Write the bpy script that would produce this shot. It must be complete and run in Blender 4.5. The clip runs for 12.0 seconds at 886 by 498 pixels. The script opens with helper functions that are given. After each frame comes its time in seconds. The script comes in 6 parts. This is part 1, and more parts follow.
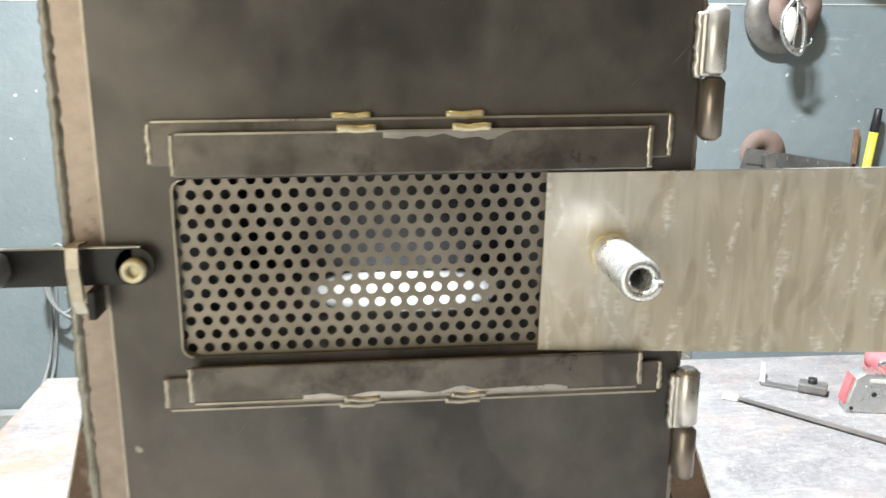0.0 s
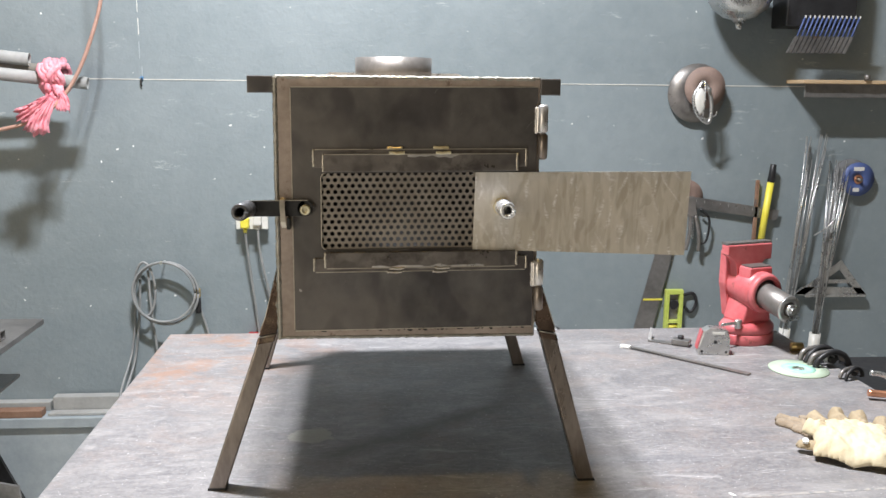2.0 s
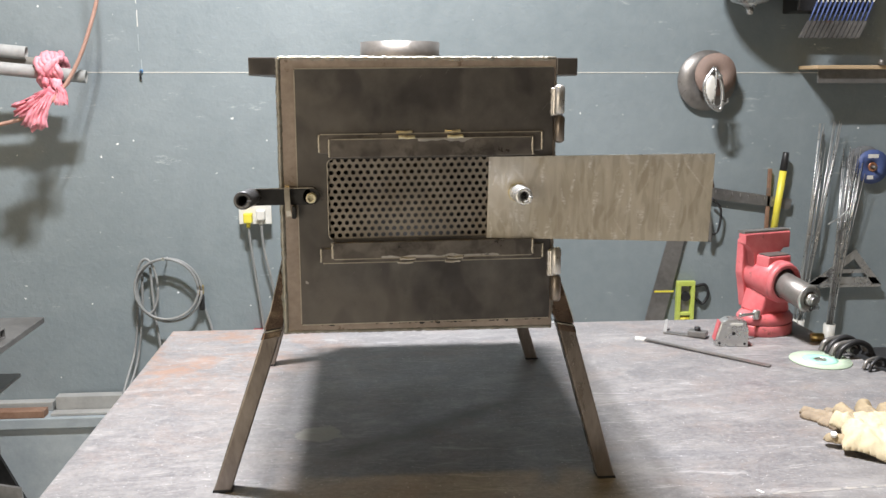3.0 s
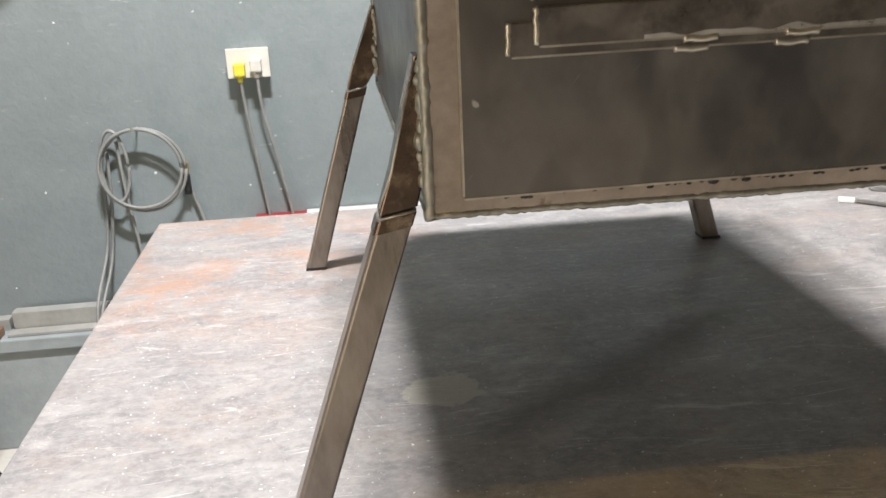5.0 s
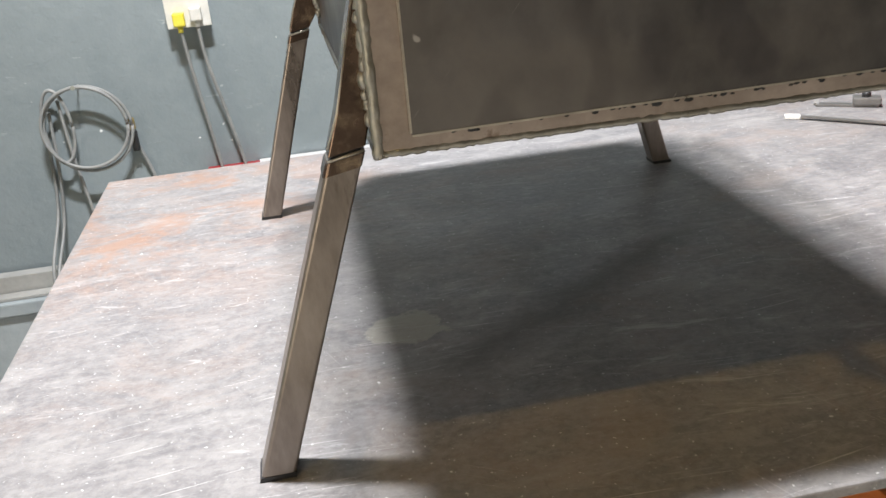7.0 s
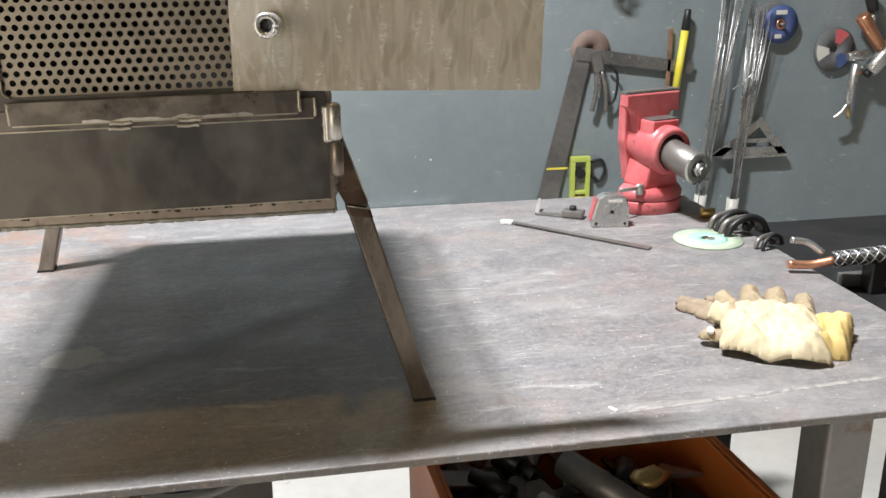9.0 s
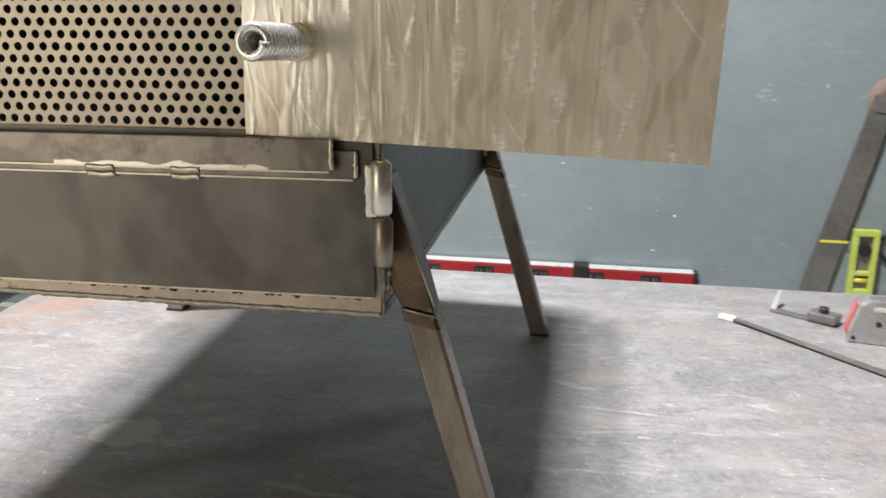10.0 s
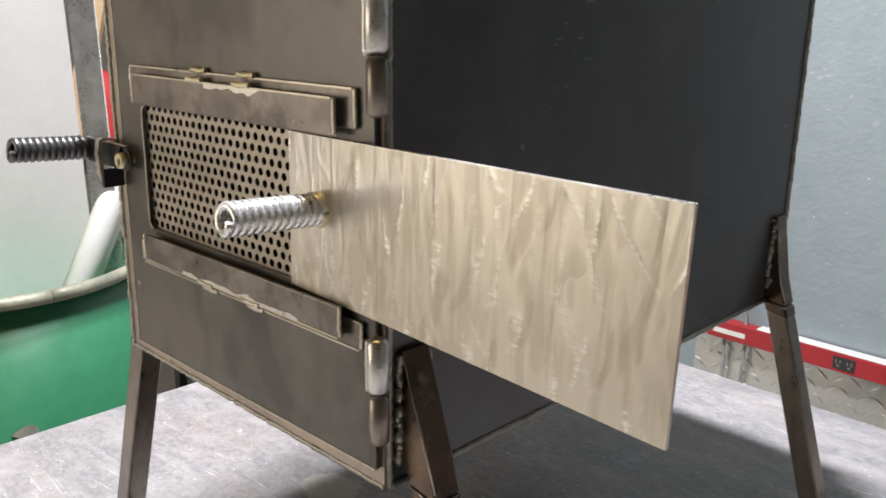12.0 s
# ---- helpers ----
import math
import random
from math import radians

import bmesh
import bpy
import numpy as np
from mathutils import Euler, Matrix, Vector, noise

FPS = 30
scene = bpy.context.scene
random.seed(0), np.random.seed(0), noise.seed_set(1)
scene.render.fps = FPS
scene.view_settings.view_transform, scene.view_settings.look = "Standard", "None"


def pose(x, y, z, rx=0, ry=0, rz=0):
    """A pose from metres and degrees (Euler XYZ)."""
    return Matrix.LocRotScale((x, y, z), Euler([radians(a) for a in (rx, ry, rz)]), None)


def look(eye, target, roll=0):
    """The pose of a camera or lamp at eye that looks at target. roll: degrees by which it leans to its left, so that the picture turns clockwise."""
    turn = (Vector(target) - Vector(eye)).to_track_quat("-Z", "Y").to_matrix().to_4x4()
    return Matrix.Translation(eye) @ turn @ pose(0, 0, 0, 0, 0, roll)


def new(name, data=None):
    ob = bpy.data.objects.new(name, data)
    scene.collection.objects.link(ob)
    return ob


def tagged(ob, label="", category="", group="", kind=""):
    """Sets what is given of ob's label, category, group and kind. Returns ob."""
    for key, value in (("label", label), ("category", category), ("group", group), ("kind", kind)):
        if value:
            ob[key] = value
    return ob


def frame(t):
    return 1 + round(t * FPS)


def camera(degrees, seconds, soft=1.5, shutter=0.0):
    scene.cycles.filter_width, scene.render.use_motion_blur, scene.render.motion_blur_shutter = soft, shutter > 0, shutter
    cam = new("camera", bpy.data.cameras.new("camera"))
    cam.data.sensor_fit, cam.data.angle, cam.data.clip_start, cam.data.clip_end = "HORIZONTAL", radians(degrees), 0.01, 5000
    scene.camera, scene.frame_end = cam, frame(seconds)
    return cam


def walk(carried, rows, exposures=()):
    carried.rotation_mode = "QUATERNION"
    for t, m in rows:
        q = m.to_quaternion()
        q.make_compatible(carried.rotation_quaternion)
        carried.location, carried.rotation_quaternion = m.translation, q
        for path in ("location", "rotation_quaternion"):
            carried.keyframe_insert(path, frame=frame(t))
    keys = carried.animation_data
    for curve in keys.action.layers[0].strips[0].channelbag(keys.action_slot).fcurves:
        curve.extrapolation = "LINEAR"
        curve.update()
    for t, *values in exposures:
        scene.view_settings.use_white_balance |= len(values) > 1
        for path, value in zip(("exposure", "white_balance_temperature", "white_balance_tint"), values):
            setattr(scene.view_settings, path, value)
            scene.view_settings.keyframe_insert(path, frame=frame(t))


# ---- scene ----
cam = camera(54.0, 12.0, shutter=0.15)
PATH = [
    (0, (-0.012, -0.509, 1.475), (0.153, 1.42, 0.973), 0.2),
    (0.5, (-0.112, -0.686, 1.477), (0.076, 1.241, 0.974), -0.3),
    (1, (-0.096, -0.925, 1.468), (0.074, 1.007, 0.98), 0.2),
    (1.5, (-0.071, -1.18, 1.532), (0.081, 0.776, 1.143), -0.2),
    (2, (-0.057, -1.245, 1.506), (0.109, 0.715, 1.145), 0.6),
    (2.5, (-0.056, -1.235, 1.5), (0.069, 0.729, 1.146), 0.4),
    (2.7, (-0.055, -1.221, 1.495), (0.089, 0.741, 1.135), 0.5),
    (4.5, (-0.231, -0.768, 1.374), (-0.044, 1.167, 0.903), -2.6),
    (5, (-0.242, -0.534, 1.307), (-0.034, 1.347, 0.66), -2.5),
    (5.5, (-0.221, -0.425, 1.278), (-0.014, 1.407, 0.501), -4.3),
    (6, (-0.214, -0.397, 1.271), (-0.006, 1.42, 0.46), -5.4),
    (6.5, (-0.229, -0.439, 1.274), (0.001, 1.369, 0.452), -5.2),
    (6.7, (-0.239, -0.472, 1.284), (0.017, 1.34, 0.477), -5.2),
    (8.3, (-0.051, -0.929, 1.387), (0.274, 0.915, 0.682), -5.1),
    (8.5, (0.041, -0.963, 1.393), (0.373, 0.887, 0.709), -2.5),
    (9, (0.154, -0.904, 1.394), (0.462, 0.972, 0.773), -0.8),
    (9.5, (0.209, -0.736, 1.383), (0.309, 1.168, 0.781), -0.9),
    (10, (0.332, -0.582, 1.369), (0.009, 1.313, 0.816), 0.4),
    (10.3, (0.409, -0.504, 1.423), (-0.334, 1.275, 0.89), -1.6),
    (10.5, (0.45, -0.49, 1.456), (-0.455, 1.221, 0.953), -2.7),
    (11, (0.581, -0.495, 1.469), (-0.494, 1.109, 0.947), -1.7),
    (11.3, (0.612, -0.44, 1.486), (-0.53, 1.126, 0.993), -1.1),
    (11.5, (0.617, -0.398, 1.504), (-0.565, 1.13, 0.986), -0.7),
    (12, (0.597, -0.359, 1.476), (-0.751, 1.015, 0.933), 0.9),
]
EXPOSURES = [(0, 0.95, 6200, 7), (0.5, 0.92, 6500, 9), (1, 0.76, 6150, 9), (1.5, 0.42, 6250, 12), (2.5, 0.25, 6400, 13), (4.5, 0.42, 6850, 13), (5.5, 0.38, 6650, 12), (6.5, 0.35, 6550, 12),
             (8.5, 0.45, 6500, 12), (9.5, 0.08, 6500, 11), (10, 0.3, 6500, 11), (10.5, 0.55, 6300, 9), (11, 0.32, 6200, 12), (11.5, 0.43, 6300, 13), (12, 0.34, 6400, 15)]
walk(cam, [(t, look(eye, target, roll)) for t, eye, target, roll in PATH], EXPOSURES)

# ---- world and lamps ----
world = bpy.data.worlds.new("world")
scene.world = world
world.use_nodes = True
world.node_tree.nodes["Background"].inputs[0].default_value = (1.0, 0.82, 0.52, 1)
world.node_tree.nodes["Background"].inputs[1].default_value = 0.006


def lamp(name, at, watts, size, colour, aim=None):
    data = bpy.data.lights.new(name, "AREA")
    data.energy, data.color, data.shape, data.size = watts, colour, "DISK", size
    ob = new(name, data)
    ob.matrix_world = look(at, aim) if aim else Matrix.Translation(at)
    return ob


lamp("ceiling_lamp_rear", (-0.34, 0.33, 3.5), 72, 0.14, (0.97, 0.99, 1.0))
LAMP_E = lamp("ceiling_lamp_rear", (-0.12, 0.33, 3.5), 84, 0.20, (0.97, 0.99, 1.0))
LAMP_E.data.shape, LAMP_E.data.size_y = "RECTANGLE", 0.08
lamp("ceiling_lamp_front", (-0.19, -0.50, 3.5), 8, 0.12, (1.0, 0.64, 0.17))
# weak added fill for the left wall, kept off the bench shadow
lamp("ceiling_lamp_side", (-1.6, 0.95, 3.3), 3, 0.3, (1.0, 0.92, 0.80))
# added fill for surfaces facing the room; no such source is known
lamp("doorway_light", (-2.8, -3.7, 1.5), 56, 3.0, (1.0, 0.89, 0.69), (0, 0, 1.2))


# ---- materials ----
def ramp(nt, src, a, b, ca=(0, 0, 0, 1), cb=(1, 1, 1, 1)):
    r = nt.nodes.new("ShaderNodeValToRGB")
    r.color_ramp.elements[0].position, r.color_ramp.elements[1].position = a, b
    r.color_ramp.elements[0].color, r.color_ramp.elements[1].color = ca, cb
    nt.links.new(src, r.inputs[0])
    return r.outputs[0]


def noise_of(nt, coords, scale, detail=4.0, rough=0.6, stretch=None, offset=0.0, distortion=0.0):
    m = nt.nodes.new("ShaderNodeMapping")
    m.inputs["Scale"].default_value = stretch or (1, 1, 1)
    m.inputs["Location"].default_value = (offset, offset * 0.7, offset * 1.3)
    nt.links.new(coords, m.inputs["Vector"])
    n = nt.nodes.new("ShaderNodeTexNoise")
    n.inputs["Scale"].default_value, n.inputs["Detail"].default_value = scale, detail
    n.inputs["Roughness"].default_value, n.inputs["Distortion"].default_value = rough, distortion
    nt.links.new(m.outputs[0], n.inputs["Vector"])
    return n.outputs["Fac"]


def mix(nt, fac, a, b, mode="MIX"):
    n = nt.nodes.new("ShaderNodeMix")
    n.data_type, n.blend_type = "RGBA", mode
    for k, v in ((0, fac), (6, a), (7, b)):
        if isinstance(v, (int, float)):
            n.inputs[k].default_value = v
        elif isinstance(v, tuple):
            n.inputs[k].default_value = (*v[:3], 1)
        else:
            nt.links.new(v, n.inputs[k])
    return n.outputs[2]


def maths(nt, op, a, b=None, c=None):
    n = nt.nodes.new("ShaderNodeMath")
    n.operation, n.use_clamp = op, op in ("MULTIPLY", "ADD")
    for k, v in ((0, a), (1, b), (2, c)):
        if v is None:
            continue
        if isinstance(v, (int, float)):
            n.inputs[k].default_value = v
        else:
            nt.links.new(v, n.inputs[k])
    return n.outputs[0]


def material(name, a, b, rough=0.5, metal=0.0, coarse=6.0, fine=80.0, wear=None, wear_at=0.62, wear_width=0.08, wear_scale=25.0,
             bump=0.1, bump_scale=120.0, stretch=None, spread=0.12, distance=0.001, wear_stretch=None):
    """Two base colours in coarse and fine clouds, a third one in worn spots, uneven gloss and fine relief."""
    m = bpy.data.materials.new(name)
    m.use_nodes = True
    nt = m.node_tree
    p = nt.nodes["Principled BSDF"]
    co = nt.nodes.new("ShaderNodeTexCoord").outputs["Object"]
    big = noise_of(nt, co, coarse, 5, 0.6, stretch)
    small = noise_of(nt, co, fine, 4, 0.65, stretch, 3.1)
    both = maths(nt, "ADD", maths(nt, "MULTIPLY", big, 0.65), maths(nt, "MULTIPLY", small, 0.35))
    col = mix(nt, ramp(nt, both, 0.36, 0.64), a, b)
    if wear:
        spots = ramp(nt, noise_of(nt, co, wear_scale, 6, 0.7, wear_stretch or stretch, 7.7), wear_at, wear_at + wear_width)
        col = mix(nt, spots, col, wear)
    nt.links.new(col, p.inputs["Base Color"])
    p.inputs["Metallic"].default_value = metal
    r = nt.nodes.new("ShaderNodeMapRange")
    r.inputs[3].default_value, r.inputs[4].default_value = max(rough - spread, 0.03), min(rough + spread, 1)
    r.inputs[1].default_value, r.inputs[2].default_value = 0.3, 0.7
    nt.links.new(both, r.inputs[0])
    nt.links.new(r.outputs[0], p.inputs["Roughness"])
    if bump:
        bm_ = nt.nodes.new("ShaderNodeBump")
        bm_.inputs["Strength"].default_value, bm_.inputs["Distance"].default_value = bump, distance
        nt.links.new(noise_of(nt, co, bump_scale, 5, 0.6, stretch, 1.7), bm_.inputs["Height"])
        nt.links.new(bm_.outputs[0], p.inputs["Normal"])
    return m


MILL = material("mill_scale_steel", (0.090, 0.085, 0.084), (0.168, 0.158, 0.151), 0.38, 0.48, 8, 45, None, 0.48, 0.26, 11, 0.06, 260, stretch=(1, 1, 0.8))
RAIL = material("rail_flat_bar", (0.155, 0.140, 0.130), (0.255, 0.234, 0.215), 0.34, 0.72, 16, 80, (0.108, 0.096, 0.090), 0.52, 0.18, 28, 0.1, 260)
SPOT_STEEL = material("spot_liner_steel", (0.50, 0.49, 0.47), (0.62, 0.61, 0.59), 0.45, 0.2, 9, 60, None, bump=0.05)
MILL_SIDE = material("blued_mill_sheet", (0.066, 0.067, 0.071), (0.104, 0.104, 0.108), 0.36, 0.55, 5, 40, (0.105, 0.086, 0.076), 0.55, 0.2, 6, bump=0.05, bump_scale=200)
GROUND = material("ground_steel", (0.36, 0.315, 0.26), (0.50, 0.45, 0.39), 0.38, 0.75, 12, 90, (0.14, 0.11, 0.085), 0.62, 0.1, 22, 0.08, 300)
FRAME_STEEL = material("tan_frame_steel", (0.32, 0.265, 0.228), (0.49, 0.412, 0.362), 0.36, 0.55, 14, 110, (0.17, 0.115, 0.085), 0.60, 0.10, 34, 0.08, 300)
LEG_STEEL = material("tube_steel", (0.175, 0.146, 0.124), (0.33, 0.288, 0.255), 0.32, 0.75, 20, 120, (0.10, 0.075, 0.06), 0.60, 0.12, 22, 0.06, 300, stretch=(1, 1, 0.3))
HEATED = material("heat_tinted_steel", (0.080, 0.056, 0.045), (0.18, 0.125, 0.092), 0.22, 0.85, 24, 50, (0.42, 0.33, 0.23), 0.56, 0.16, 26, 0.06, 200)
EDGE = material("ground_and_highlight_edge", (0.42, 0.38, 0.32), (0.62, 0.58, 0.50), 0.36, 0.8, 30, 160, None, bump=0.2, bump_scale=300)
WELD = material("weld_bead", (0.26, 0.25, 0.215), (0.42, 0.40, 0.355), 0.42, 0.7, 60, 200, (0.16, 0.13, 0.10), 0.62, 0.1, 70, 0.4, 350)
WELD_GOLD = material("brazed_weld", (0.62, 0.55, 0.34), (0.80, 0.76, 0.60), 0.40, 0.55, 80, 200, None, bump=0.4, bump_scale=350)
GRINDMARK = material("freshly_ground_steel", (0.52, 0.50, 0.48), (0.72, 0.70, 0.68), 0.33, 0.8, 40, 200, None, bump=0.15, bump_scale=400)
ZINC = material("zinc_plated_wire", (0.72, 0.73, 0.74), (0.86, 0.87, 0.88), 0.28, 0.75, 40, 200, None, bump=0.05)
DARK_SPRING = material("dark_spring_wire", (0.10, 0.10, 0.105), (0.19, 0.19, 0.195), 0.34, 0.75, 40, 200, None, bump=0.05)
BLACK_BAR = material("blackened_bar", (0.022, 0.023, 0.025), (0.045, 0.045, 0.047), 0.42, 0.4, 20, 100, (0.12, 0.11, 0.10), 0.68, 0.08, 30, 0.06)
PERF = material("perforated_steel", (0.30, 0.268, 0.228), (0.40, 0.365, 0.32), 0.40, 0.7, 14, 120, (0.24, 0.19, 0.14), 0.62, 0.12, 15, 0.06, 260)
RED_PAINT = material("red_vise_paint", (0.56, 0.105, 0.120), (0.66, 0.190, 0.200), 0.42, 0.0, 14, 60, (0.34, 0.10, 0.09), 0.62, 0.06, 30, 0.25, 140)
STRIP_RED = material("red_strip_paint", (0.30, 0.020, 0.024), (0.37, 0.028, 0.034), 0.38, 0.1, 8, 60, None, bump=0.03)
IRON = material("cast_iron", (0.20, 0.19, 0.18), (0.30, 0.28, 0.265), 0.42, 0.6, 16, 90, (0.10, 0.08, 0.065), 0.62, 0.1, 25, 0.15, 180)
BLACK = material("black_plastic", (0.014, 0.014, 0.015), (0.028, 0.028, 0.030), 0.42, 0, 15, 90, None, bump=0.05)
GREY_CABLE = material("grey_cable_sheath", (0.21, 0.22, 0.22), (0.31, 0.315, 0.31), 0.5, 0, 15, 90, None, bump=0.05)
PALE_PLASTIC = material("pale_plastic", (0.62, 0.61, 0.56), (0.72, 0.71, 0.67), 0.45, 0, 15, 90, None, bump=0.03)
YELLOW = material("yellow_plastic", (0.72, 0.62, 0.05), (0.80, 0.72, 0.10), 0.42, 0, 15, 90, None, bump=0.03)
LIME = material("lime_level_paint", (0.50, 0.60, 0.10), (0.62, 0.70, 0.18), 0.42, 0.1, 15, 90, None, bump=0.03)
LEATHER = material("pale_glove_leather", (0.54, 0.45, 0.29), (0.69, 0.61, 0.43), 0.75, 0, 14, 90, (0.40, 0.31, 0.21), 0.60, 0.15, 18, 0.5, 160, distance=0.002)
LEATHER_DARK = material("soiled_glove_leather", (0.24, 0.185, 0.13), (0.36, 0.29, 0.21), 0.8, 0, 14, 90, None, bump=0.5, bump_scale=160, distance=0.002)
SUEDE = material("tan_suede", (0.34, 0.20, 0.11), (0.48, 0.31, 0.19), 0.85, 0, 6, 50, (0.20, 0.11, 0.07), 0.6, 0.15, 7, 0.3, 120, distance=0.002)
PINK = material("pink_plastic_rag", (0.66, 0.20, 0.25), (0.82, 0.40, 0.45), 0.48, 0, 16, 90, None, bump=0.4, bump_scale=70, distance=0.003)
PVC = material("grey_conduit", (0.36, 0.36, 0.35), (0.48, 0.48, 0.46), 0.45, 0.2, 8, 60, None, bump=0.03)
ORANGE_CORD = material("orange_cord", (0.40, 0.23, 0.175), (0.50, 0.31, 0.25), 0.55, 0, 15, 90, None, bump=0.05)
STOCK = material("steel_stock", (0.20, 0.195, 0.19), (0.34, 0.33, 0.32), 0.42, 0.7, 7, 60, (0.24, 0.13, 0.08), 0.62, 0.1, 9, 0.08, 160)
RUSTY = material("rusty_steel", (0.20, 0.105, 0.065), (0.32, 0.20, 0.14), 0.7, 0.2, 10, 70, (0.12, 0.10, 0.09), 0.58, 0.12, 14, 0.2, 120)
WOOD = material("pine_batten", (0.42, 0.29, 0.165), (0.54, 0.40, 0.25), 0.65, 0, 5, 60, None, bump=0.15, bump_scale=100, stretch=(0.15, 1, 1))
RIM_PALE = material("worn_drum_rim", (0.11, 0.12, 0.085), (0.30, 0.29, 0.22), 0.5, 0.1, 12, 80, (0.10, 0.16, 0.10), 0.62, 0.1, 16, 0.2, 120)
GREEN_DRUM = material("green_drum_paint", (0.018, 0.135, 0.062), (0.028, 0.175, 0.085), 0.42, 0.0, 4, 50, (0.20, 0.40, 0.26), 0.70, 0.03, 14, 0.08, 90)
ALU = material("brushed_aluminium_sheet", (0.80, 0.80, 0.80), (0.87, 0.87, 0.87), 0.34, 0.35, 3, 60, None, bump=0.01, bump_scale=60)
ORANGE_BIN = material("orange_crate_plastic", (0.52, 0.135, 0.026), (0.60, 0.18, 0.04), 0.48, 0, 6, 60, (0.42, 0.13, 0.05), 0.64, 0.1, 12, 0.06)
GREY_TUB = material("grey_tub_plastic", (0.40, 0.41, 0.40), (0.52, 0.53, 0.52), 0.5, 0, 5, 60, (0.22, 0.20, 0.18), 0.66, 0.1, 12, 0.05)
BOUNCE_BROWN = material("bounce_ceiling_brown", (0.075, 0.062, 0.043), (0.10, 0.084, 0.06), 0.75, 0, 2, 30, None, bump=0.05)
TAN_PAINT = material("dull_tan_paint", (0.180, 0.168, 0.145), (0.230, 0.216, 0.190), 0.7, 0, 2, 30, None, bump=0.05)
CONCRETE = material("concrete_floor", (0.56, 0.54, 0.50), (0.68, 0.66, 0.62), 0.7, 0, 1.6, 24, (0.38, 0.34, 0.29), 0.62, 0.12, 5, 0.15, 60)
STEM = material("painted_stem_wall", (0.26, 0.30, 0.32), (0.36, 0.40, 0.42), 0.65, 0, 4, 30, (0.22, 0.21, 0.19), 0.66, 0.08, 9, 0.4, 35, distance=0.004)
DISC_GREEN = material("green_abrasive", (0.40, 0.50, 0.38), (0.50, 0.60, 0.46), 0.8, 0, 20, 200, None, bump=0.4, bump_scale=700)
DISC_LABEL = material("mint_disc_label", (0.34, 0.68, 0.56), (0.44, 0.76, 0.64), 0.6, 0, 20, 200, None, bump=0.05)
DISC_BLUE = material("blue_disc_label", (0.055, 0.085, 0.22), (0.08, 0.12, 0.29), 0.55, 0, 20, 120, None, bump=0.05)
DISC_BROWN = material("brown_fibre_disc", (0.215, 0.150, 0.125), (0.29, 0.21, 0.175), 0.75, 0, 12, 150, None, bump=0.2, bump_scale=400)
DISC_GREY = material("grey_abrasive", (0.10, 0.105, 0.11), (0.16, 0.165, 0.17), 0.8, 0, 12, 150, None, bump=0.3, bump_scale=500)
BRIGHT = material("bright_steel", (0.50, 0.50, 0.49), (0.66, 0.66, 0.65), 0.30, 0.85, 20, 120, None, bump=0.05)
BRASS = material("brass", (0.60, 0.42, 0.16), (0.72, 0.56, 0.26), 0.36, 0.85, 20, 120, None, bump=0.05)
COPPER = material("copper", (0.62, 0.28, 0.16), (0.74, 0.38, 0.24), 0.36, 0.85, 20, 120, None, bump=0.05)
DENIM = material("blue_cloth", (0.02, 0.035, 0.10), (0.04, 0.06, 0.15), 0.85, 0, 10, 90, None, bump=0.3, bump_scale=200)
RED_CLOTH = material("red_cloth", (0.42, 0.03, 0.03), (0.55, 0.05, 0.05), 0.8, 0, 8, 90, None, bump=0.2, bump_scale=120)
TREAD = material("diamond_tread_aluminium", (0.50, 0.48, 0.45), (0.64, 0.62, 0.58), 0.36, 0.85, 5, 60, None, bump=0.05)
SOAPSTONE = material("white_soapstone", (0.82, 0.82, 0.80), (0.90, 0.90, 0.88), 0.6, 0, 20, 100, None, bump=0.05)


def wall_paint():
    """Grey-blue roller paint with bare flecks and scuffs."""
    m = material("grey_blue_wall_paint", (0.205, 0.245, 0.262), (0.255, 0.296, 0.312), 0.50, 0, 1.6, 22, (0.31, 0.345, 0.355), 0.66, 0.1, 5.0,
                 0.6, 60, distance=0.003)
    nt = m.node_tree
    p = nt.nodes["Principled BSDF"]
    co = nt.nodes.new("ShaderNodeTexCoord").outputs["Object"]
    old = p.inputs["Base Color"].links[0].from_socket
    v = nt.nodes.new("ShaderNodeTexVoronoi")
    v.inputs["Scale"].default_value = 17
    nt.links.new(noise_shift(nt, co, 0.03), v.inputs["Vector"])
    fleck = ramp(nt, v.outputs["Distance"], 0.045, 0.075, (1, 1, 1, 1), (0, 0, 0, 1))
    some = ramp(nt, noise_of(nt, co, 5.0, 3, 0.6, None, 9.0), 0.47, 0.53)
    c = mix(nt, maths(nt, "MULTIPLY", fleck, some), old, (0.78, 0.80, 0.80))
    scuff = ramp(nt, noise_of(nt, co, 16, 6, 0.75, (0.35, 1, 1.3), 4.0), 0.63, 0.70)
    c = mix(nt, maths(nt, "MULTIPLY", scuff, 0.5), c, (0.50, 0.53, 0.54))
    nt.links.new(c, p.inputs["Base Color"])
    return m


def noise_shift(nt, co, amount):
    n = nt.nodes.new("ShaderNodeTexNoise")
    n.inputs["Scale"].default_value, n.inputs["Detail"].default_value = 30, 2
    nt.links.new(co, n.inputs["Vector"])
    sub = nt.nodes.new("ShaderNodeVectorMath")
    sub.operation = "MULTIPLY_ADD"
    nt.links.new(n.outputs["Color"], sub.inputs[0])
    sub.inputs[1].default_value = (amount,) * 3
    nt.links.new(co, sub.inputs[2])
    return sub.outputs[0]


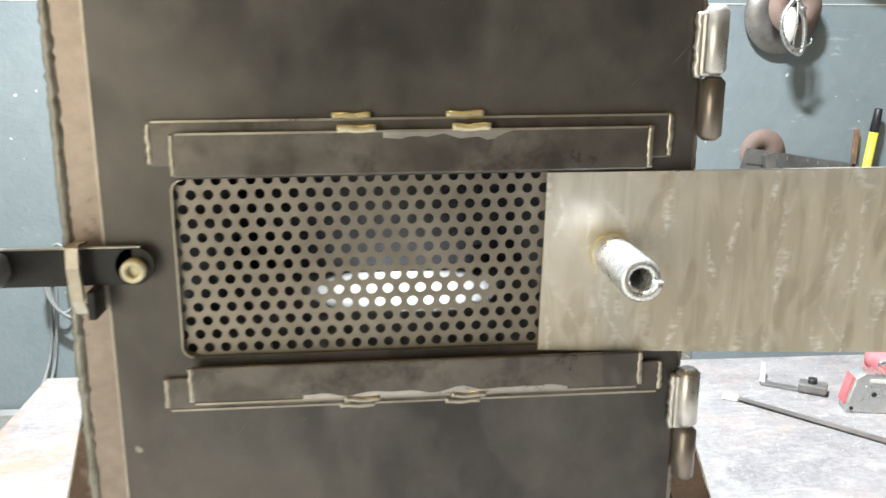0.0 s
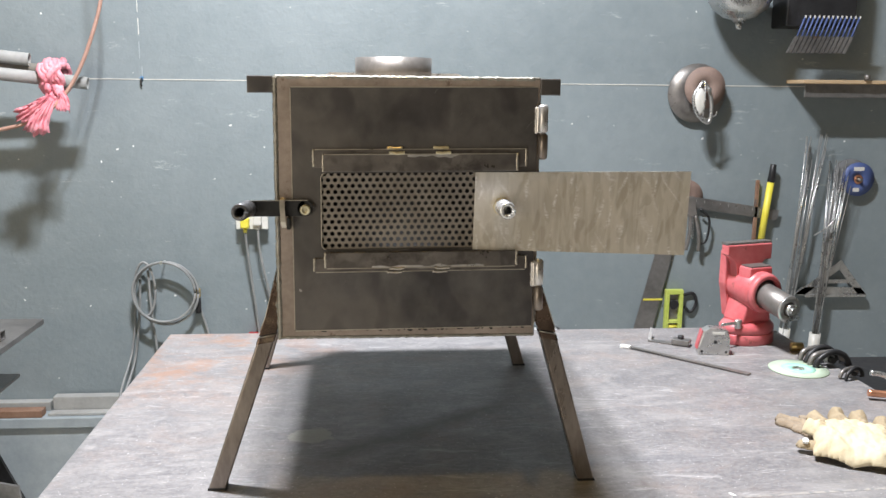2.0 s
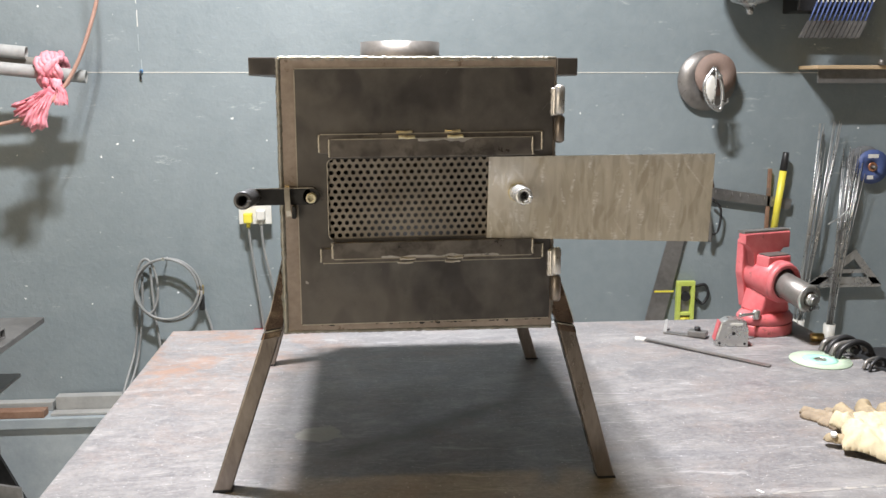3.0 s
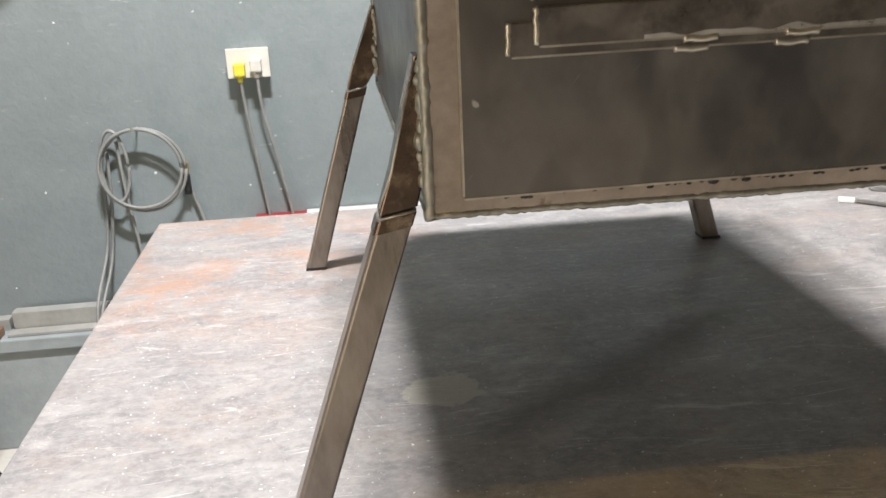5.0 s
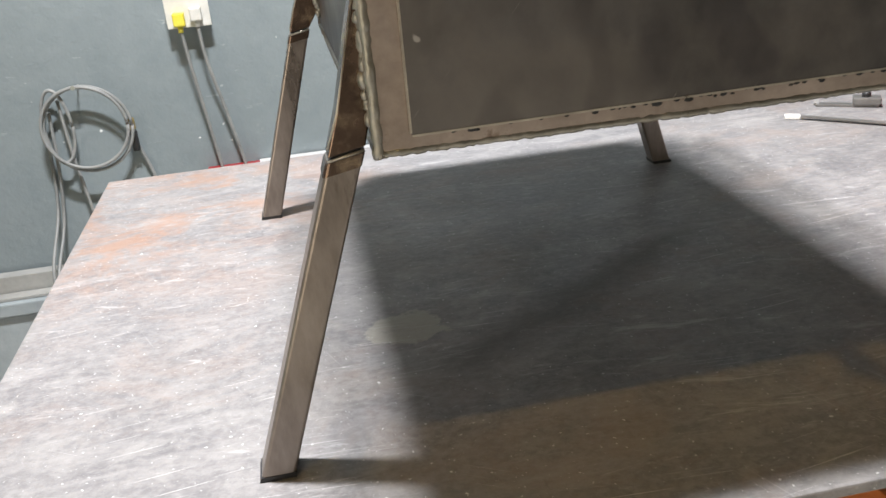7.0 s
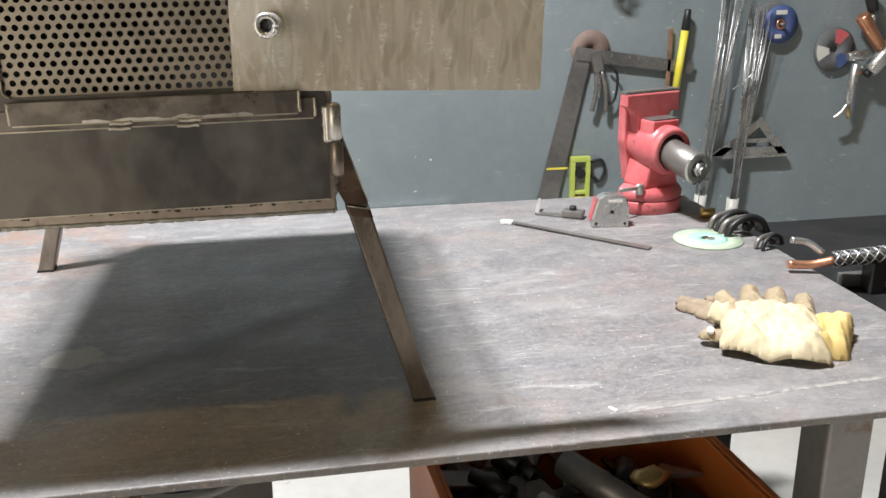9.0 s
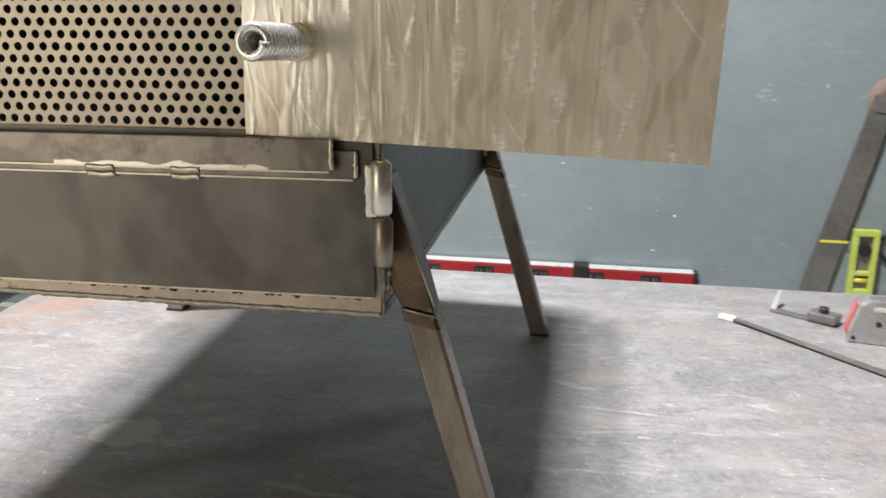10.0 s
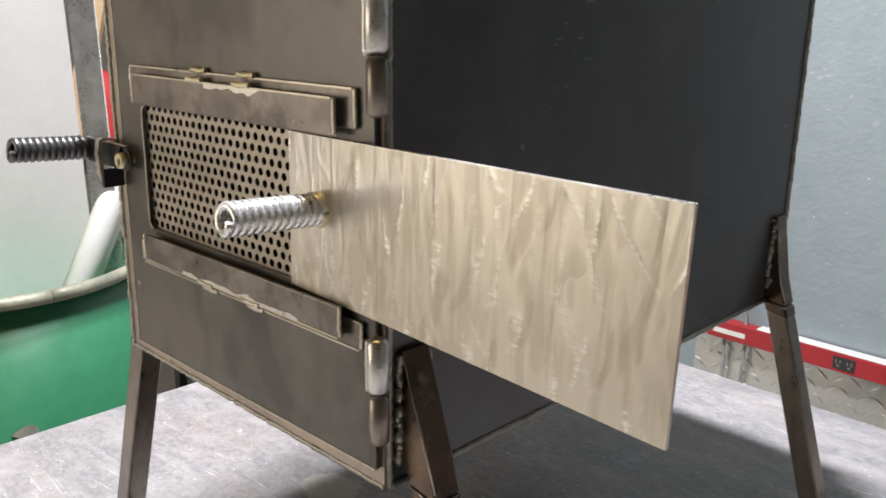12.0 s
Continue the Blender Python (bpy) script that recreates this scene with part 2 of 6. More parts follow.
def disc_mask(nt, co, centre, radius, soft, wobble=0.08, scale=9.0):
    """One inside a ragged round patch, nought outside."""
    d = nt.nodes.new("ShaderNodeVectorMath")
    d.operation = "DISTANCE"
    nt.links.new(co, d.inputs[0])
    d.inputs[1].default_value = centre
    ragged = maths(nt, "SUBTRACT", d.outputs["Value"], maths(nt, "MULTIPLY", noise_of(nt, co, scale, 6, 0.7, None, 2.0), wobble))
    return ramp(nt, ragged, max(radius - soft, 0), radius, (1, 1, 1, 1), (0, 0, 0, 1))


def bench_steel():
    """A scuffed, scratched steel plate with chalky wear and a rust bloom at one corner."""
    m = material("scuffed_bench_plate", (0.158, 0.154, 0.162), (0.225, 0.216, 0.218), 0.46, 0.03, 9, 90, (0.265, 0.256, 0.255), 0.50, 0.16, 30,
                 0.35, 220, spread=0.20)
    nt = m.node_tree
    p = nt.nodes["Principled BSDF"]
    co = nt.nodes.new("ShaderNodeTexCoord").outputs["Object"]
    p.inputs["Specular IOR Level"].default_value = 0.32
    c = p.inputs["Base Color"].links[0].from_socket

    def turn(angle):
        t = nt.nodes.new("ShaderNodeMapping")
        t.inputs["Rotation"].default_value = (0, 0, radians(angle))
        nt.links.new(co, t.inputs["Vector"])
        return t.outputs[0]

    def lay_on(c, mask, amount, colour):
        return mix(nt, maths(nt, "MULTIPLY", mask, amount), c, colour)

    # broad blotches, then wiped smears, each at its own slant
    c = lay_on(c, ramp(nt, noise_of(nt, co, 8, 7, 0.68, (0.8, 1, 1), 47.0, 0.6), 0.50, 0.64), 0.55, (0.265, 0.215, 0.195))
    c = lay_on(c, ramp(nt, noise_of(nt, co, 11, 8, 0.75, (0.7, 1, 1), 12.0, 0.7), 0.52, 0.66), 0.40, (0.095, 0.092, 0.102))
    c = lay_on(c, ramp(nt, noise_of(nt, turn(-7), 15, 9, 0.74, (0.30, 1, 1), 41.0, 0.5), 0.50, 0.64), 0.36, (0.37, 0.355, 0.35))
    c = lay_on(c, ramp(nt, noise_of(nt, turn(-3), 22, 8, 0.76, (0.22, 1, 1), 77.0, 0.6), 0.55, 0.68), 0.36, (0.46, 0.445, 0.44))
    c = lay_on(c, ramp(nt, noise_of(nt, turn(5), 42, 6, 0.75, (0.20, 1, 1), 53.0, 0.6), 0.60, 0.66), 0.45, (0.52, 0.51, 0.51))
    # mottled grain, pits and sparks
    c = lay_on(c, ramp(nt, noise_of(nt, co, 120, 7, 0.78, (0.8, 1, 1), 61.0), 0.44, 0.62), 0.45, (0.33, 0.32, 0.32))
    c = lay_on(c, ramp(nt, noise_of(nt, co, 75, 6, 0.72, None, 31.0), 0.58, 0.69), 0.32, (0.085, 0.081, 0.083))
    c = lay_on(c, ramp(nt, noise_of(nt, co, 210, 3, 0.6, None, 8.0), 0.67, 0.70), 0.85, (0.72, 0.72, 0.72))
    # long thin scratches in several directions
    for k, (angle, amount, edge) in enumerate(((-9, 0.50, 0.66), (4, 0.40, 0.665), (68, 0.16, 0.68), (31, 0.22, 0.675), (-40, 0.16, 0.68))):
        line = ramp(nt, noise_of(nt, turn(angle), 120, 2, 0.5, (0.05, 3.6, 1), 5.0 + 3 * k), edge, edge + 0.03)
        patch = ramp(nt, noise_of(nt, co, 9.0, 4, 0.65, None, 21.0 + k), 0.50, 0.62)
        c = lay_on(c, maths(nt, "MULTIPLY", line, patch), amount, (0.68, 0.67, 0.66))
    rust = maths(nt, "MULTIPLY", disc_mask(nt, co, (-0.50, 0.74, 0.9), 0.34, 0.30, 0.2), ramp(nt, noise_of(nt, co, 10, 8, 0.75, (0.7, 1, 1), 6.0, 0.6), 0.47, 0.60))
    c = lay_on(c, rust, 0.62, (0.33, 0.185, 0.12))
    chalk = disc_mask(nt, co, (-0.165, 0.225, 0.9), 0.004, 0.004, 0.070, 30.0)
    c = lay_on(c, maths(nt, "MULTIPLY", chalk, ramp(nt, noise_of(nt, co, 60, 6, 0.7, None, 3.0), 0.25, 0.42)), 0.60, (0.42, 0.395, 0.34))
    # a ragged dark band painted across the plate in place of a cast shadow
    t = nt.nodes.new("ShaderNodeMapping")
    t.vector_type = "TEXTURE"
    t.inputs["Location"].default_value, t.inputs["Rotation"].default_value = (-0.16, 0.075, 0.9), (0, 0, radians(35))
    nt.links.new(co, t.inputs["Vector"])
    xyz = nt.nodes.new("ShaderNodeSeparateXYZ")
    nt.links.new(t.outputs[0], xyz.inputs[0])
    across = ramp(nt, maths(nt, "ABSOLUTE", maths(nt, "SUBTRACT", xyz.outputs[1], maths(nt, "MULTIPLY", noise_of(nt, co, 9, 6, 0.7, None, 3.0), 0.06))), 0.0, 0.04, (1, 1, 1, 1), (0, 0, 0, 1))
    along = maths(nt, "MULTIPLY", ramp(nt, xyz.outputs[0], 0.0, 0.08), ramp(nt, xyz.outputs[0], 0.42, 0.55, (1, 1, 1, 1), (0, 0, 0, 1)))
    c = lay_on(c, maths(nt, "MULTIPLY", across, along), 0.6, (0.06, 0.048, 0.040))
    nt.links.new(c, p.inputs["Base Color"])
    return m


KNOB_REFLECTION = (0.112, -0.008, 1.352)


def strokes(nt, x, z, lean, across, length, seed, bend, width):
    """Short bent strokes, one to a cell: their mask and a random number for each."""
    sx, sz = 1 / across, 1 / length
    u = maths(nt, "MULTIPLY_ADD", x, sx, seed)
    u2 = nt.nodes.new("ShaderNodeMath")
    u2.operation = "MULTIPLY_ADD"
    nt.links.new(z, u2.inputs[0])
    u2.inputs[1].default_value = sx * math.tan(radians(lean))
    nt.links.new(u, u2.inputs[2])
    v = maths(nt, "MULTIPLY_ADD", z, sz, seed * 0.37)
    p = nt.nodes.new("ShaderNodeCombineXYZ")
    nt.links.new(u2.outputs[0], p.inputs[0])
    nt.links.new(v, p.inputs[1])
    n = nt.nodes.new("ShaderNodeTexNoise")
    n.inputs["Scale"].default_value, n.inputs["Detail"].default_value = 0.9, 1.0
    nt.links.new(p.outputs[0], n.inputs["Vector"])
    shift = nt.nodes.new("ShaderNodeVectorMath")
    shift.operation = "MULTIPLY_ADD"
    nt.links.new(n.outputs["Color"], shift.inputs[0])
    shift.inputs[1].default_value = (1.6, 0.3, 0)
    nt.links.new(p.outputs[0], shift.inputs[2])
    cell = nt.nodes.new("ShaderNodeTexVoronoi")
    cell.voronoi_dimensions = "2D"
    cell.inputs["Scale"].default_value, cell.inputs["Randomness"].default_value = 1.0, 0.9
    nt.links.new(shift.outputs[0], cell.inputs["Vector"])
    local = nt.nodes.new("ShaderNodeVectorMath")
    local.operation = "SUBTRACT"
    nt.links.new(shift.outputs[0], local.inputs[0])
    nt.links.new(cell.outputs["Position"], local.inputs[1])
    xyz = nt.nodes.new("ShaderNodeSeparateXYZ")
    nt.links.new(local.outputs[0], xyz.inputs[0])
    off = nt.nodes.new("ShaderNodeMath")
    off.operation = "MULTIPLY_ADD"
    nt.links.new(maths(nt, "POWER", maths(nt, "ABSOLUTE", xyz.outputs[1]), 2.0), off.inputs[0])
    off.inputs[1].default_value = bend
    nt.links.new(xyz.outputs[0], off.inputs[2])
    core = ramp(nt, maths(nt, "ABSOLUTE", off.outputs[0]), 0.0, width, (1, 1, 1, 1), (0, 0, 0, 1))
    ends = ramp(nt, maths(nt, "ABSOLUTE", xyz.outputs[1]), 0.18, 0.55, (1, 1, 1, 1), (0, 0, 0, 1))
    rgb = nt.nodes.new("ShaderNodeSeparateColor")
    nt.links.new(cell.outputs["Color"], rgb.inputs[0])
    return maths(nt, "MULTIPLY", core, ends), rgb.outputs[0]


def swirl_steel():
    """Tan plate ground in upright wavy ripples, with glints painted white along beaded grinder licks."""
    m = bpy.data.materials.new("flame_ground_plate")
    m.use_nodes = True
    nt = m.node_tree
    p = nt.nodes["Principled BSDF"]
    co = nt.nodes.new("ShaderNodeTexCoord").outputs["Object"]
    xyz = nt.nodes.new("ShaderNodeSeparateXYZ")
    nt.links.new(co, xyz.inputs[0])
    x, z = xyz.outputs[0], xyz.outputs[2]
    ripple = noise_of(nt, co, 30, 2, 0.45, (2.3, 1, 0.50), 2.0, 1.1)
    fine = noise_of(nt, co, 300, 3, 0.6, (1.4, 1, 0.16), 1.0)
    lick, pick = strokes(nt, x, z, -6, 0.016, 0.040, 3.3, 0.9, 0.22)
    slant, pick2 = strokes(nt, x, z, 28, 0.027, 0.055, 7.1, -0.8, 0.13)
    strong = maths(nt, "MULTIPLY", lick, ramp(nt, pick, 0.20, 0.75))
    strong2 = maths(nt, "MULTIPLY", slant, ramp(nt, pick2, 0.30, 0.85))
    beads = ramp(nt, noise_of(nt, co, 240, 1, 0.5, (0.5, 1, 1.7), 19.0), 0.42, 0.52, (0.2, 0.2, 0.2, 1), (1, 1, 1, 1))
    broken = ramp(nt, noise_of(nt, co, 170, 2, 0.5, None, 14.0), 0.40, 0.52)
    # glints are painted: near-white colour laid along the licks
    painted_glint = maths(nt, "MAXIMUM", maths(nt, "MULTIPLY", maths(nt, "MULTIPLY", strong, beads), broken), maths(nt, "MULTIPLY", maths(nt, "MULTIPLY", strong2, beads), 0.8))
    c = mix(nt, ramp(nt, noise_of(nt, co, 7, 4, 0.6, None, 6.0), 0.4, 0.62), (0.64, 0.60, 0.525), (0.71, 0.67, 0.595))
    # ripple shading put into the colour: darker troughs here, paler crests below
    c = mix(nt, maths(nt, "MULTIPLY", ramp(nt, ripple, 0.42, 0.50, (1, 1, 1, 1), (0, 0, 0, 1)), 0.30), c, (0.40, 0.35, 0.275))
    leaf, pick3 = strokes(nt, x, z, -10, 0.017, 0.042, 11.7, 0.6, 0.42)
    c = mix(nt, maths(nt, "MULTIPLY", maths(nt, "MULTIPLY", ramp(nt, leaf, 0.15, 0.5), ramp(nt, pick3, 0.15, 0.5)), 0.42), c, (0.38, 0.335, 0.265))
    c = mix(nt, maths(nt, "MULTIPLY", ramp(nt, ripple, 0.54, 0.66), 0.40), c, (0.82, 0.775, 0.69))
    c = mix(nt, maths(nt, "MULTIPLY", fine, 0.22), c, (0.80, 0.74, 0.64))
    # ragged pale patch painted as the knob's blurred reflection
    knob = maths(nt, "MULTIPLY", disc_mask(nt, co, KNOB_REFLECTION, 0.045, 0.045, 0.03, 40.0), 0.5)
    c = mix(nt, maths(nt, "MULTIPLY", maths(nt, "ADD", painted_glint, knob), 0.95), c, (0.97, 0.96, 0.95))
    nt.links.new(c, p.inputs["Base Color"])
    p.inputs["Metallic"].default_value = 0.28
    r = nt.nodes.new("ShaderNodeMapRange")
    r.inputs[3].default_value, r.inputs[4].default_value = 0.27, 0.20
    nt.links.new(painted_glint, r.inputs[0])
    nt.links.new(r.outputs[0], p.inputs["Roughness"])
    h = maths(nt, "ADD", maths(nt, "MULTIPLY", ripple, 0.7), maths(nt, "MULTIPLY", maths(nt, "MAXIMUM", strong, strong2), 0.16))
    h = maths(nt, "ADD", h, maths(nt, "MULTIPLY", fine, 0.05))
    b = nt.nodes.new("ShaderNodeBump")
    b.inputs["Strength"].default_value, b.inputs["Distance"].default_value = 0.30, 0.004
    nt.links.new(h, b.inputs["Height"])
    nt.links.new(b.outputs[0], p.inputs["Normal"])
    return m


def flecked(m, scale, size, density, colour, seed):
    """Adds sparse small bright nicks to a material."""
    nt = m.node_tree
    p = nt.nodes["Principled BSDF"]
    co = nt.nodes.new("ShaderNodeTexCoord").outputs["Object"]
    old = p.inputs["Base Color"].links[0].from_socket
    v = nt.nodes.new("ShaderNodeTexVoronoi")
    v.inputs["Scale"].default_value = scale
    nt.links.new(noise_shift(nt, co, 0.02), v.inputs["Vector"])
    nick = ramp(nt, v.outputs["Distance"], size, size * 1.6, (1, 1, 1, 1), (0, 0, 0, 1))
    some = ramp(nt, noise_of(nt, co, scale * 0.5, 2, 0.5, None, seed), 1 - density, 1.03 - density)
    t = nt.nodes.new("ShaderNodeMapping")
    t.inputs["Rotation"].default_value = (0, radians(52), 0)
    nt.links.new(co, t.inputs["Vector"])
    line = ramp(nt, noise_of(nt, t.outputs[0], 60, 1, 0.5, (0.5, 1, 9.0), seed + 4), 0.70, 0.735)
    cut = maths(nt, "MULTIPLY", line, ramp(nt, noise_of(nt, co, scale * 0.7, 3, 0.6, None, seed + 11), 0.54, 0.62))
    c = mix(nt, maths(nt, "MULTIPLY", nick, some), old, colour)
    c = mix(nt, maths(nt, "MULTIPLY", cut, 0.45), c, colour)
    nt.links.new(c, p.inputs["Base Color"])


def blotched(m, scale, amount, colour, seed):
    """Adds soft-edged clouds of bluish scale to a material."""
    nt = m.node_tree
    p = nt.nodes["Principled BSDF"]
    co = nt.nodes.new("ShaderNodeTexCoord").outputs["Object"]
    old = p.inputs["Base Color"].links[0].from_socket
    cloud = ramp(nt, noise_of(nt, co, scale, 2, 0.5, (1, 1, 0.8), seed, 0.4), 0.51, 0.60)
    nt.links.new(mix(nt, maths(nt, "MULTIPLY", cloud, amount), old, colour), p.inputs["Base Color"])


blotched(MILL, 15, 0.55, (0.058, 0.053, 0.058), 4.0)
blotched(MILL, 6, 0.35, (0.20, 0.185, 0.168), 23.0)
blotched(RAIL, 26, 0.5, (0.085, 0.076, 0.074), 9.0)
blotched(MILL_SIDE, 6, 0.4, (0.060, 0.054, 0.052), 2.0)
flecked(MILL, 22, 0.035, 0.45, (0.42, 0.40, 0.38), 3.0)
flecked(MILL_SIDE, 18, 0.03, 0.42, (0.30, 0.31, 0.32), 5.0)
WALL = wall_paint()
BENCH = bench_steel()
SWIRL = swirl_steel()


# ---- mesh helpers ----
def box(bm, x0, x1, y0, y1, z0, z1, bevel=0.0, turn=None):
    """A box, with rounded edges; turn: a matrix laid on afterwards."""
    made = bmesh.ops.create_cube(bm, size=1.0)["verts"]
    for v in made:
        v.co = Vector(((x0 + x1) / 2 + v.co.x * (x1 - x0), (y0 + y1) / 2 + v.co.y * (y1 - y0), (z0 + z1) / 2 + v.co.z * (z1 - z0)))
    if bevel:
        edges = list({e for v in made for e in v.link_edges})
        made = bmesh.ops.bevel(bm, geom=edges, offset=bevel, segments=2, affect="EDGES", profile=0.5)["verts"]
    if turn is not None:
        bmesh.ops.transform(bm, matrix=turn, verts=[v for v in made if v.is_valid])
    return bm


def prism(bm, lower, upper):
    """A solid between two like polygons of points."""
    a, b = [bm.verts.new(p) for p in lower], [bm.verts.new(p) for p in upper]
    n = len(a)
    bm.faces.new(a[::-1]), bm.faces.new(b)
    for i in range(n):
        bm.faces.new((a[i], a[(i + 1) % n], b[(i + 1) % n], b[i]))
    return bm


def around(p0, p1):
    """Two directions across the way from p0 to p1."""
    d = (Vector(p1) - Vector(p0)).normalized()
    u = d.cross(Vector((0, 0, 1)) if abs(d.z) < 0.9 else Vector((1, 0, 0))).normalized()
    return u, d.cross(u).normalized()


def rod(bm, p0, p1, r0, r1=None, n=16, inner=0.0, bevel=0.0):
    """A round bar, cone or pipe between two points."""
    r1 = r0 if r1 is None else r1
    u, w = around(p0, p1)
    p0, p1 = Vector(p0), Vector(p1)
    d = (p1 - p0).normalized()
    rings = [(p0, r0), (p1, r1)] if not bevel else [(p0, r0 - bevel), (p0 + d * bevel, r0), (p1 - d * bevel, r1), (p1, r1 - bevel)]
    if inner:
        rings += [(p1, inner), (p0, inner)]
    made = [[bm.verts.new(c + (u * math.cos(2 * math.pi * k / n) + w * math.sin(2 * math.pi * k / n)) * r) for k in range(n)] for c, r in rings]
    pairs = list(zip(made, made[1:])) + ([(made[-1], made[0])] if inner else [])
    for a, b in pairs:
        for k in range(n):
            f = bm.faces.new((a[k], a[(k + 1) % n], b[(k + 1) % n], b[k]))
            f.smooth = True
    if not inner:
        bm.faces.new(made[0][::-1]), bm.faces.new(made[-1])
    return bm


def sweep(bm, points, radius, n=8, uneven=0.0, seed=0, cap=True):
    """A tube along points; uneven: how far its thickness wanders."""
    rng = random.Random(seed)
    pts = [Vector(p) for p in points]
    rings, u = [], None
    for i, p in enumerate(pts):
        d = (pts[min(i + 1, len(pts) - 1)] - pts[max(i - 1, 0)]).normalized()
        if u is None:
            u = around(p, p + d)[0]
        u = (u - d * u.dot(d)).normalized()
        w = d.cross(u)
        r = radius * (1 + uneven * (rng.random() - 0.5) * 2)
        rings.append([bm.verts.new(p + (u * math.cos(2 * math.pi * k / n) + w * math.sin(2 * math.pi * k / n)) * r) for k in range(n)])
    for a, b in zip(rings, rings[1:]):
        for k in range(n):
            f = bm.faces.new((a[k], a[(k + 1) % n], b[(k + 1) % n], b[k]))
            f.smooth = True
    if cap:
        bm.faces.new(rings[0][::-1]), bm.faces.new(rings[-1])
    return bm


def curve_points(ctrl, steps=8):
    """A smooth line through the points."""
    c = [Vector(p) for p in ctrl]
    c = [2 * c[0] - c[1]] + c + [2 * c[-1] - c[-2]]
    out = []
    for i in range(1, len(c) - 2):
        for s in range(steps):
            t = s / steps
            out.append(0.5 * (2 * c[i] + (c[i + 1] - c[i - 1]) * t + (2 * c[i - 1] - 5 * c[i] + 4 * c[i + 1] - c[i + 2]) * t * t
                              + (3 * c[i] - c[i - 1] - 3 * c[i + 1] + c[i + 2]) * t ** 3))
    return out + [c[-2]]


def bead(bm, p0, p1, r, seed=0, wander=0.25):
    """A weld bead: a lumpy run of overlapping drops."""
    p0, p1 = Vector(p0), Vector(p1)
    count = max(int((p1 - p0).length / (r * 0.9)), 2)
    rng = random.Random(seed)
    pts = [p0.lerp(p1, i / count) + Vector([(rng.random() - 0.5) * r * wander for _ in range(3)]) for i in range(count + 1)]
    return sweep(bm, pts, r, 8, 0.16, seed)


def coil(bm, p0, p1, radius, wire, turns, n=8, per=18):
    """A spring of round wire about the line from p0 to p1."""
    u, w = around(p0, p1)
    p0, p1 = Vector(p0), Vector(p1)
    count = int(turns * per)
    return sweep(bm, [p0.lerp(p1, i / count) + (u * math.cos(2 * math.pi * i / per) + w * math.sin(2 * math.pi * i / per)) * radius for i in range(count + 1)], wire, n)


def plate(bm, corners, thick):
    """A slab of the given thickness on a polygon; it grows along the polygon's normal."""
    c = [Vector(p) for p in corners]
    nrm = (c[1] - c[0]).cross(c[2] - c[0]).normalized() * thick
    return prism(bm, c, [p + nrm for p in c])


def rounded(x0, x1, z0, z1, r, y, n=5):
    """A rectangle with round corners, in the plane of that y."""
    out = []
    for cx, cz, a in ((x1 - r, z1 - r, 0), (x0 + r, z1 - r, 90), (x0 + r, z0 + r, 180), (x1 - r, z0 + r, 270)):
        out += [(cx + r * math.cos(radians(a + 90 * k / n)), y, cz + r * math.sin(radians(a + 90 * k / n))) for k in range(n + 1)]
    return out


def turned(x, y, z, deg):
    return Matrix.Translation((x, y, z)) @ Matrix.Rotation(radians(deg), 4, "Z")


def lay(bm, m):
    bmesh.ops.transform(bm, matrix=m, verts=bm.verts[:])
    return bm


def revolve(bm, profile, n=32, at=(0, 0, 0)):
    """A turned body: rings of (radius, height) about the z axis."""
    rings = [[bm.verts.new((at[0] + r * math.cos(2 * math.pi * k / n), at[1] + r * math.sin(2 * math.pi * k / n), at[2] + h)) for k in range(n)] for r, h in profile]
    for a, b in zip(rings, rings[1:]):
        for k in range(n):
            f = bm.faces.new((a[k], a[(k + 1) % n], b[(k + 1) % n], b[k]))
            f.smooth = True
    bm.faces.new(rings[0][::-1]), bm.faces.new(rings[-1])
    return bm


def lump(bm, at, size, turn=0.0, rough=0.15, seed=0, detail=3):
    """A soft uneven body, for cloth and leather."""
    made = bmesh.ops.create_icosphere(bm, subdivisions=detail, radius=1.0)["verts"]
    rot = Matrix.Rotation(turn, 3, "Z")
    for v in made:
        k = 1 + rough * noise.noise(v.co * 1.9 + Vector((seed * 3.1, seed, 0)))
        v.co = Vector(at) + rot @ Vector((v.co.x * size[0] * k, v.co.y * size[1] * k, v.co.z * size[2] * k))
    for f in {f for v in made for f in v.link_faces}:
        f.smooth = True
    return bm


BASES = {}


def thing(name, base, label, category, group="", kind=""):
    """An empty at a thing's base, that holds its parts."""
    ob = new(name)
    ob.empty_display_size = 0.05
    ob.location = base
    BASES[ob.name] = Matrix.Translation(base)
    return tagged(ob, label, category, group, kind)


def finish(name, bm, mat):
    bmesh.ops.recalc_face_normals(bm, faces=bm.faces[:])
    me = bpy.data.meshes.new(name)
    bm.to_mesh(me)
    bm.free()
    me.materials.append(mat)
    return new(name, me)


def part(name, bm, mat, parent, label=""):
    ob = finish(name, bm, mat)
    ob.parent = parent
    ob.matrix_parent_inverse = BASES.get(parent.name, Matrix()).inverted()
    return tagged(ob, label)


def solid(name, bm, mat, label, category, group="", kind=""):
    """A thing of one mesh."""
    return tagged(finish(name, bm, mat), label, category, group, kind)


def B():
    return bmesh.new()


